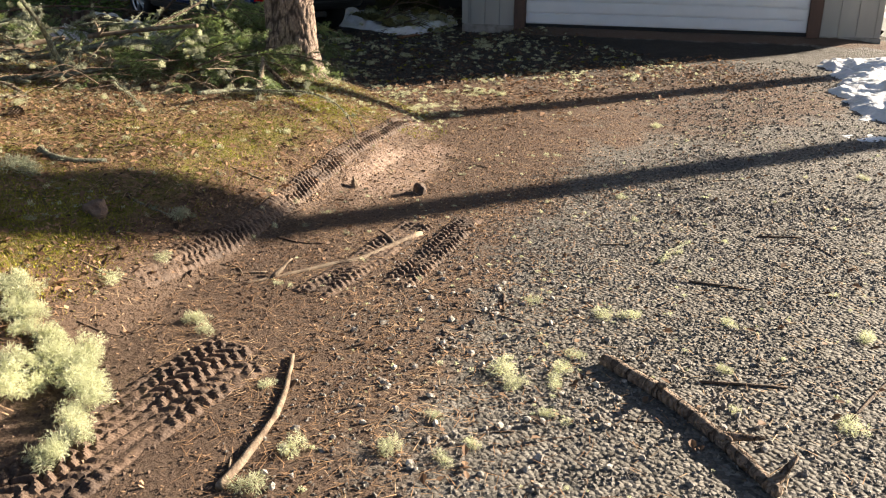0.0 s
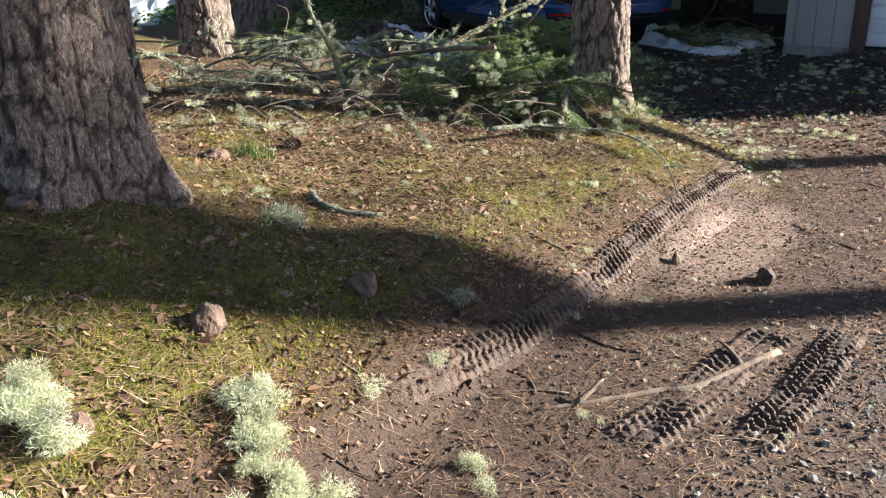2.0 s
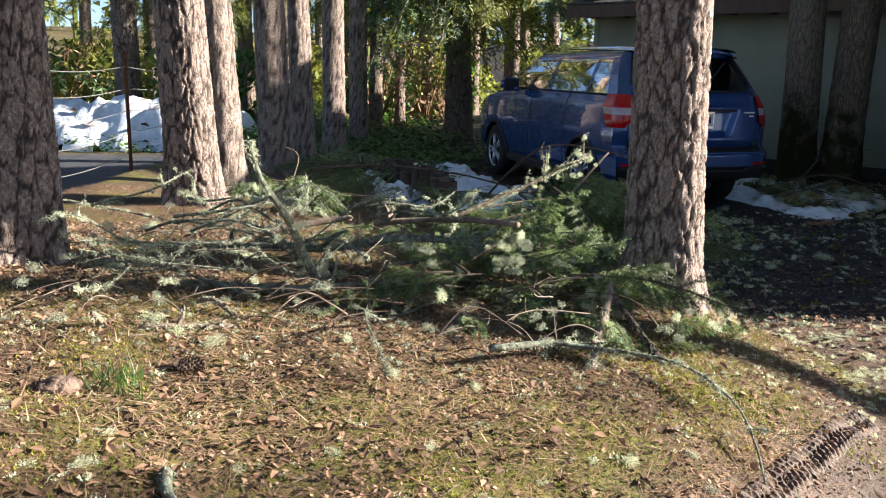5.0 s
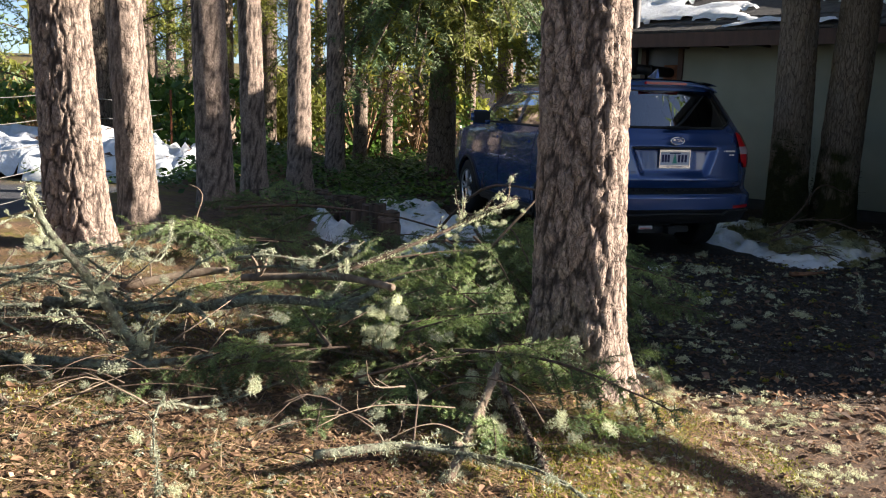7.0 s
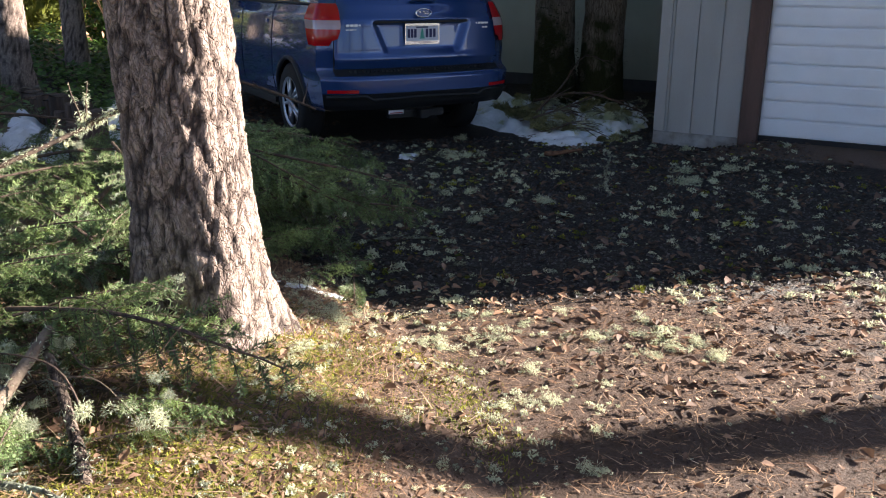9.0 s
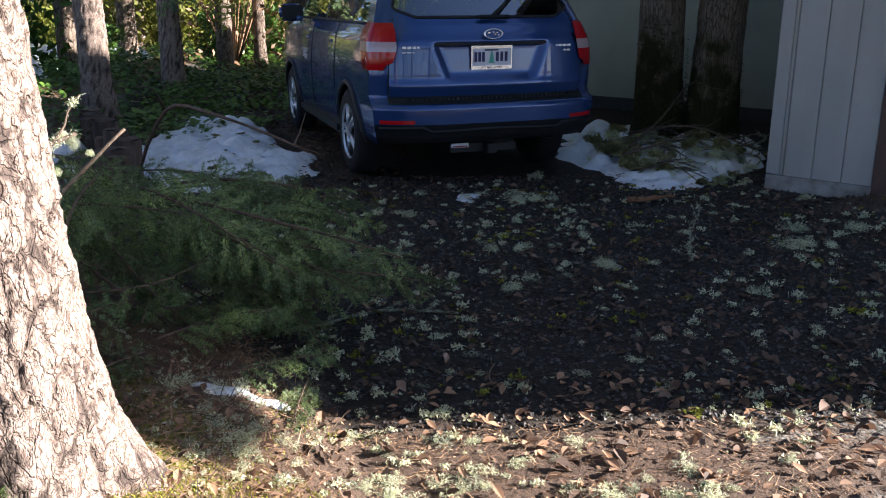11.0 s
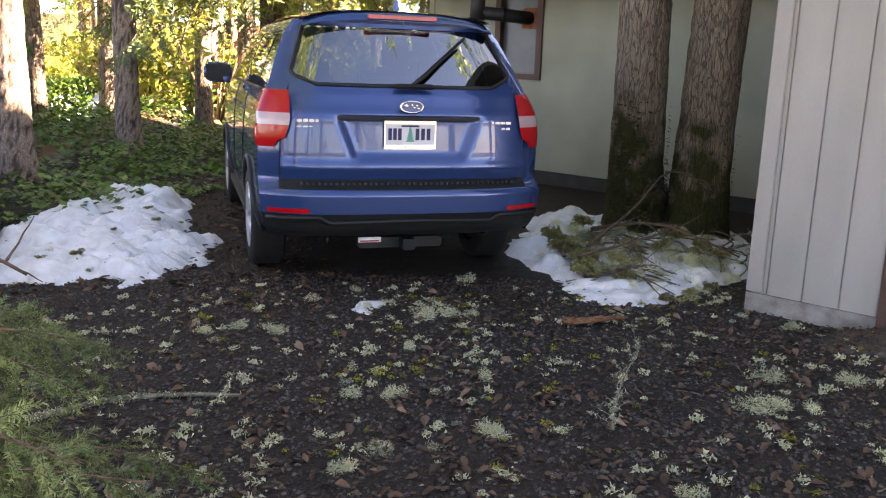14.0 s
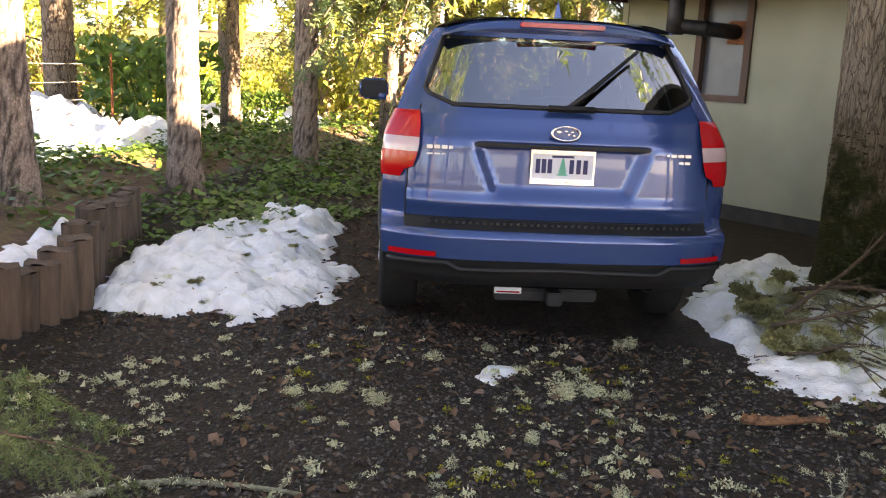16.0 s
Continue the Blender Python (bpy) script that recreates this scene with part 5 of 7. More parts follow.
stick([(0.64, 3.39), (0.82, 3.41), (1.06, 3.45), (1.2, 3.46), (1.58, 3.66)], .006, .015, M_DEADWOOD, "pale peeled stick lying in the mud", forks=2, seed=2)
stick([(0.27, 2.02), (0.36, 2.12), (0.5, 2.31), (0.59, 2.5), (0.66, 2.68)], .014, .007, M_DEADWOOD, "tan forked stick lying on gravel", forks=1, seed=3)
stick([(2.4, 2.86), (2.56, 2.96), (2.71, 3.02)], .009, .005, M_LICHENWOOD, "lichen-covered stick on gravel", forks=3, seed=4)
stick([(1.63, 2.18), (1.66, 1.94), (1.66, 1.73), (1.64, 1.54), (1.62, 1.36)], .026, .020, M_BARK_FAR, "dark bark-covered branch lying on gravel", forks=4, seed=5)
for k in range(52):
    x, y, a = 4.4 + 1.45 * ((k * .618) % 1), 11.45 + 1.5 * ((k * .414) % 1), k * 2.4
    z = float(SNOW_R(x, y)[1])
    stick([(x, y, z), (x + .2 * math.cos(a), y + .2 * math.sin(a), z + .06), (x + .33 * math.cos(a + .7), y + .33 * math.sin(a + .7), z + .08), (x + .42 * math.cos(a + 1.1), y + .42 * math.sin(a + 1.1), z + .03)], .007, .003, M_TWIG if k % 3 else M_LICHENWOOD, "dark bare twig lying on snow", "twig", 6, 800 + k, sides=5)
for k, (a, c) in enumerate((((2.38, 2.63), (2.56, 2.45)), ((1.84, 1.93), (2.08, 1.78)), ((3.06, 2.94), (3.25, 2.83)), ((1.6, 2.85), (1.52, 2.7)), ((2.1, 1.55), (2.5, 1.7)))):
    stick([a, c], .006, .004, M_TWIG, "thin brown twig on gravel", "twig", 1, 10 + k)
stick([(-0.06, 4.66), (-0.02, 4.55), (0.08, 4.47), (0.23, 4.44)], .018, .012, M_LICHENWOOD, "curved lichen-covered stick on the moss", seed=6)
stick([(0.64, 4.71), (0.84, 4.44), (1.11, 4.34)], .006, .003, M_DEADWOOD, "thin pale twig across the bank", "twig", 4, 20)
stick([(1.10, 5.74, .37), (1.41, 5.70, .35), (1.62, 5.55, .34), (1.74, 5.30, .27), (1.73, 5.02, .14)], .008, .003, M_LICHENWOOD, "long lichen-crusted twig hanging down the bank", "twig", 8, 21)
stick([(0.88, 5.60, .39), (1.19, 5.76, .36), (1.45, 5.70, .33)], .014, .009, M_LICHENWOOD, "broken lichened branch with a red end", seed=22, forks=6)
stick([(1.45, 6.17, .50), (1.38, 5.95, .42), (1.27, 5.62, .30)], .014, .018, M_DEADWOOD, "forked pale limb propped in the heap", seed=23, forks=2, shag=.8)
stick([(1.44, 6.14, .47), (1.51, 5.98, .38), (1.585, 5.77, .275)], .014, .014, M_BARK_FAR, "bark-covered fork of a limb propped in the heap", seed=24, shag=.5)
stick([(0.18, 6.28, .40), (0.11, 6.18, .58), (0.05, 6.06, .79), (-0.04, 5.97, .97), (-0.07, 5.90, 1.12)], .024, .009, M_LICHENWOOD, "upright grey dead limb hung with lichen", seed=25, forks=1, shag=.6)
stick([(-0.5, 6.9, .50), (0.1, 6.75, .52), (0.55, 6.65, .60), (0.9, 6.6, .58)], .022, .018, M_LICHENWOOD, "thick lichened limb lying across the heap", seed=26, forks=8)
stick([(-0.45, 6.25, .46), (0.1, 6.1, .48), (0.55, 6.2, .50)], .020, .012, M_LICHENWOOD, "lichened limb lying across the heap", seed=27, forks=8)
stick([(0.35, 6.95, .62), (0.75, 6.85, .66), (1.05, 6.4, .72)], .018, .014, M_DEADWOOD, "pale broken limb with lichen on its tip", seed=28, forks=4)
stick([(0.75, 7.3, .58), (1.2, 7.5, .75), (1.62, 7.75, .92)], .014, .006, M_TWIG, "fir bough rising out of the heap, hung with lichen", seed=29, forks=9, shag=.8)
stick([(-0.3, 7.2, .50), (0.05, 7.3, .56), (0.2, 7.3, .58)], .022, .016, M_DEADWOOD, "pale limb lying on the bank", seed=30, forks=2)
stick([(-0.3, 9.2, .62), (0.2, 9.2, .66), (0.8, 9.3, .6), (1.3, 9.2, .5)], .012, .006, M_TWIG, "long thin twig over the low heap", seed=31, forks=4)
stick([(-0.35, 8.6, .58), (-0.3, 8.65, .78), (-0.4, 8.7, .84)], .006, .004, M_DEADWOOD, "bent bare twig standing on the bank", "twig", 0, 32)
stick([(4.25, 9.17, .0), (4.29, 9.35, .03), (4.36, 9.52, .08), (4.48, 9.75, .15)], .007, .002, M_LICHENWOOD, "grey lichened twig lying on dark gravel", seed=33, forks=20, shag=.2)
stick([(2.0, 9.15), (2.3, 9.4), (2.75, 9.45)], .016, .008, M_LICHENWOOD, "lichened branch lying on dark gravel", seed=34, forks=6)
stick([(2.3, 8.35), (2.6, 8.55), (2.95, 8.5)], .009, .005, M_LICHENWOOD, "lichened twig lying on dark gravel", seed=35, forks=6)
stick([(4.6, 11.9, .15), (4.95, 12.2, .35), (5.3, 12.5, .62), (5.6, 12.4, .5)], .012, .004, M_TWIG, "bare bough on the snow", seed=36, forks=14)
stick([(4.7, 12.3, .2), (5.1, 11.9, .32), (5.6, 11.7, .15)], .014, .006, M_TWIG, "bare bough on the snow", seed=37, forks=14)
stick([(4.5, 11.7, .12), (5.0, 11.75, .26), (5.35, 12.1, .3)], .010, .004, M_TWIG, "bare bough on the snow", seed=38, forks=14)
stick([(1.15, 9.9, .35), (1.5, 9.3, .8), (1.9, 8.7, .85), (2.3, 8.6, .7)], .012, .005, M_TWIG, "long bare shoot arching out of the heap", seed=39, forks=6)
stick([(1.3, 7.6, .45), (1.55, 7.75, .72), (1.75, 7.85, .92)], .010, .006, M_DEADWOOD, "broken pale shoot in the heap", seed=40)
rng = random.Random(141)
for k in range(24):
    x, y = rng.uniform(-.95, .75), rng.uniform(5.95, 7.3)
    a, ln, z = rng.choice((0, math.pi)) + rng.uniform(-.9, .9), rng.uniform(.4, .95), h1(x, y) + rng.uniform(.04, .30)
    stick([(x, y, z), (x + ln * .35 * math.cos(a), y + ln * .35 * math.sin(a), z + rng.uniform(-.02, .14)), (x + ln * .7 * math.cos(a + .25), y + ln * .7 * math.sin(a + .25), z + rng.uniform(-.04, .2)), (x + ln * math.cos(a + .5), y + ln * math.sin(a + .5), z + rng.uniform(-.08, .22))],
          rng.uniform(.005, .011), .002, M_LICHENWOOD, "grey lichened limb in the brush heap", "limb", 7, 700 + k, sides=6)
for a, c, d_ in (((-.57, 5.50, .54), (-.565, 5.60, .47), (-.55, 5.72, .45)), ((-.42, 5.56, .47), (-.25, 5.63, .455), (-.10, 5.70, .43)), ((-.3, 5.9, .47), (-.22, 5.84, .50), (-.12, 5.8, .44))):
    stick([a, c, d_], .008, .011, M_DEADWOOD, "short pale broken limb on the needles", "limb", 3, int(abs(a[0]) * 1000), shag=.6)
for k in range(120):
    x, y = rng.uniform(-.9, 1.6), rng.uniform(5.7, 7.2)
    a, ln, z, bow = rng.uniform(0, 6.3), rng.uniform(.18, .5), h1(x, y) + .01 + .16 * rng.random() ** 2, rng.uniform(.01, .08)
    c, s_ = math.cos(a), math.sin(a)
    stick([(x, y, z), (x + ln * .3 * c, y + ln * .3 * s_, z + bow), (x + ln * .65 * c - bow * s_, y + ln * .65 * s_ + bow * c, z + bow * 1.2), (x + ln * c - bow * 1.8 * s_, y + ln * s_ + bow * 1.8 * c, z + bow * .5)],
          rng.uniform(.0022, .0042), .001, rng.choice((M_TWIG, M_TWIG, M_DEADWOOD)), "thin curved dead twig in the brush heap", "twig", 2, 1200 + k, sides=4)
rng = random.Random(41)
for k in range(30):
    x, y = rng.uniform(-0.6, 1.7), rng.uniform(5.75, 7.6)
    a, ln = rng.uniform(0, 6.3), rng.uniform(.2, .6)
    z = h1(x, y) + rng.uniform(.02, .26)
    stick([(x, y, z), (x + ln * .5 * math.cos(a), y + ln * .5 * math.sin(a), z + rng.uniform(-.03, .14)), (x + ln * math.cos(a + .3), y + ln * math.sin(a + .3), z + rng.uniform(-.05, .18))],
          rng.uniform(.002, .005), .0012, rng.choice((M_LICHENWOOD, M_TWIG, M_DEADWOOD)), "thin dead twig in the brush heap", "twig", 3, 100 + k, sides=5)
for k in range(60):
    if k < 26:
        x, y = rng.uniform(0.6, 4.2), rng.uniform(1.5, 6.0)
    elif k < 46:
        x, y = rng.uniform(-0.9, 1.3), rng.uniform(2.9, 6.0)
    else:
        x, y = rng.uniform(2.6, 5.6), rng.uniform(7.6, 10.8)
    a, ln = rng.uniform(0, 6.3), rng.uniform(.10, .32)
    stick([(x, y), (x + ln * .5 * math.cos(a), y + ln * .5 * math.sin(a)), (x + ln * math.cos(a + .2), y + ln * math.sin(a + .2))], rng.uniform(.0025, .005), .0015, rng.choice((M_TWIG, M_DEADWOOD, M_DEADWOOD)), "small dry twig on the ground", "twig", rng.randint(0, 2), 200 + k, sides=5)
chunk = thing("bark_chunk", "orange-brown rotten bark chunk on dark gravel", "bark")
M_ROTTEN = mat("rotten_wood", (0.36, 0.17, 0.08), .9, .5, 25, .8, 90, color2=(.16, .08, .045))
crng = random.Random(12)
for k in range(6):
    u0, u1, off = crng.uniform(0, .35), crng.uniform(.55, 1), crng.uniform(-.025, .025)
    pts = [(4.18 + .5 * u - off * .36, 10.52 + .19 * u + off, .0 + .02 * crng.random()) for u in np.linspace(u0, u1, 5)]
    part("splinter", Build().tube(pts, [crng.uniform(.006, .018) for _ in pts], 5), M_ROTTEN, chunk)


# ---- lichen tufts ----
def lichen_mesh(seed, material, size=0.06, n=620, thick=.011):
    """A soft dome of fine curling threads."""
    rr = random.Random(seed)
    b = Build()
    lobes = [Vector((rr.uniform(-.4, .4), rr.uniform(-.4, .4), rr.uniform(.08, .3))) * size for _ in range(5)]
    for k in range(n):
        c = rr.choice(lobes)
        d = Vector((rr.gauss(0, 1), rr.gauss(0, 1), rr.gauss(0, .8))).normalized()
        p = c + d * size * .30 * rr.random() ** .4
        p.z = abs(p.z)
        v = (d + Vector((rr.uniform(-1, 1), rr.uniform(-1, 1), rr.uniform(-1, 1))) * .9).normalized()
        w = v.cross(Vector((rr.uniform(-1, 1), rr.uniform(-1, 1), rr.uniform(-1, 1)))).normalized() * size * thick
        q = p + v * size * rr.uniform(.07, .12)
        v2 = (v + Vector((rr.uniform(-1, 1), rr.uniform(-1, 1), rr.uniform(-1, 1))) * 1.1).normalized()
        b.add([p - w, p + w, q + w * .7, q - w * .7, q + v2 * size * rr.uniform(.06, .11)], [(0, 1, 2, 3), (3, 2, 4)])
    return b.mesh("lichen_tuft", material)


TUFT = [lichen_mesh(300 + k, M_LICHEN) for k in range(6)]
TUFT_GREY = [lichen_mesh(320 + k, M_LICHEN_GREY) for k in range(5)]
TUFT_SMALL = [lichen_mesh(340 + k, M_LICHEN, n=280, thick=.015) for k in range(5)]
TUFT_SMALL_GREY = [lichen_mesh(350 + k, M_LICHEN_GREY, n=280, thick=.015) for k in range(4)]
TUFT_OLIVE = [lichen_mesh(370 + k, M_LICHEN_OLIVE, thick=.045) for k in range(4)]
LOOSE = []


def tuft(x, y, scale=1.0, grey=False, z=None, flat=1.0, label="", loose=False, olive=False):
    rr = random.Random(int(x * 977 + y * 7919))
    me = rr.choice((TUFT_SMALL_GREY if grey else TUFT_SMALL) if loose else (TUFT_GREY if grey else TUFT_OLIVE if olive else TUFT))
    m = pose(x, y, h1(x, y) - .004 if z is None else z, rr.uniform(-12, 12), rr.uniform(-12, 12), rr.uniform(0, 360)) @ Matrix.Diagonal((scale * rr.uniform(.8, 1.3), scale * rr.uniform(.8, 1.2), scale * flat, 1))
    if loose:
        LOOSE.append((grey, me, m))
        return None
    return thing("lichen_tuft", label or ("grey-green tuft of fallen lichen" if grey else "pale yellow-green tuft of fallen lichen"), "lichen", m, me, group="fallen lichen tufts")


def join_loose():
    """The many small tufts that nobody would count, as one heap of stuff for each colour."""
    for grey in (False, True):
        V, F, o = [], [], 0
        for g, me, m in LOOSE:
            if g != grey:
                continue
            co = np.empty(len(me.vertices) * 3)
            me.vertices.foreach_get("co", co)
            A = np.array(m)
            V.append(co.reshape(-1, 3) @ A[:3, :3].T + A[:3, 3])
            F += [tuple(i + o for i in p.vertices) for p in me.polygons]
            o += len(me.vertices)
        me = bpy.data.meshes.new("loose_lichen")
        me.from_pydata(np.concatenate(V).tolist(), [], F)
        me.materials.append(M_LICHEN_GREY if grey else M_LICHEN)
        thing("loose_lichen", "small grey lichen scraps lying everywhere" if grey else "small pale lichen scraps lying everywhere", "lichen", None, me, kind="stuff")


for x, y, s in ((.41, 3.14, 1.2), (1.67, 2.74, 1.0), (1.85, 2.51, 1.2), (1.93, 2.44, 1.2), (1.28, 2.27, 1.5), (1.27, 2.19, 1.3), (1.4, 2.12, 1.1), (1.47, 2.2, 1.0), (1.56, 2.27, 1.0), (1.27, 1.97, 1.0), (.76, 2.0, 1.3), (.51, 2.12, 1.2), (.88, 1.88, 1.0),
                (.52, 2.53, .9), (.12, 3.42, 1.3), (.35, 1.99, 1.3), (2.6, 1.93, 1.3), (2.24, 2.24, .9), (1.96, 1.96, .9), (2.84, 3.75, 1.0), (4.12, 5.1, 1.2), (4.39, 3.45, 1.1), (2.07, 1.52, 1.3), (.98, 1.92, .9), (.94, 2.1, .9),
                (.40, 3.12, 1.2), (.42, 3.02, 1.2), (.35, 3.59, 1.2), (-.28, 4.65, .9), (-.28, 4.82, .8), (.66, 4.93, .8), (.81, 4.67, .9), (1.27, 4.98, 1.0), (.82, 5.41, .9), (.51, 5.44, .9), (.36, 4.86, .8), (-.14, 5.52, 1.2), (-.41, 5.7, 1.3),
                (-.27, 5.59, 1.2), (.17, 5.97, 1.4), (1.49, 5.08, .9), (3.75, 11.48, 1.9), (3.51, 10.68, 2.2), (3.62, 10.74, 1.8), (3.2, 9.51, 1.3), (4.91, 9.47, 2.0), (5.02, 9.50, 1.6), (5.49, 9.83, 1.9), (5.1, 9.85, 1.8), (3.78, 9.16, 1.8), (3.38, 9.54, 1.5),
                (2.83, 10.96, 1.4), (5.57, 10.68, 1.5), (3.75, 10.73, 1.4), (2.74, 10.3, 1.5), (2.53, 10.38, 1.3), (2.37, 10.29, 1.3), (3.07, 11.18, 1.2), (3.42, 10.16, 1.3), (5.18, 9.49, 1.4), (3.8, 9.75, 1.4), (3.22, 8.84, 1.5), (3.35, 9.0, 1.3), (3.8, 9.14, 1.4), (4.42, 8.7, 1.6)):
    tuft(x, y, s)
tuft(-.17, 4.36, 2.6, True, label="large blue-grey lichen clump at the pine's foot")
tuft(-.12, 4.30, 2.2, True, label="large blue-grey lichen clump at the pine's foot")
tuft(.46, 3.90, 1.6, True, label="blue-green lichen on a twig in the shade")
stick([(.28, 4.0), (.38, 3.93), (.46, 3.90)], .005, .004, M_LICHENWOOD, "lichened twig lying in the shade", "twig", 3, 61)

# the pale lichened limbs in the foreground
mrng = random.Random(90)
for limb in (((-.18, 3.30), (-.20, 3.10), (-.12, 2.96), (-.05, 2.85), (.04, 2.98)), ((-.30, 2.72), (-.16, 2.85), (-.02, 2.78), (-.06, 2.5), (-.12, 2.30)), ((-.75, 2.78), (-.66, 2.66), (-.50, 2.70), (-.36, 2.66)), ((-.78, 3.15), (-.70, 3.06), (-.62, 2.96))):
    stick([(x, y, h1(x, y) + .03) for x, y in limb], .010, .005, M_LICHENWOOD, "fallen limb thick with pale lichen", seed=int(abs(limb[0][0]) * 100), forks=4)
    for (ax, ay), (bx, by) in zip(limb, limb[1:]):
        for k in range(9):
            u = k / 9
            x, y = ax + (bx - ax) * u + mrng.uniform(-.05, .05), ay + (by - ay) * u + mrng.uniform(-.05, .05)
            tuft(x, y, mrng.uniform(.9, 1.7), mrng.random() < .06, h1(x, y) + mrng.uniform(.0, .055), 1.1, "thick pale lichen on a fallen limb")
# scattered over the dark gravel, the brush heap and the bank
for k in range(150):
    x, y = mrng.uniform(2.3, 6.2), mrng.uniform(7.2, 11.2)
    if y > 10.9 - (x - 5.4) * .95 or (x < 2.7 and y < 8.5):
        continue
    tuft(x, y, mrng.uniform(.45, 1.2), mrng.random() < .3, flat=.7, loose=True)
for k in range(150):
    x, y = mrng.uniform(-1.0, 1.8), mrng.uniform(5.55, 7.4)
    tuft(x, y, mrng.uniform(.4, 1.1), mrng.random() < .85, h1(x, y) + mrng.random() ** 2 * .3, 1.2, loose=True)
for k in range(22):
    x, y = mrng.uniform(1.9, 3.0), mrng.uniform(5.9, 7.6)
    tuft(x, y, mrng.uniform(.6, 1.4), False, loose=True)
for k in range(60):
    x, y = mrng.uniform(-.9, 1.6), mrng.uniform(3.4, 5.8)
    tuft(x, y, mrng.uniform(.3, .8), mrng.random() < .35, loose=True)
for k in range(40):
    x, y = mrng.uniform(.6, 5.2), mrng.uniform(1.5, 6.5)
    tuft(x, y, mrng.uniform(.3, .8), loose=True)
for k in range(26):
    x, y = mrng.uniform(.9, 1.9), mrng.uniform(11.3, 13.6)
    tuft(x, y, mrng.uniform(.5, 1.1), False, float(SNOW_L(x, y)[1]) - .01, loose=True)
for k in range(110):
    x, y = mrng.uniform(4.3, 6.1), mrng.uniform(11.2, 13.4)
    tuft(x, y, mrng.uniform(.9, 1.8), mrng.random() < .3, float(SNOW_R(x, y)[1]) - .01, loose=True)
for k in range(24):
    x, y = mrng.uniform(.75, 1.9), mrng.uniform(11.25, 13.3)
    tuft(x, y, mrng.uniform(.5, 1.2), mrng.random() < .3, float(SNOW_L(x, y)[1]) - .005, .6, "olive scrap of lichen on snow", olive=True)
for k in range(56):
    x, y = 4.45 + 1.25 * mrng.random() ** 1.4, 11.5 + 1.3 * mrng.random()
    tuft(x, y, mrng.uniform(1.3, 2.6), mrng.random() < .25, float(SNOW_R(x, y)[1]) + mrng.uniform(.0, .09), mrng.uniform(.7, 1.2), "olive lichen on twigs over snow", olive=k % 5 > 0)
for k in range(14):
    u = k / 14
    x, y = 4.75 + 1.0 * u + mrng.uniform(-.06, .06), 10.98 + 1.05 * u * u + .25 * u + mrng.uniform(-.08, .05)
    tuft(x, y, mrng.uniform(1.0, 1.9), mrng.random() < .2, float(SNOW_R(x, y)[1]) + .01, .8, "olive lichen along the snow's edge", olive=k % 2 > 0)
for x, y, z, s in ((1.04, 6.38, .70, 1.8), (1.0, 6.42, .64, 1.7), (.92, 6.5, .62, 1.5), (.80, 6.7, .66, 1.4), (1.04, 6.36, .60, 1.6), (1.44, 6.15, .50, 1.7), (1.42, 6.08, .44, 1.9), (1.36, 5.9, .40, 1.7), (1.5, 7.7, .88, 1.2), (1.62, 7.75, .92, 1.3), (.04, 6.04, .82, 1.4), (-.04, 5.96, .98, 1.2), (.1, 6.16, .62, 1.6), (1.3, 7.55, .8, 1.1)):
    for k in range(5):
        tuft(x + mrng.uniform(-.09, .09), y + mrng.uniform(-.05, .05), s * mrng.uniform(.25, .5), mrng.random() < .6, z - .02 - mrng.random() * .09, 1.6, "lichen hanging from a dead limb")
for k in range(70):
    x = mrng.uniform(2.0, 3.7)
    y = 7.15 - .12 * (x - 2) + mrng.gauss(0, .16)
    tuft(x, y, mrng.uniform(.5, 1.5), mrng.random() < .2, flat=.7, loose=True)
join_loose()


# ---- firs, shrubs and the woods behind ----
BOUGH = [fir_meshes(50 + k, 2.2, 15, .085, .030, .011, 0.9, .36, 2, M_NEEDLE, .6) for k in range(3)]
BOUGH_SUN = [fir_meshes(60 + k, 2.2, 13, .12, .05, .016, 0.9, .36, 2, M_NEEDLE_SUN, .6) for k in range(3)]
BOUGH_FAR = [fir_meshes(70 + k, 2.4, 11, .15, .07, .026, 0.8, .38, 1, M_NEEDLE, .5) for k in range(3)]


def fir_tree(x, y, r, z_low, z_top, reach, n, boughs, seed, label, height_m=14.0):
    rr = random.Random(seed)
    t = thing("fir_tree", label, "tree", Matrix.Translation((x, y, h1(x, y))), group="firs behind the car")
    b = Build()
    bark_trunk(b, 0, 0, 0, r, height_m, (rr.uniform(-.02, .02), 0), 24, 0.09, .3, 1.0, seed, 3.5)
    part("trunk", b, M_BARK_FAR, t, "", True)
    for k in range(n):
        u = k / n
        z = z_low + (z_top - z_low) * u
        w, l = rr.choice(boughs)
        s = reach / 2.2 * (1 - .6 * u) * rr.uniform(.75, 1.1)
        m = pose(0, 0, z, rr.uniform(-20, 20), rr.uniform(2, 22), rr.uniform(0, 360)) @ Matrix.Scale(s, 4)
        bo = part("bough", w, M_TWIG, t, "", False, m)
        part("needles", l, M_NEEDLE, bo)
    return t


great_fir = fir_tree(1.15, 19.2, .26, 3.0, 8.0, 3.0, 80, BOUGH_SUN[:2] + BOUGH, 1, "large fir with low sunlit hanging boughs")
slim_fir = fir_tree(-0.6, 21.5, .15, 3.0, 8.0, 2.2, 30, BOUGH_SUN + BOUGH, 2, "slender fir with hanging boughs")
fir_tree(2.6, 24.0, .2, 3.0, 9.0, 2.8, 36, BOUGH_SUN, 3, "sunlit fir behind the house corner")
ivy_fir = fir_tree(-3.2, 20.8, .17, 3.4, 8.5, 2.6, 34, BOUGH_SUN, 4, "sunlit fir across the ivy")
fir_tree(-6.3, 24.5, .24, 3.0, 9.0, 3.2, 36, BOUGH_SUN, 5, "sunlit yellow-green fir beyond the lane")
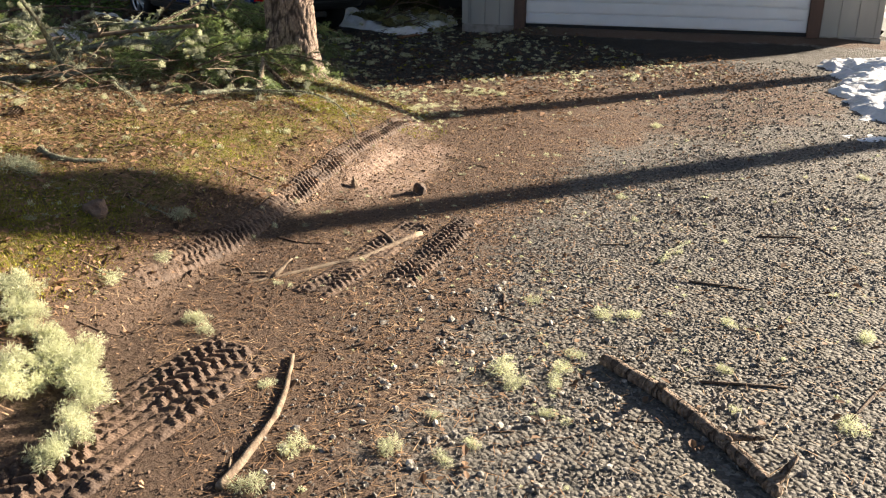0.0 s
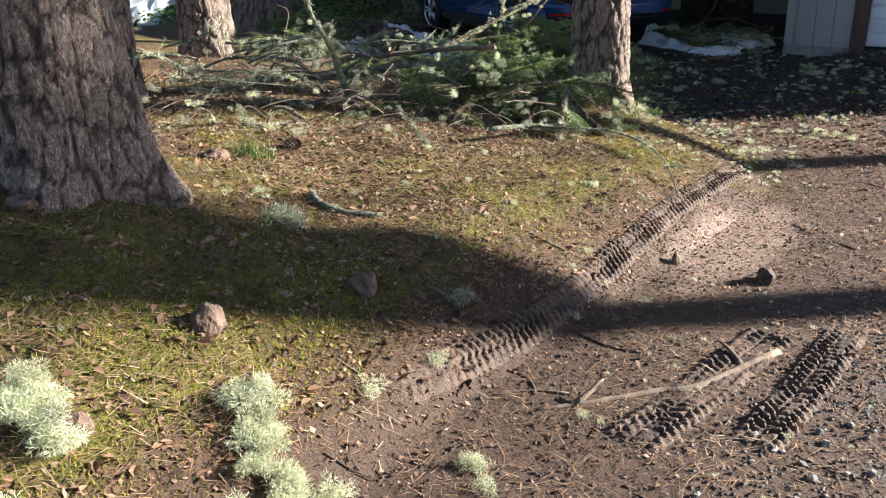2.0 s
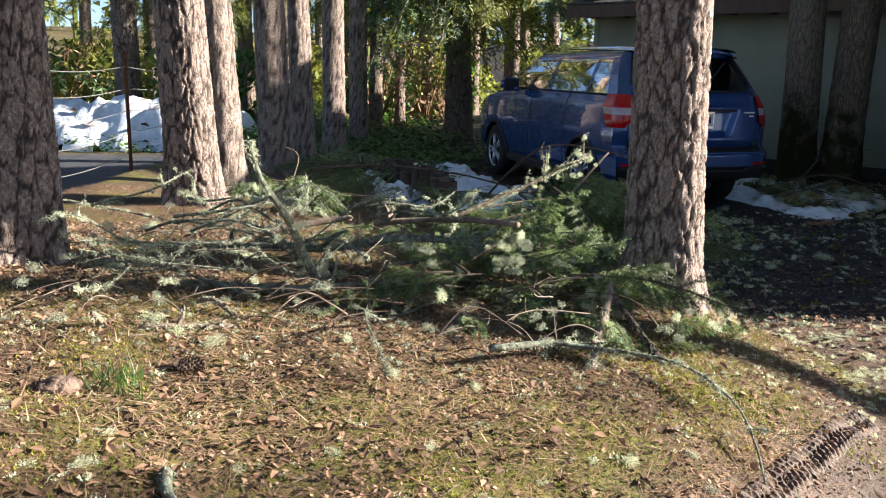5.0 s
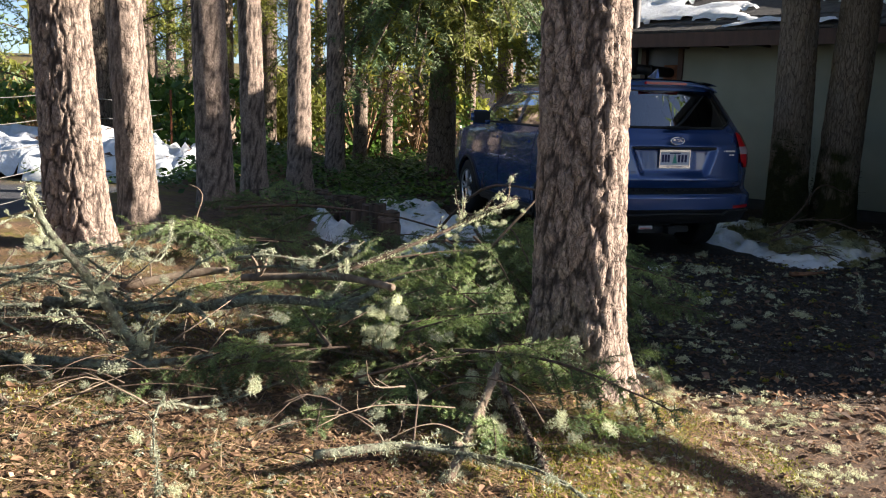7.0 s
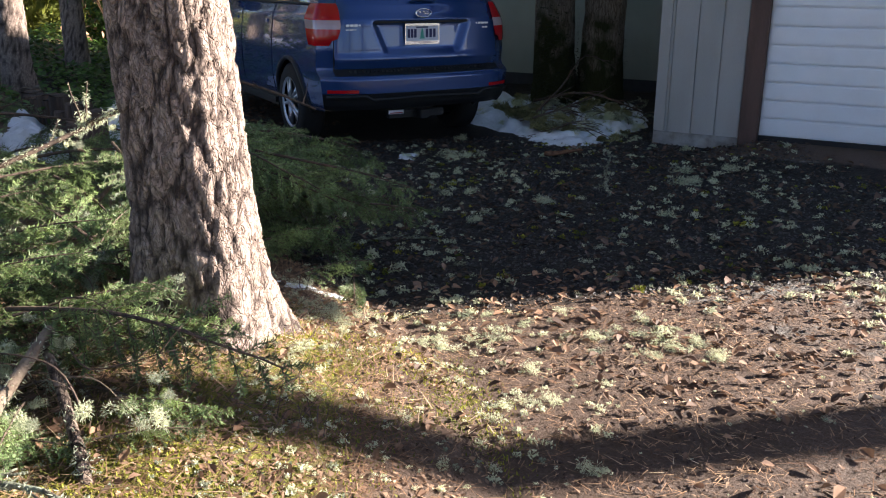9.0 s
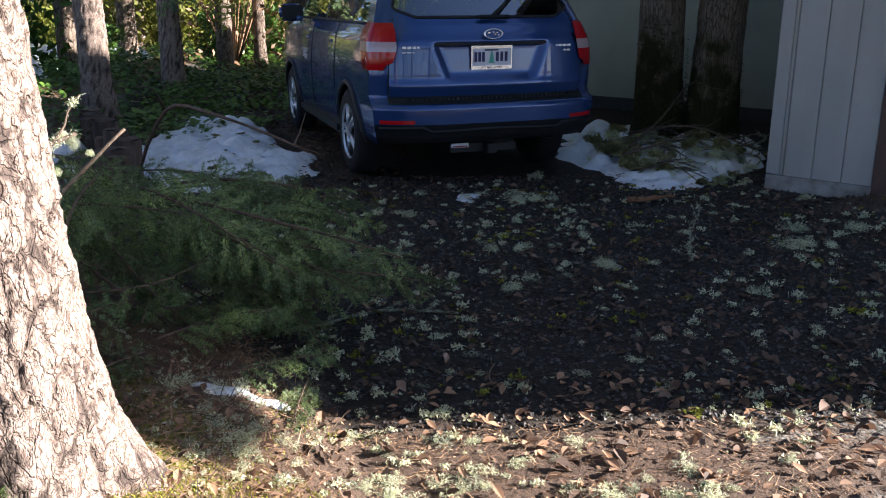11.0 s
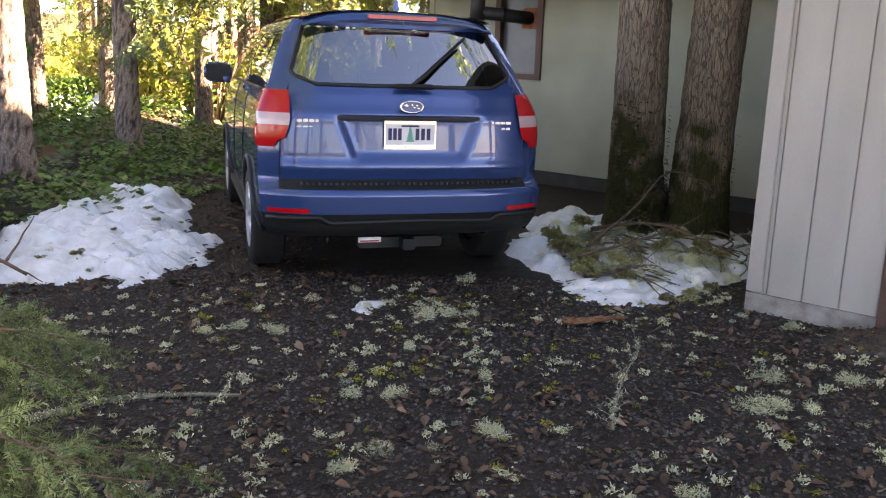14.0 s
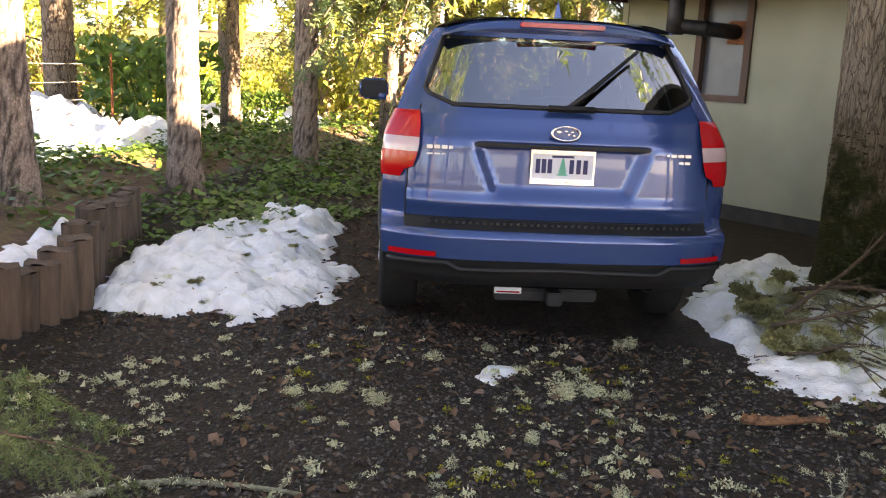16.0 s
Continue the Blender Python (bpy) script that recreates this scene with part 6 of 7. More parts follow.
fir_tree(-9.5, 22.5, .24, 1.6, 9.0, 3.0, 34, BOUGH_FAR, 6, "dark fir beyond the lane")
for k, (x, y) in enumerate(((-13, 27), (-5, 33), (4.5, 31), (-9, 38), (1.5, 40), (-16, 34), (7, 36), (-21, 30), (-19, 22), (-12, 45))):
    fir_tree(x, y, .25, 2.4, 11, 3.4, 17, BOUGH_FAR if k % 3 == 0 else BOUGH_SUN, 10 + k, "distant fir in the sunlit wood", 16)
rng = random.Random(55)
for k, (x, y, r) in enumerate(((-4.9, 18.6, .24), (-2.9, 23.2, .19), (-3.6, 26.5, .17), (-.1, 22.5, .12), (.5, 25, .14), (-1.6, 26, .16), (-7.5, 29, .2), (-5.6, 35, .2), (1.9, 29, .15), (-10.5, 31, .2), (-2.2, 33, .18), (.3, 33, .15), (-3.9, 38, .18), (3.2, 27, .15), (-15, 25, .2))):
    pine(x, y, r, "bare lower trunk of a pine in the wood", 16, (rng.uniform(-.02, .02), 0), False, 30 + k, 20, .25, M_BARK_FAR, 4)

# low boughs that hang over the ivy and the car, and the added crown above the house
def low_boughs(tree, n, z0, z1, reach, yaw0, yaw1, kinds, seed):
    rr = random.Random(seed)
    for k in range(n):
        w, l = rr.choice(kinds)
        m = pose(0, 0, rr.uniform(z0, z1), rr.uniform(-25, 25), rr.uniform(4, 26), rr.uniform(yaw0, yaw1)) @ Matrix.Scale(reach / 2.2 * rr.uniform(.7, 1.1), 4)
        part("needles", l, M_NEEDLE, part("bough", w, M_TWIG, tree, "", False, m))


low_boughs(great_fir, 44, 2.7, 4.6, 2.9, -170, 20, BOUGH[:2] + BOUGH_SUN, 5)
# Unseen crown, added to hold skylight off the drive and the wall.
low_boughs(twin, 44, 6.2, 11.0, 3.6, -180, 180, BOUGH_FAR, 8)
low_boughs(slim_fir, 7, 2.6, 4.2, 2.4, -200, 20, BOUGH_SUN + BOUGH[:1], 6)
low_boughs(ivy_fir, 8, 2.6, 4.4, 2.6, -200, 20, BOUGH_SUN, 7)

# unseen neighbours to the east, whose shadows cross the drive
forked = fir_tree(13.0, 4.04, .165, 5.4, 11, .95, 100, BOUGH_FAR, 60, "forked fir across the drive", 16)
# Limbs bent so that their shade covers the bank and the large pine.
for ys in ((0, -.03, -.12, -.23, -.32, -.36, -.40), (0, .0, .03, .12, .10, .40, .50)):
    part("limb", Build().tube(list(zip((0,) * 7, ys, (4.05, 4.35, 4.65, 4.9, 5.3, 6.2, 12))), [.10, .13, .155, .175, .18, .19, .08], 12), M_BARK_FAR, forked, "", True)
fir_tree(13.5, 6.13, .17, 7.0, 12, .5, 60, BOUGH_FAR, 61, "narrow fir across the drive", 16)
# Added out of view only to keep sun off the ground beyond the house.
fir_tree(14.5, 11.4, .22, 2.2, 10, 1.7, 60, BOUGH_FAR, 62, "unseen dense fir added behind the house for its shade")


# crowns of the pines, high above the view, made dense to block skylight
for t, lean, hm, seed in CROWNS[:9]:
    rr = random.Random(seed)
    for k in range(20):
        u = k / 20
        z = 7.0 + (hm - 7.6) * u
        w, l = rr.choice(BOUGH_FAR)
        bo = part("bough", w, M_TWIG, t, "", False, pose(lean[0] * z, lean[1] * z, z, rr.uniform(-20, 20), rr.uniform(-5, 20), rr.uniform(0, 360)) @ Matrix.Scale((1.7 - 1.1 * u) * rr.uniform(.8, 1.1), 4))
        part("needles", l, M_NEEDLE, bo)

# the wood on the near side of the drive
for k, (x, y) in enumerate(((-6, -9), (-2, -13), (3, -10), (7, -14), (11, -8), (-10, -4), (15, -3))):
    fir_tree(x, y, .25, 1.6, 10, 3.2, 14, BOUGH_SUN if k % 2 else BOUGH_FAR, 70 + k, "fir on the far side of the drive", 15)


def shrub_mesh(seed, size, n, material, leaf=.07):
    rr = random.Random(seed)
    b = Build()
    for k in range(n):
        a, e = rr.uniform(0, 6.28), rr.random()
        p = Vector((math.cos(a) * size * rr.random() ** .6, math.sin(a) * size * rr.random() ** .6, size * 1.7 * rr.random() ** .8))
        u = Vector((rr.uniform(-1, 1), rr.uniform(-1, 1), rr.uniform(-1, 1))).normalized() * leaf * rr.uniform(.6, 1.4)
        v = u.cross(Vector((rr.uniform(-1, 1), rr.uniform(-1, 1), rr.uniform(-1, 1)))).normalized() * leaf * .45
        b.add([p - u, p + v, p + u, p - v], [(0, 1, 2, 3)])
    for k in range(14):
        a = rr.uniform(0, 6.28)
        b.tube([(0, 0, 0), (math.cos(a) * size * .4, math.sin(a) * size * .4, size * .9), (math.cos(a) * size * .7, math.sin(a) * size * .7, size * 1.6)], [.012, .008, .004], 4)
    return b.mesh("shrub", material)


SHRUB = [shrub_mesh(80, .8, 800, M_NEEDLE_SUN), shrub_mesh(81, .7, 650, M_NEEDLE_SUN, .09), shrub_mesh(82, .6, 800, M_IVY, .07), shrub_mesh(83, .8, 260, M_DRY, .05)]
for k in range(85):
    x, y = rng.uniform(-17, 5.0), rng.uniform(18.5, 36)
    if x > 1.6 and y < 25 or (y < 21 and x > -2.6):
        continue
    i = rng.choice((0, 0, 0, 1, 1, 2, 3))
    thing("shrub", ("sunlit yellow-green bush in the wood", "sunlit yellow-green bush in the wood", "dark green bush in the wood", "bare russet bush in the wood")[i], "bush",
          pose(x, y, h1(x, y) - .05, 0, 0, rng.uniform(0, 360)) @ Matrix.Scale(rng.uniform(.7, 1.7), 4), SHRUB[i], group="bushes in the wood")


def far_woods():
    rr = random.Random(91)
    b = Build()
    for k in range(120):
        a, d = rr.uniform(-75, 60), rr.uniform(55, 95)
        x, y = 2 - d * math.sin(math.radians(a)), 6 + d * math.cos(math.radians(a))
        z0, hh, w = h1(x, y), rr.uniform(3, 9), rr.uniform(1.2, 2.6)
        b.tube([(x, y, z0 - .5), (x, y, z0 + hh)], [.22, .05], 5)
        for j in range(46):
            u = rr.random()
            t, r = rr.uniform(0, 6.28), w * (1 - u) ** .8 * rr.uniform(.4, 1)
            p = Vector((x + r * math.cos(t), y + r * math.sin(t), z0 + .8 + u * (hh - .6)))
            q = Vector((rr.uniform(-1, 1), rr.uniform(-1, 1), rr.uniform(-.9, .3))) * .75
            s = Vector((-math.sin(t), math.cos(t), rr.uniform(-.4, .4))) * .5
            b.add([p - s, p + s, p + q], [(0, 1, 2)])
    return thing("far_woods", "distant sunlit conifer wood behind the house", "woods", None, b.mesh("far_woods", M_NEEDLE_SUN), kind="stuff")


far_woods()


# ---- wire fence by the lane ----
def fence():
    f = thing("wire_fence", "rusty wire fence along the lane", "fence")
    line = [(-3.2, 4.0), (-2.85, 6.5), (-2.5, 9.0), (-2.45, 11.4), (-3.3, 17.5)]
    for x, y in line:
        z = h1(x, y)
        part("post", Build().box((x - .018, y - .004, z - .1), (x + .018, y + .004, z + 1.45)).box((x - .003, y - .02, z - .1), (x + .003, y - .0045, z + 1.45)), M_RUST, f, "rusty steel post")
    for k in range(6):
        pts = []
        for (ax, ay), (bx, by) in zip(line, line[1:]):
            for j in range(8):
                u = j / 8
                x, y = ax + (bx - ax) * u, ay + (by - ay) * u
                pts.append((x, y, h1(ax, ay) * (1 - u) + h1(bx, by) * u + .2 + .22 * k - .05 * math.sin(u * math.pi)))
        part("wire", Build().tube(pts, .004, 4), M_WIRE, f)


fence()


# ---- scatter on the ground ----
def cloud(name, label, category, V, F, material):
    me = bpy.data.meshes.new(name)
    me.from_pydata(V.reshape(-1, 3).tolist(), [], F.tolist())
    me.materials.append(material)
    return thing(name, label, category, None, me, kind="stuff")


def spots(rs, n, box, mask):
    x, y = rs.uniform(box[0], box[1], n), rs.uniform(box[2], box[3], n)
    k = rs.uniform(0, 1, n) < np.clip(mask(x, y), 0, 1)
    return x[k], y[k]


def blades(name, label, category, rs, x, y, ln, wide, rise, material, up=0.003):
    """Thin slivers lying on the ground or standing out of it."""
    n = len(x)
    a, L = rs.uniform(0, 2 * np.pi, n), rs.uniform(ln[0], ln[1], n)
    e = rs.uniform(rise[0], rise[1], n)
    z = height(x, y) + up + rs.uniform(0, .006, n)
    P = np.stack([x, y, z], -1)
    D = np.stack([np.cos(a) * np.cos(e), np.sin(a) * np.cos(e), np.sin(e)], -1) * L[:, None]
    W = np.stack([-np.sin(a), np.cos(a), np.zeros(n)], -1) * wide
    V = np.stack([P - W, P + W, P + D], 1)
    return cloud(name, label, category, V, np.arange(3 * n).reshape(n, 3), material)


def patchy(x, y, k=1.0):
    """Irregular patches: 1 inside, 0 between them."""
    return smooth01((fbm(x * 2.2 * k + 9, y * 2.2 * k + 3) - .36) / .28)


rs = np.random.RandomState(7)
x, y = spots(rs, 120000, (-2.6, 2.6, 2.2, 9.0), lambda x, y: smooth01((bank(x, y) - .02) / .25))
blades("pine_needles", "rust-brown dry pine needles strewn on the bank", "needles", rs, x, y, (.03, .09), .0018, (-.02, .25), M_DRY)
x, y = spots(rs, 26000, (.2, 4.5, 1.4, 7.4), lambda x, y: smooth01((.1 - bank(x, y)) / .2) * smooth01((bank(x, y) + 2.0) / 1.2))
blades("mud_needles", "dry needles and straw pressed into the mud", "needles", rs, x, y, (.03, .08), .0016, (-.02, .15), M_DRY)
x, y = spots(rs, 230000, (-1.6, 2.7, 2.2, 7.2), lambda x, y: smooth01((bank(x, y) - .08) / .3) * (patchy(x, y) ** 1.5 * .8 + .15) * (.55 + .6 * smooth01((4.4 - y) / .8)))
blades("moss", "yellow-green moss covering the bank", "moss", rs, x, y, (.006, .016), .0028, (.3, 1.4), M_MOSS, 0)
x, y = spots(rs, 40000, (1.5, 3.0, 5.4, 7.4), lambda x, y: smooth01((bank(x, y) + .12) / .2) * patchy(x, y + 3, 1.3))
blades("verge_moss", "bright yellow-green moss on the foot of the bank", "moss", rs, x, y, (.006, .018), .0028, (.3, 1.4), M_MOSS, 0)
x, y = spots(rs, 120, (-.42, -.24, 5.03, 5.2), lambda x, y: x * 0 + 1)
blades("grass_tuft", "small bright green tuft of grass", "grass", rs, x, y, (.05, .12), .002, (.5, 1.3), M_IVY)


def leaves(name, label, rs, x, y, size, material, curl=.4, up=.006, tilt=.5):
    n = len(x)
    a, S = rs.uniform(0, 2 * np.pi, n), rs.uniform(size[0], size[1], n)
    P = np.stack([x, y, height(x, y) + up + rs.uniform(0, .012, n)], -1)
    t1, t2 = rs.uniform(-tilt, tilt, n), rs.uniform(-tilt, tilt, n)
    U = np.stack([np.cos(a), np.sin(a), t1], -1) * S[:, None]
    W = np.stack([-np.sin(a), np.cos(a), t2], -1) * S[:, None] * .55
    Z = np.zeros((n, 3))
    Z[:, 2] = S * curl * rs.uniform(.3, 1, n)
    V = np.stack([P - U, P - U * .2 + W + Z, P + U * .45 + W * .8 + Z * .7, P + U, P + U * .4 - W * .8 + Z * .6, P - U * .25 - W + Z], 1)
    i = np.arange(n)[:, None] * 6
    F = np.concatenate([i + np.array([[0, 3, 2, 1]]), i + np.array([[0, 5, 4, 3]])], 0)
    return cloud(name, label, "leaves", V, F, material)


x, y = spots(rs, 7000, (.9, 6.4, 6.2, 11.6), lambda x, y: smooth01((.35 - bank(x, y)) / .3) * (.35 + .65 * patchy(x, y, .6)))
leaves("leaf_litter", "dead brown leaves over the dark gravel", rs, x, y, (.010, .028), M_DARKLEAF)
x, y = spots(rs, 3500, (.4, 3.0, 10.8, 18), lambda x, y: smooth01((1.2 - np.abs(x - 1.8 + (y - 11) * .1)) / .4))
leaves("shade_leaves", "dead brown leaves along the shaded drive", rs, x, y, (.012, .035), M_DARKLEAF)
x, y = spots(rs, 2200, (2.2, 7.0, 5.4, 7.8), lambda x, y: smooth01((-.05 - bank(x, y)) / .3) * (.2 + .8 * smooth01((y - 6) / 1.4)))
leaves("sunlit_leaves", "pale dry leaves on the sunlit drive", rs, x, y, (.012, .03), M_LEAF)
x, y = spots(rs, 3200, (-2, 2.6, 2.6, 7.4), lambda x, y: smooth01((bank(x, y)) / .2))
leaves("bank_leaves", "scattered dead leaves on the bank", rs, x, y, (.010, .026), M_LEAF)
x, y = spots(rs, 2600, (-2, 2.6, 2.6, 7.4), lambda x, y: smooth01((bank(x, y)) / .2) * patchy(x + 2, y + 9, .9))
leaves("dark_bank_leaves", "dark curled leaves and bark on the bank", rs, x, y, (.008, .024), M_DARKLEAF, .5, .004, .45)
x, y = spots(rs, 15000, (-1.8, 2.6, 2.4, 6.8), lambda x, y: smooth01((bank(x, y) - .1) / .3) * patchy(x, y) ** 2)
blades("moss_grass", "fine green blades standing out of the moss", "grass", rs, x, y, (.015, .045), .0014, (.4, 1.3), M_MOSS, 0)
x, y = spots(rs, 900, (.6, 5.0, 1.5, 6.5), lambda x, y: smooth01((-.05 - bank(x, y)) / .2) * .6)
leaves("drive_leaves", "scattered dead leaves on the drive", rs, x, y, (.008, .022), M_LEAF)


def flakes(name, label, rs, x, y, size, material):
    """Small bent chips of bark and leaf."""
    n = len(x)
    a, S = rs.uniform(0, 2 * np.pi, n), rs.uniform(size[0], size[1], n)[:, None]
    P = np.stack([x, y, height(x, y) + .003 + rs.uniform(0, .006, n)], -1)
    U = np.stack([np.cos(a), np.sin(a), rs.uniform(-.7, .7, n)], -1) * S
    W = np.stack([-np.sin(a), np.cos(a), rs.uniform(-.7, .7, n)], -1) * S * rs.uniform(.3, .8, (n, 1))
    V = np.stack([P - U, P + W * rs.uniform(.6, 1.2, (n, 1)), P + U, P - W], 1)
    return cloud(name, label, "duff", V, np.arange(4 * n).reshape(n, 4), material)


x, y = spots(rs, 100000, (-2.0, 2.7, 2.3, 7.6), lambda x, y: smooth01((bank(x, y) + .1) / .25) * (.25 + .75 * (1 - patchy(x, y))))
flakes("duff_flakes", "chips of bark and leaf covering the bank", rs, x, y, (.004, .013), M_FLAKE)
x, y = spots(rs, 30000, (-.3, 4.0, 1.6, 7.6), lambda x, y: smooth01((.15 - bank(x, y)) / .2) * smooth01((bank(x, y) + 2.1) / 1.2) * (.3 + .7 * patchy(x, y, .7)))
flakes("mud_flakes", "chips of bark and leaf trodden into the mud", rs, x, y, (.003, .009), M_FLAKE)


def crumbs(name, label, rs, x, y, size, material, per=40):
    """Ragged little clumps of torn lichen."""
    n = len(x)
    P = np.stack([x, y, height(x, y) + .004], -1)
    S = (size[0] + (size[1] - size[0]) * rs.uniform(0, 1, n) ** 2.5)[:, None, None]
    C = P[:, None, :] + rs.normal(0, .38, (n, per, 3)) * S * np.array([1, 1, .35]) + np.array([0, 0, 1]) * S * .3
    D1, D2 = rs.normal(0, .20, (n, per, 3)) * S, rs.normal(0, .13, (n, per, 3)) * S
    V = np.stack([C - D2, C + D2, C + D1], 2)
    return cloud(name, label, "lichen", V, np.arange(n * per * 3).reshape(-1, 3), material)


x, y = spots(rs, 3600, (.9, 6.3, 6.6, 11.4), lambda x, y: smooth01((.3 - bank(x, y)) / .3) * (.12 + .88 * patchy(x, y, 1.1) ** 2))
crumbs("lichen_crumbs", "pale lichen crumbs strewn over dark gravel", rs, x, y, (.008, .045), M_LICHEN)
x, y = spots(rs, 1800, (-1.3, 3.0, 3.0, 7.7), lambda x, y: smooth01((bank(x, y) + .3) / .3) * patchy(x, y, .8))
crumbs("bank_lichen_crumbs", "grey-green lichen crumbs strewn over the bank", rs, x, y, (.006, .018), M_LICHEN_GREY)
x, y = spots(rs, 2200, (-1.0, 2.2, 5.4, 7.8), lambda x, y: smooth01((bank(x, y) - .2) / .3))
crumbs("heap_lichen_crumbs", "pale lichen crumbs under the brush heap", rs, x, y, (.007, .02), M_LICHEN_GREY)
x, y = spots(rs, 9000, (.4, 6.5, 1.2, 7.4), lambda x, y: smooth01((-.05 - bank(x, y)) / .2) * (.2 + .8 * patchy(x + 3, y + 8, .8)))
blades("drive_straw", "pale straw and needles blown over the drive", "straw", rs, x, y, (.02, .08), .0019, (-.02, .25), M_STRAW, .006)
x, y = spots(rs, 1500, (.3, 6, 1.3, 6.9), lambda x, y: smooth01((-.05 - bank(x, y)) / .2) * patchy(x, y, 1.3))
crumbs("drive_lichen_crumbs", "yellow lichen crumbs on the gravel", rs, x, y, (.006, .016), M_LICHEN)
x, y = spots(rs, 800, (1.9, 3.6, 5.6, 7.7), lambda x, y: smooth01((bank(x, y) + .45) / .3) * (.3 + .7 * patchy(x, y + 7, 1.3)))
crumbs("verge_lichen_crumbs", "pale lichen on the sunlit foot of the bank", rs, x, y, (.010, .028), M_LICHEN)

x, y = spots(rs, 420, (2.2, 6.3, 6.8, 11.2), lambda x, y: smooth01((.2 - bank(x, y)) / .3) * (.25 + .75 * patchy(x, y, .8)))
leaves("broad_leaves", "crumpled pinkish-brown broad leaves on dark gravel", rs, x, y, (.016, .036), mat("broad_leaf", (0.27, 0.175, 0.12), 0.8, 0.4, 12, 0, 60, color2=(0.16, 0.10, 0.07), per_island=0.45), .5, .008, .7)
x, y = spots(rs, 700, (2.2, 6.3, 7.4, 11.2), lambda x, y: smooth01((.2 - bank(x, y)) / .3) * patchy(x, y, 1.4))
crumbs("moss_scraps", "yellow-green moss scraps on dark gravel", rs, x, y, (.008, .04), M_MOSS)

# dirt on the snow
for nm, key, box, big in (("snow_dirt", "heap of old snow strewn with lichen beside the car", (.1, 2.0, 11.0, 14.4), 1), ("snow_dirt", "snow under cut branches between the car and the garage", (4.1, 6.2, 11.0, 14.0), 1), ("snow_dirt", "ploughed bank of bright snow beyond the lane", (-13, -2.6, 16.5, 19.8), 11)):
    x, y = spots(rs, 500, box, lambda x, y: (SNOW[key](x, y)[0] > .02) * (.25 + .75 * patchy(x, y, .8)))
    n = len(x)
    P = np.stack([x, y, SNOW[key](x, y)[1] + .006], -1)
    a, S = rs.uniform(0, 6.28, n), (.003 + .012 * rs.uniform(0, 1, n) ** 2)[:, None] * big
    U, W = np.stack([np.cos(a), np.sin(a), rs.uniform(-.5, .5, n)], -1) * S, np.stack([-np.sin(a), np.cos(a), rs.uniform(-.5, .5, n)], -1) * S * .5
    cloud(nm, "needles and bark chips scattered on snow", "debris", np.stack([P - U, P + W, P + U, P - W], 1), np.arange(4 * n).reshape(n, 4), M_FLAKE)

x, y = spots(rs, 9000, (-2.0, 2.8, 2.3, 7.6), lambda x, y: smooth01((bank(x, y) + .1) / .25) * (.35 + .65 * patchy(x + 5, y, .9)))
blades("straw", "pale straw and twig ends strewn on the bank", "straw", rs, x, y, (.03, .11), .0022, (-.03, .45), M_STRAW, .006)
x, y = spots(rs, 2600, (-1.6, 2.7, 3.0, 7.6), lambda x, y: smooth01((bank(x, y) - .05) / .3) * patchy(x + 11, y + 4, 1.2) * (.3 + .7 * smooth01((y - 4.6) / 1.4)))
crumbs("pale_bank_crumbs", "pale lichen crumbs strewn over the sunny bank", rs, x, y, (.006, .026), M_LICHEN, 22)
# brush under the heaps
x, y = spots(rs, 5000, (-.8, 2.3, 5.9, 10.8), lambda x, y: smooth01((bank(x, y) - .1) / .3))
blades("brush_twigs", "tangle of fine dead twigs under the heaps", "twigs", rs, x, y, (.08, .3), .0018, (-.05, .55), M_TWIG, .02)


def ivy_bed():
    rs = np.random.RandomState(12)
    x, y = spots(rs, 42000, (-5.2, 2.4, 11.6, 24), lambda x, y: smooth01((bank(x, y) + 1.9) / .8) * (1 - road_zone(x, y)) * smooth01((y - 11.6 - .5 * (x < -.9)) / 1.0) * (x < np.interp(y, [11, 12.5, 14, 16, 20], [0.3, 0.6, 1.1, 1.5, 2.6])) * (.35 + .65 * patchy(x, y, .5)))
    n = len(x)
    a, S = rs.uniform(0, 2 * np.pi, n), rs.uniform(.02, .05, n)
    P = np.stack([x, y, height(x, y) + rs.uniform(.01, .22, n) * (.3 + patchy(x, y, .7))], -1)
    U = np.stack([np.cos(a), np.sin(a), rs.uniform(-.6, .6, n)], -1) * S[:, None]
    W = np.stack([-np.sin(a), np.cos(a), rs.uniform(-.6, .6, n)], -1) * S[:, None] * .8
    V = np.stack([P - U, P + W, P + U, P - W], 1)
    cloud("ivy", "bed of glossy green ivy under the pines", "ivy", V, np.arange(4 * n).reshape(n, 4), M_IVY)


ivy_bed()


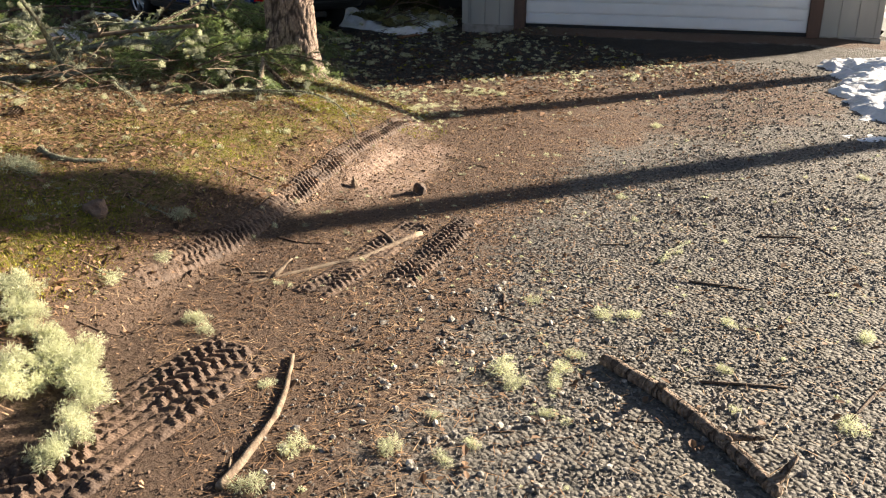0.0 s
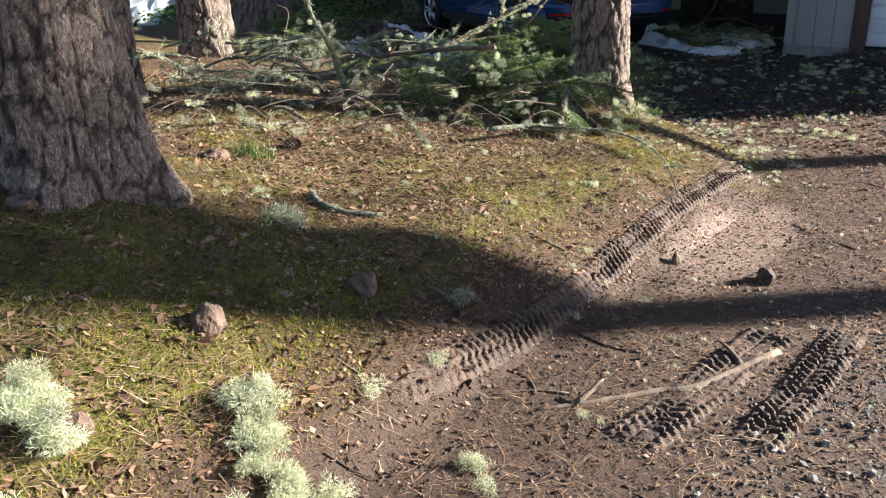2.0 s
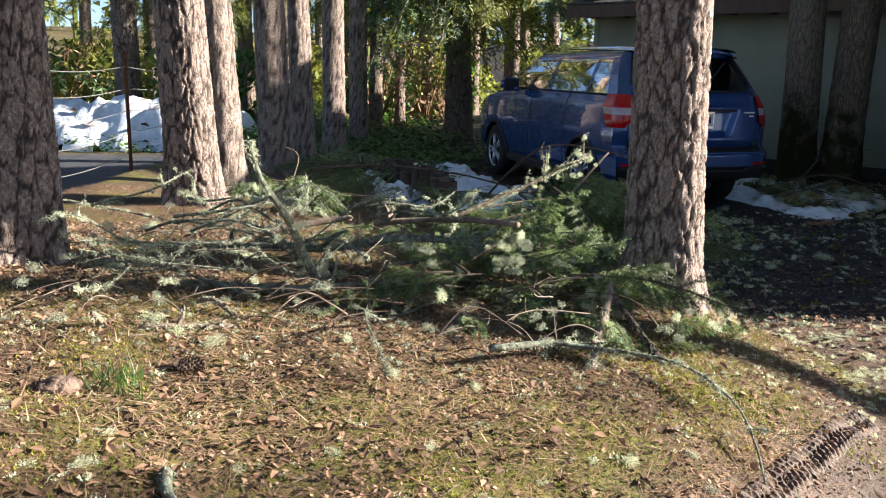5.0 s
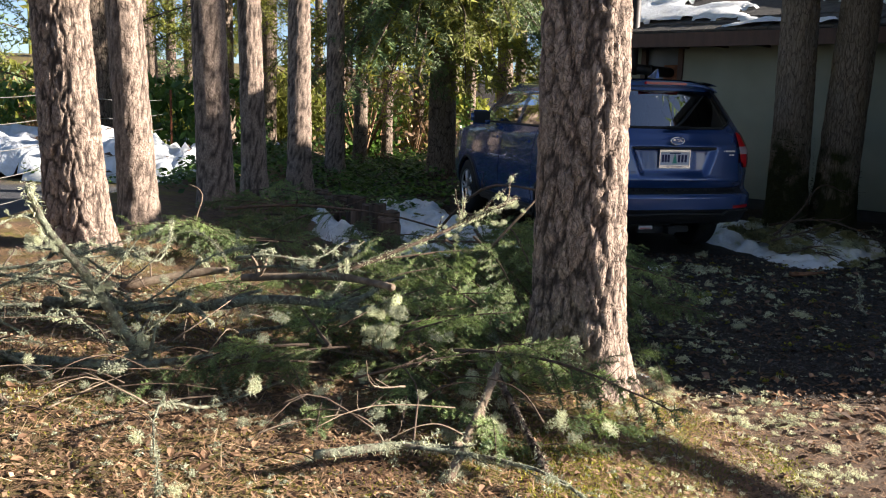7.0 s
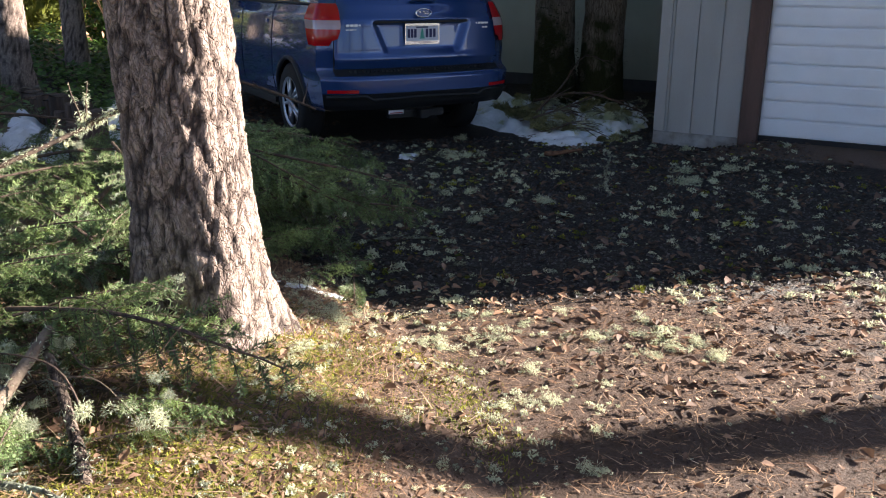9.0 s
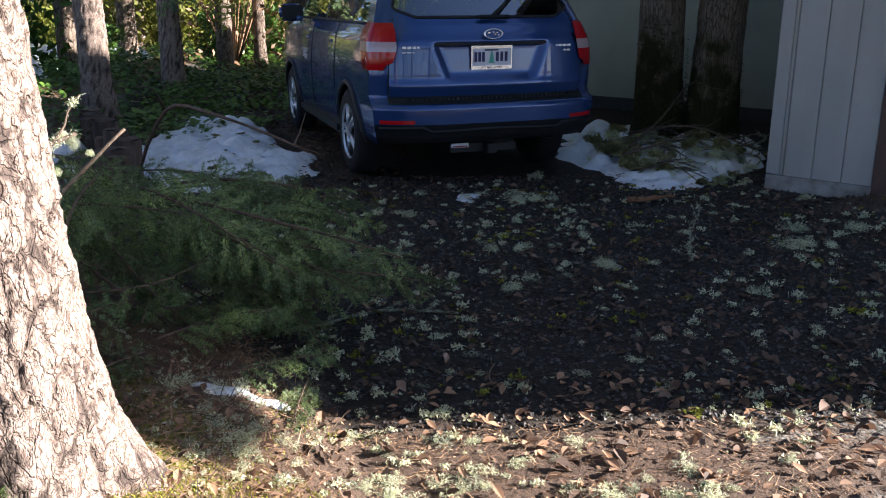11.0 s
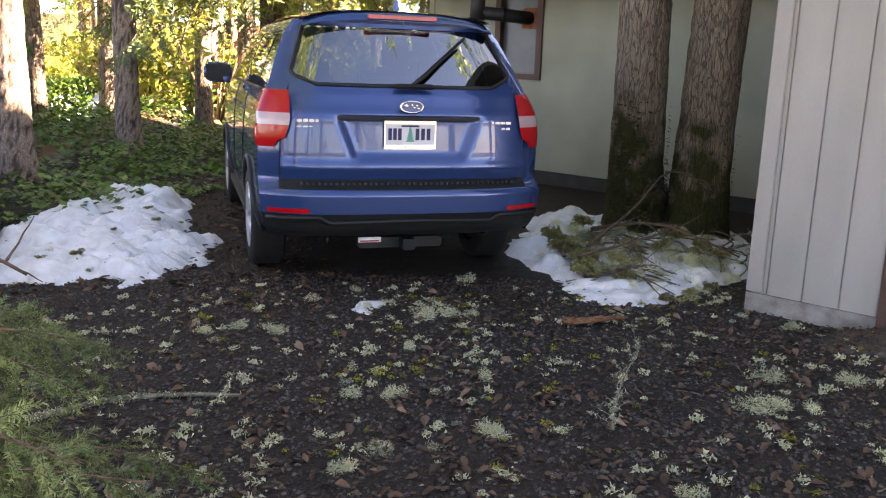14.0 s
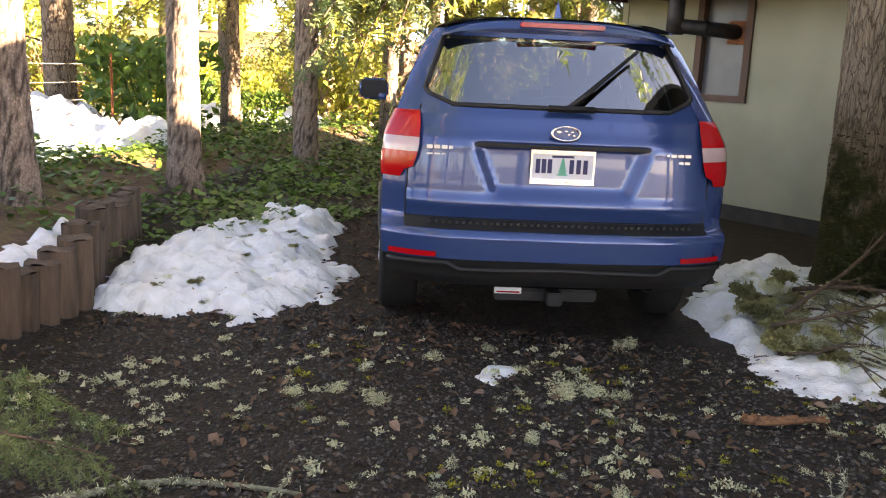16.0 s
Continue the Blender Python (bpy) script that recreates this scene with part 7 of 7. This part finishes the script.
# ---- tyre tracks pressed into the mud ----
def tyre_track(pts, wide, lug, amp, label, rows=1):
    P = [Vector((p[0], p[1], 0)) for p in pts]
    seg = [(b - a).length for a, b in zip(P, P[1:])]
    total = sum(seg)
    n, m = int(total / .009), int(wide / .009)
    V = []
    for i in range(n + 1):
        s, k, acc = total * i / n, 0, 0.0
        while k < len(seg) - 1 and s > acc + seg[k]:
            acc += seg[k]
            k += 1
        u = (s - acc) / seg[k]
        c = P[k].lerp(P[k + 1], u)
        d0 = (P[min(k + 1, len(P) - 1)] - P[k]).normalized()
        side = Vector((d0.y, -d0.x, 0))
        for j in range(m + 1):
            w = -1 + 2 * j / m
            q = c + side * w * wide / 2
            f = (w * rows * .5 + .5 * rows) % 1.0 * 2 - 1 if rows > 1 else w
            ph = s / lug + abs(f) * .7 + (0.5 if f > 0 else 0) + .28 * noise.noise(Vector((q.x * 11, q.y * 11, 2.2)))
            r = max(0.0, min(1.0, .5 + 1.6 * math.sin(ph * 2 * math.pi)))
            groove = max(0, 1 - abs(abs(f) - .05) / .08) * .6 + max(0, 1 - abs(abs(f) - .97) / .08) * .5
            edge = min(1, (1 - abs(w)) / .3) * min(1, s / .06, (total - s) / .06)
            nz = noise.noise(Vector((q.x * 9, q.y * 9, 1.3)))
            wear = max(.12, min(1, .55 + 1.3 * noise.noise(Vector((q.x * 4.5, q.y * 4.5, 5.1)))))
            z = (r * amp * .8 * wear - groove * amp * .5 + .007 + .007 * nz + .005 * noise.noise(Vector((q.x * 34, q.y * 34, 0)))) * edge - .004 * (1 - edge)
            V.append((q.x, q.y, h1(q.x, q.y) + z))
    b = Build()
    b.grid([V[i * (m + 1):(i + 1) * (m + 1)] for i in range(n + 1)])
    return thing("tyre_track", label, "tyre track", None, b.mesh("tyre_track", M_MUDTRACK, False), group="tyre tracks in the mud")


tyre_track([(-.42, 2.12), (-.24, 2.28), (.01, 2.50), (.23, 2.68), (.52, 2.88)], .24, .045, .026, "deep tyre track with chunky tread in wet mud", 2)
tyre_track([(-.26, 2.0), (-.02, 2.26), (.3, 2.52), (.55, 2.70)], .14, .05, .016, "shallow worn tyre track in wet mud")
tyre_track([(.20, 3.43), (.45, 3.63), (.66, 3.81), (1.04, 4.22), (1.56, 4.83), (2.05, 5.36), (2.5, 5.86)], .12, .036, .022, "tyre track with sharp lugs cut along the bank")
tyre_track([(.84, 3.16), (1.19, 3.43), (1.65, 3.83)], .20, .038, .019, "tyre track with chunky tread in dark mud", 2)
tyre_track([(1.19, 3.09), (1.5, 3.37), (1.93, 3.80)], .17, .038, .019, "tyre track with chunky tread in dark mud", 2)



# ---- rocks, clods, cone ----
def rock(x, y, sx, sy, sz, seed, label, material=None, name="rock", sink=.3):
    bm = bmesh.new()
    bmesh.ops.create_icosphere(bm, subdivisions=3, radius=1)
    for v in bm.verts:
        n = noise.noise(v.co * 1.3 + Vector((seed, 0, 0))) * .35 + noise.noise(v.co * 4 + Vector((seed, 3, 0))) * .10
        v.co *= 1 + n
        v.co = Vector((v.co.x * sx, v.co.y * sy, v.co.z * sz))
    me = bpy.data.meshes.new(name)
    bm.to_mesh(me)
    bm.free()
    me.materials.append(material or M_ROCK)
    return thing(name, label, "rock", pose(x, y, h1(x, y) + sz * (1 - 2 * sink) * .6, 0, 0, seed * 50), me)


rock(-.35, 3.53, .055, .045, .06, 1, "reddish weathered rock on the mossy bank")
rock(.13, 3.86, .06, .05, .05, 2, "brown pitted rock in the shade")
rock(-1.0, 4.0, .06, .045, .03, 3, "pale brown stone at the pine's foot")
rock(-.49, 5.03, .06, .05, .035, 4, "flat brown stone in the needles")
rock(1.85, 4.30, .045, .04, .05, 5, "dark clod of mud", M_MUDTRACK, "mud_clod")
rock(1.55, 4.55, .02, .02, .045, 6, "small broken root end by the track", M_DEADWOOD, "root_end")
rock(-.62, 3.05, .05, .03, .03, 7, "brown stone among the lichen")
cone = Build()
for k in range(90):
    u, a = k / 90, k * 2.4
    r = .024 * math.sin(math.pi * min(1, u * .85 + .12)) + .004
    p, o = Vector((u * .085, r * math.cos(a), r * math.sin(a) + .022)), Vector((.008, math.cos(a) * .010, math.sin(a) * .010))
    w = Vector((0, -math.sin(a), math.cos(a))) * .006
    cone.add([p - w, p + w, p + o + w * .6, p + o - w * .6, p + o * .5 + Vector((.006, 0, 0))], [(0, 1, 2, 3), (3, 2, 4)])
cone.tube([(0, 0, .022), (.04, 0, .022), (.085, 0, .022)], [.008, .016, .004], 8)
thing("pine_cone", "brown pine cone lying on needles", "cone", pose(-.2, 5.26, h1(-.2, 5.26), 0, 0, 30), cone.mesh("pine_cone", M_TWIG))


# ---- gravel ----
def stones(name, label, rs, x, y, size, material=M_STONE):
    n = len(x)
    base = np.array([[1, 0, 0], [-1, 0, 0], [0, 1, 0], [0, -1, 0], [0, 0, 1], [0, 0, -1]], float)
    S = rs.uniform(size[0], size[1], n)
    B = base[None] * (S[:, None, None] * rs.uniform(.6, 1.3, (n, 6, 1))) + rs.normal(0, .22, (n, 6, 3)) * S[:, None, None]
    B[:, :, 2] *= .7
    a = rs.uniform(0, 2 * np.pi, n)
    X, Y = B[:, :, 0] * np.cos(a)[:, None] - B[:, :, 1] * np.sin(a)[:, None], B[:, :, 0] * np.sin(a)[:, None] + B[:, :, 1] * np.cos(a)[:, None]
    V = np.stack([X + x[:, None], Y + y[:, None], B[:, :, 2] + (height(x, y) + S * .2)[:, None]], -1)
    f = np.array([[0, 2, 4], [2, 1, 4], [1, 3, 4], [3, 0, 4], [2, 0, 5], [1, 2, 5], [3, 1, 5], [0, 3, 5]])
    F = (np.arange(n)[:, None, None] * 6 + f[None]).reshape(-1, 3)
    return cloud(name, label, "gravel", V, F, material)


def drive_mask(x, y):
    return smooth01((-.45 - bank(x, y)) / .9) * (.45 + .55 * patchy(x, y, .9))


x, y = spots(rs, 36000, (.3, 4.0, 1.2, 4.4), drive_mask)
stones("gravel", "grey crushed stone on the drive", rs, x, y, (.003, .009))
x, y = spots(rs, 16000, (-.4, 3.4, 1.8, 6.4), lambda x, y: smooth01((.3 - bank(x, y)) / .3) * smooth01((bank(x, y) + 1.7) / .8))
stones("mud_crumbs", "crumbs of dried mud and bark", rs, x, y, (.002, .009), M_MUDTRACK)
x, y = spots(rs, 16000, (2.4, 7.5, 3.0, 7.2), lambda x, y: drive_mask(x, y) * smooth01((-1.1 - bank(x, y)) / .8))
stones("far_gravel", "grey crushed stone on the sunlit drive", rs, x, y, (.006, .014))
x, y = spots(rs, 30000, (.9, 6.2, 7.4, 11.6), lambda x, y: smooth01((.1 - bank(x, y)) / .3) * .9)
stones("dark_gravel", "stone coloured darker for the shaded drive, under the leaf litter", rs, x, y, (.005, .013), M_DARK_STONE)
x, y = spots(rs, 260, (.3, 1.9, 1.4, 3.2), lambda x, y: smooth01((-.5 - bank(x, y)) / .5))
pebble = []
for k in range(6):
    bm = bmesh.new()
    bmesh.ops.create_icosphere(bm, subdivisions=1, radius=.013)
    for v in bm.verts:
        v.co *= 1 + noise.noise(v.co * 90 + Vector((k * 3.1, 0, 0))) * .5
        v.co.z *= .7
    me = bpy.data.meshes.new("stone")
    bm.to_mesh(me)
    bm.free()
    me.materials.append(M_STONE)
    pebble.append(me)
rr = random.Random(4)
for px, py in zip(x, y):
    part("stone", rr.choice(pebble), M_STONE, ground, "", False, pose(px, py, h1(px, py) + .004, rr.uniform(0, 360), rr.uniform(-30, 30), rr.uniform(0, 360)) @ Matrix.Scale(rr.uniform(.6, 1.2), 4))
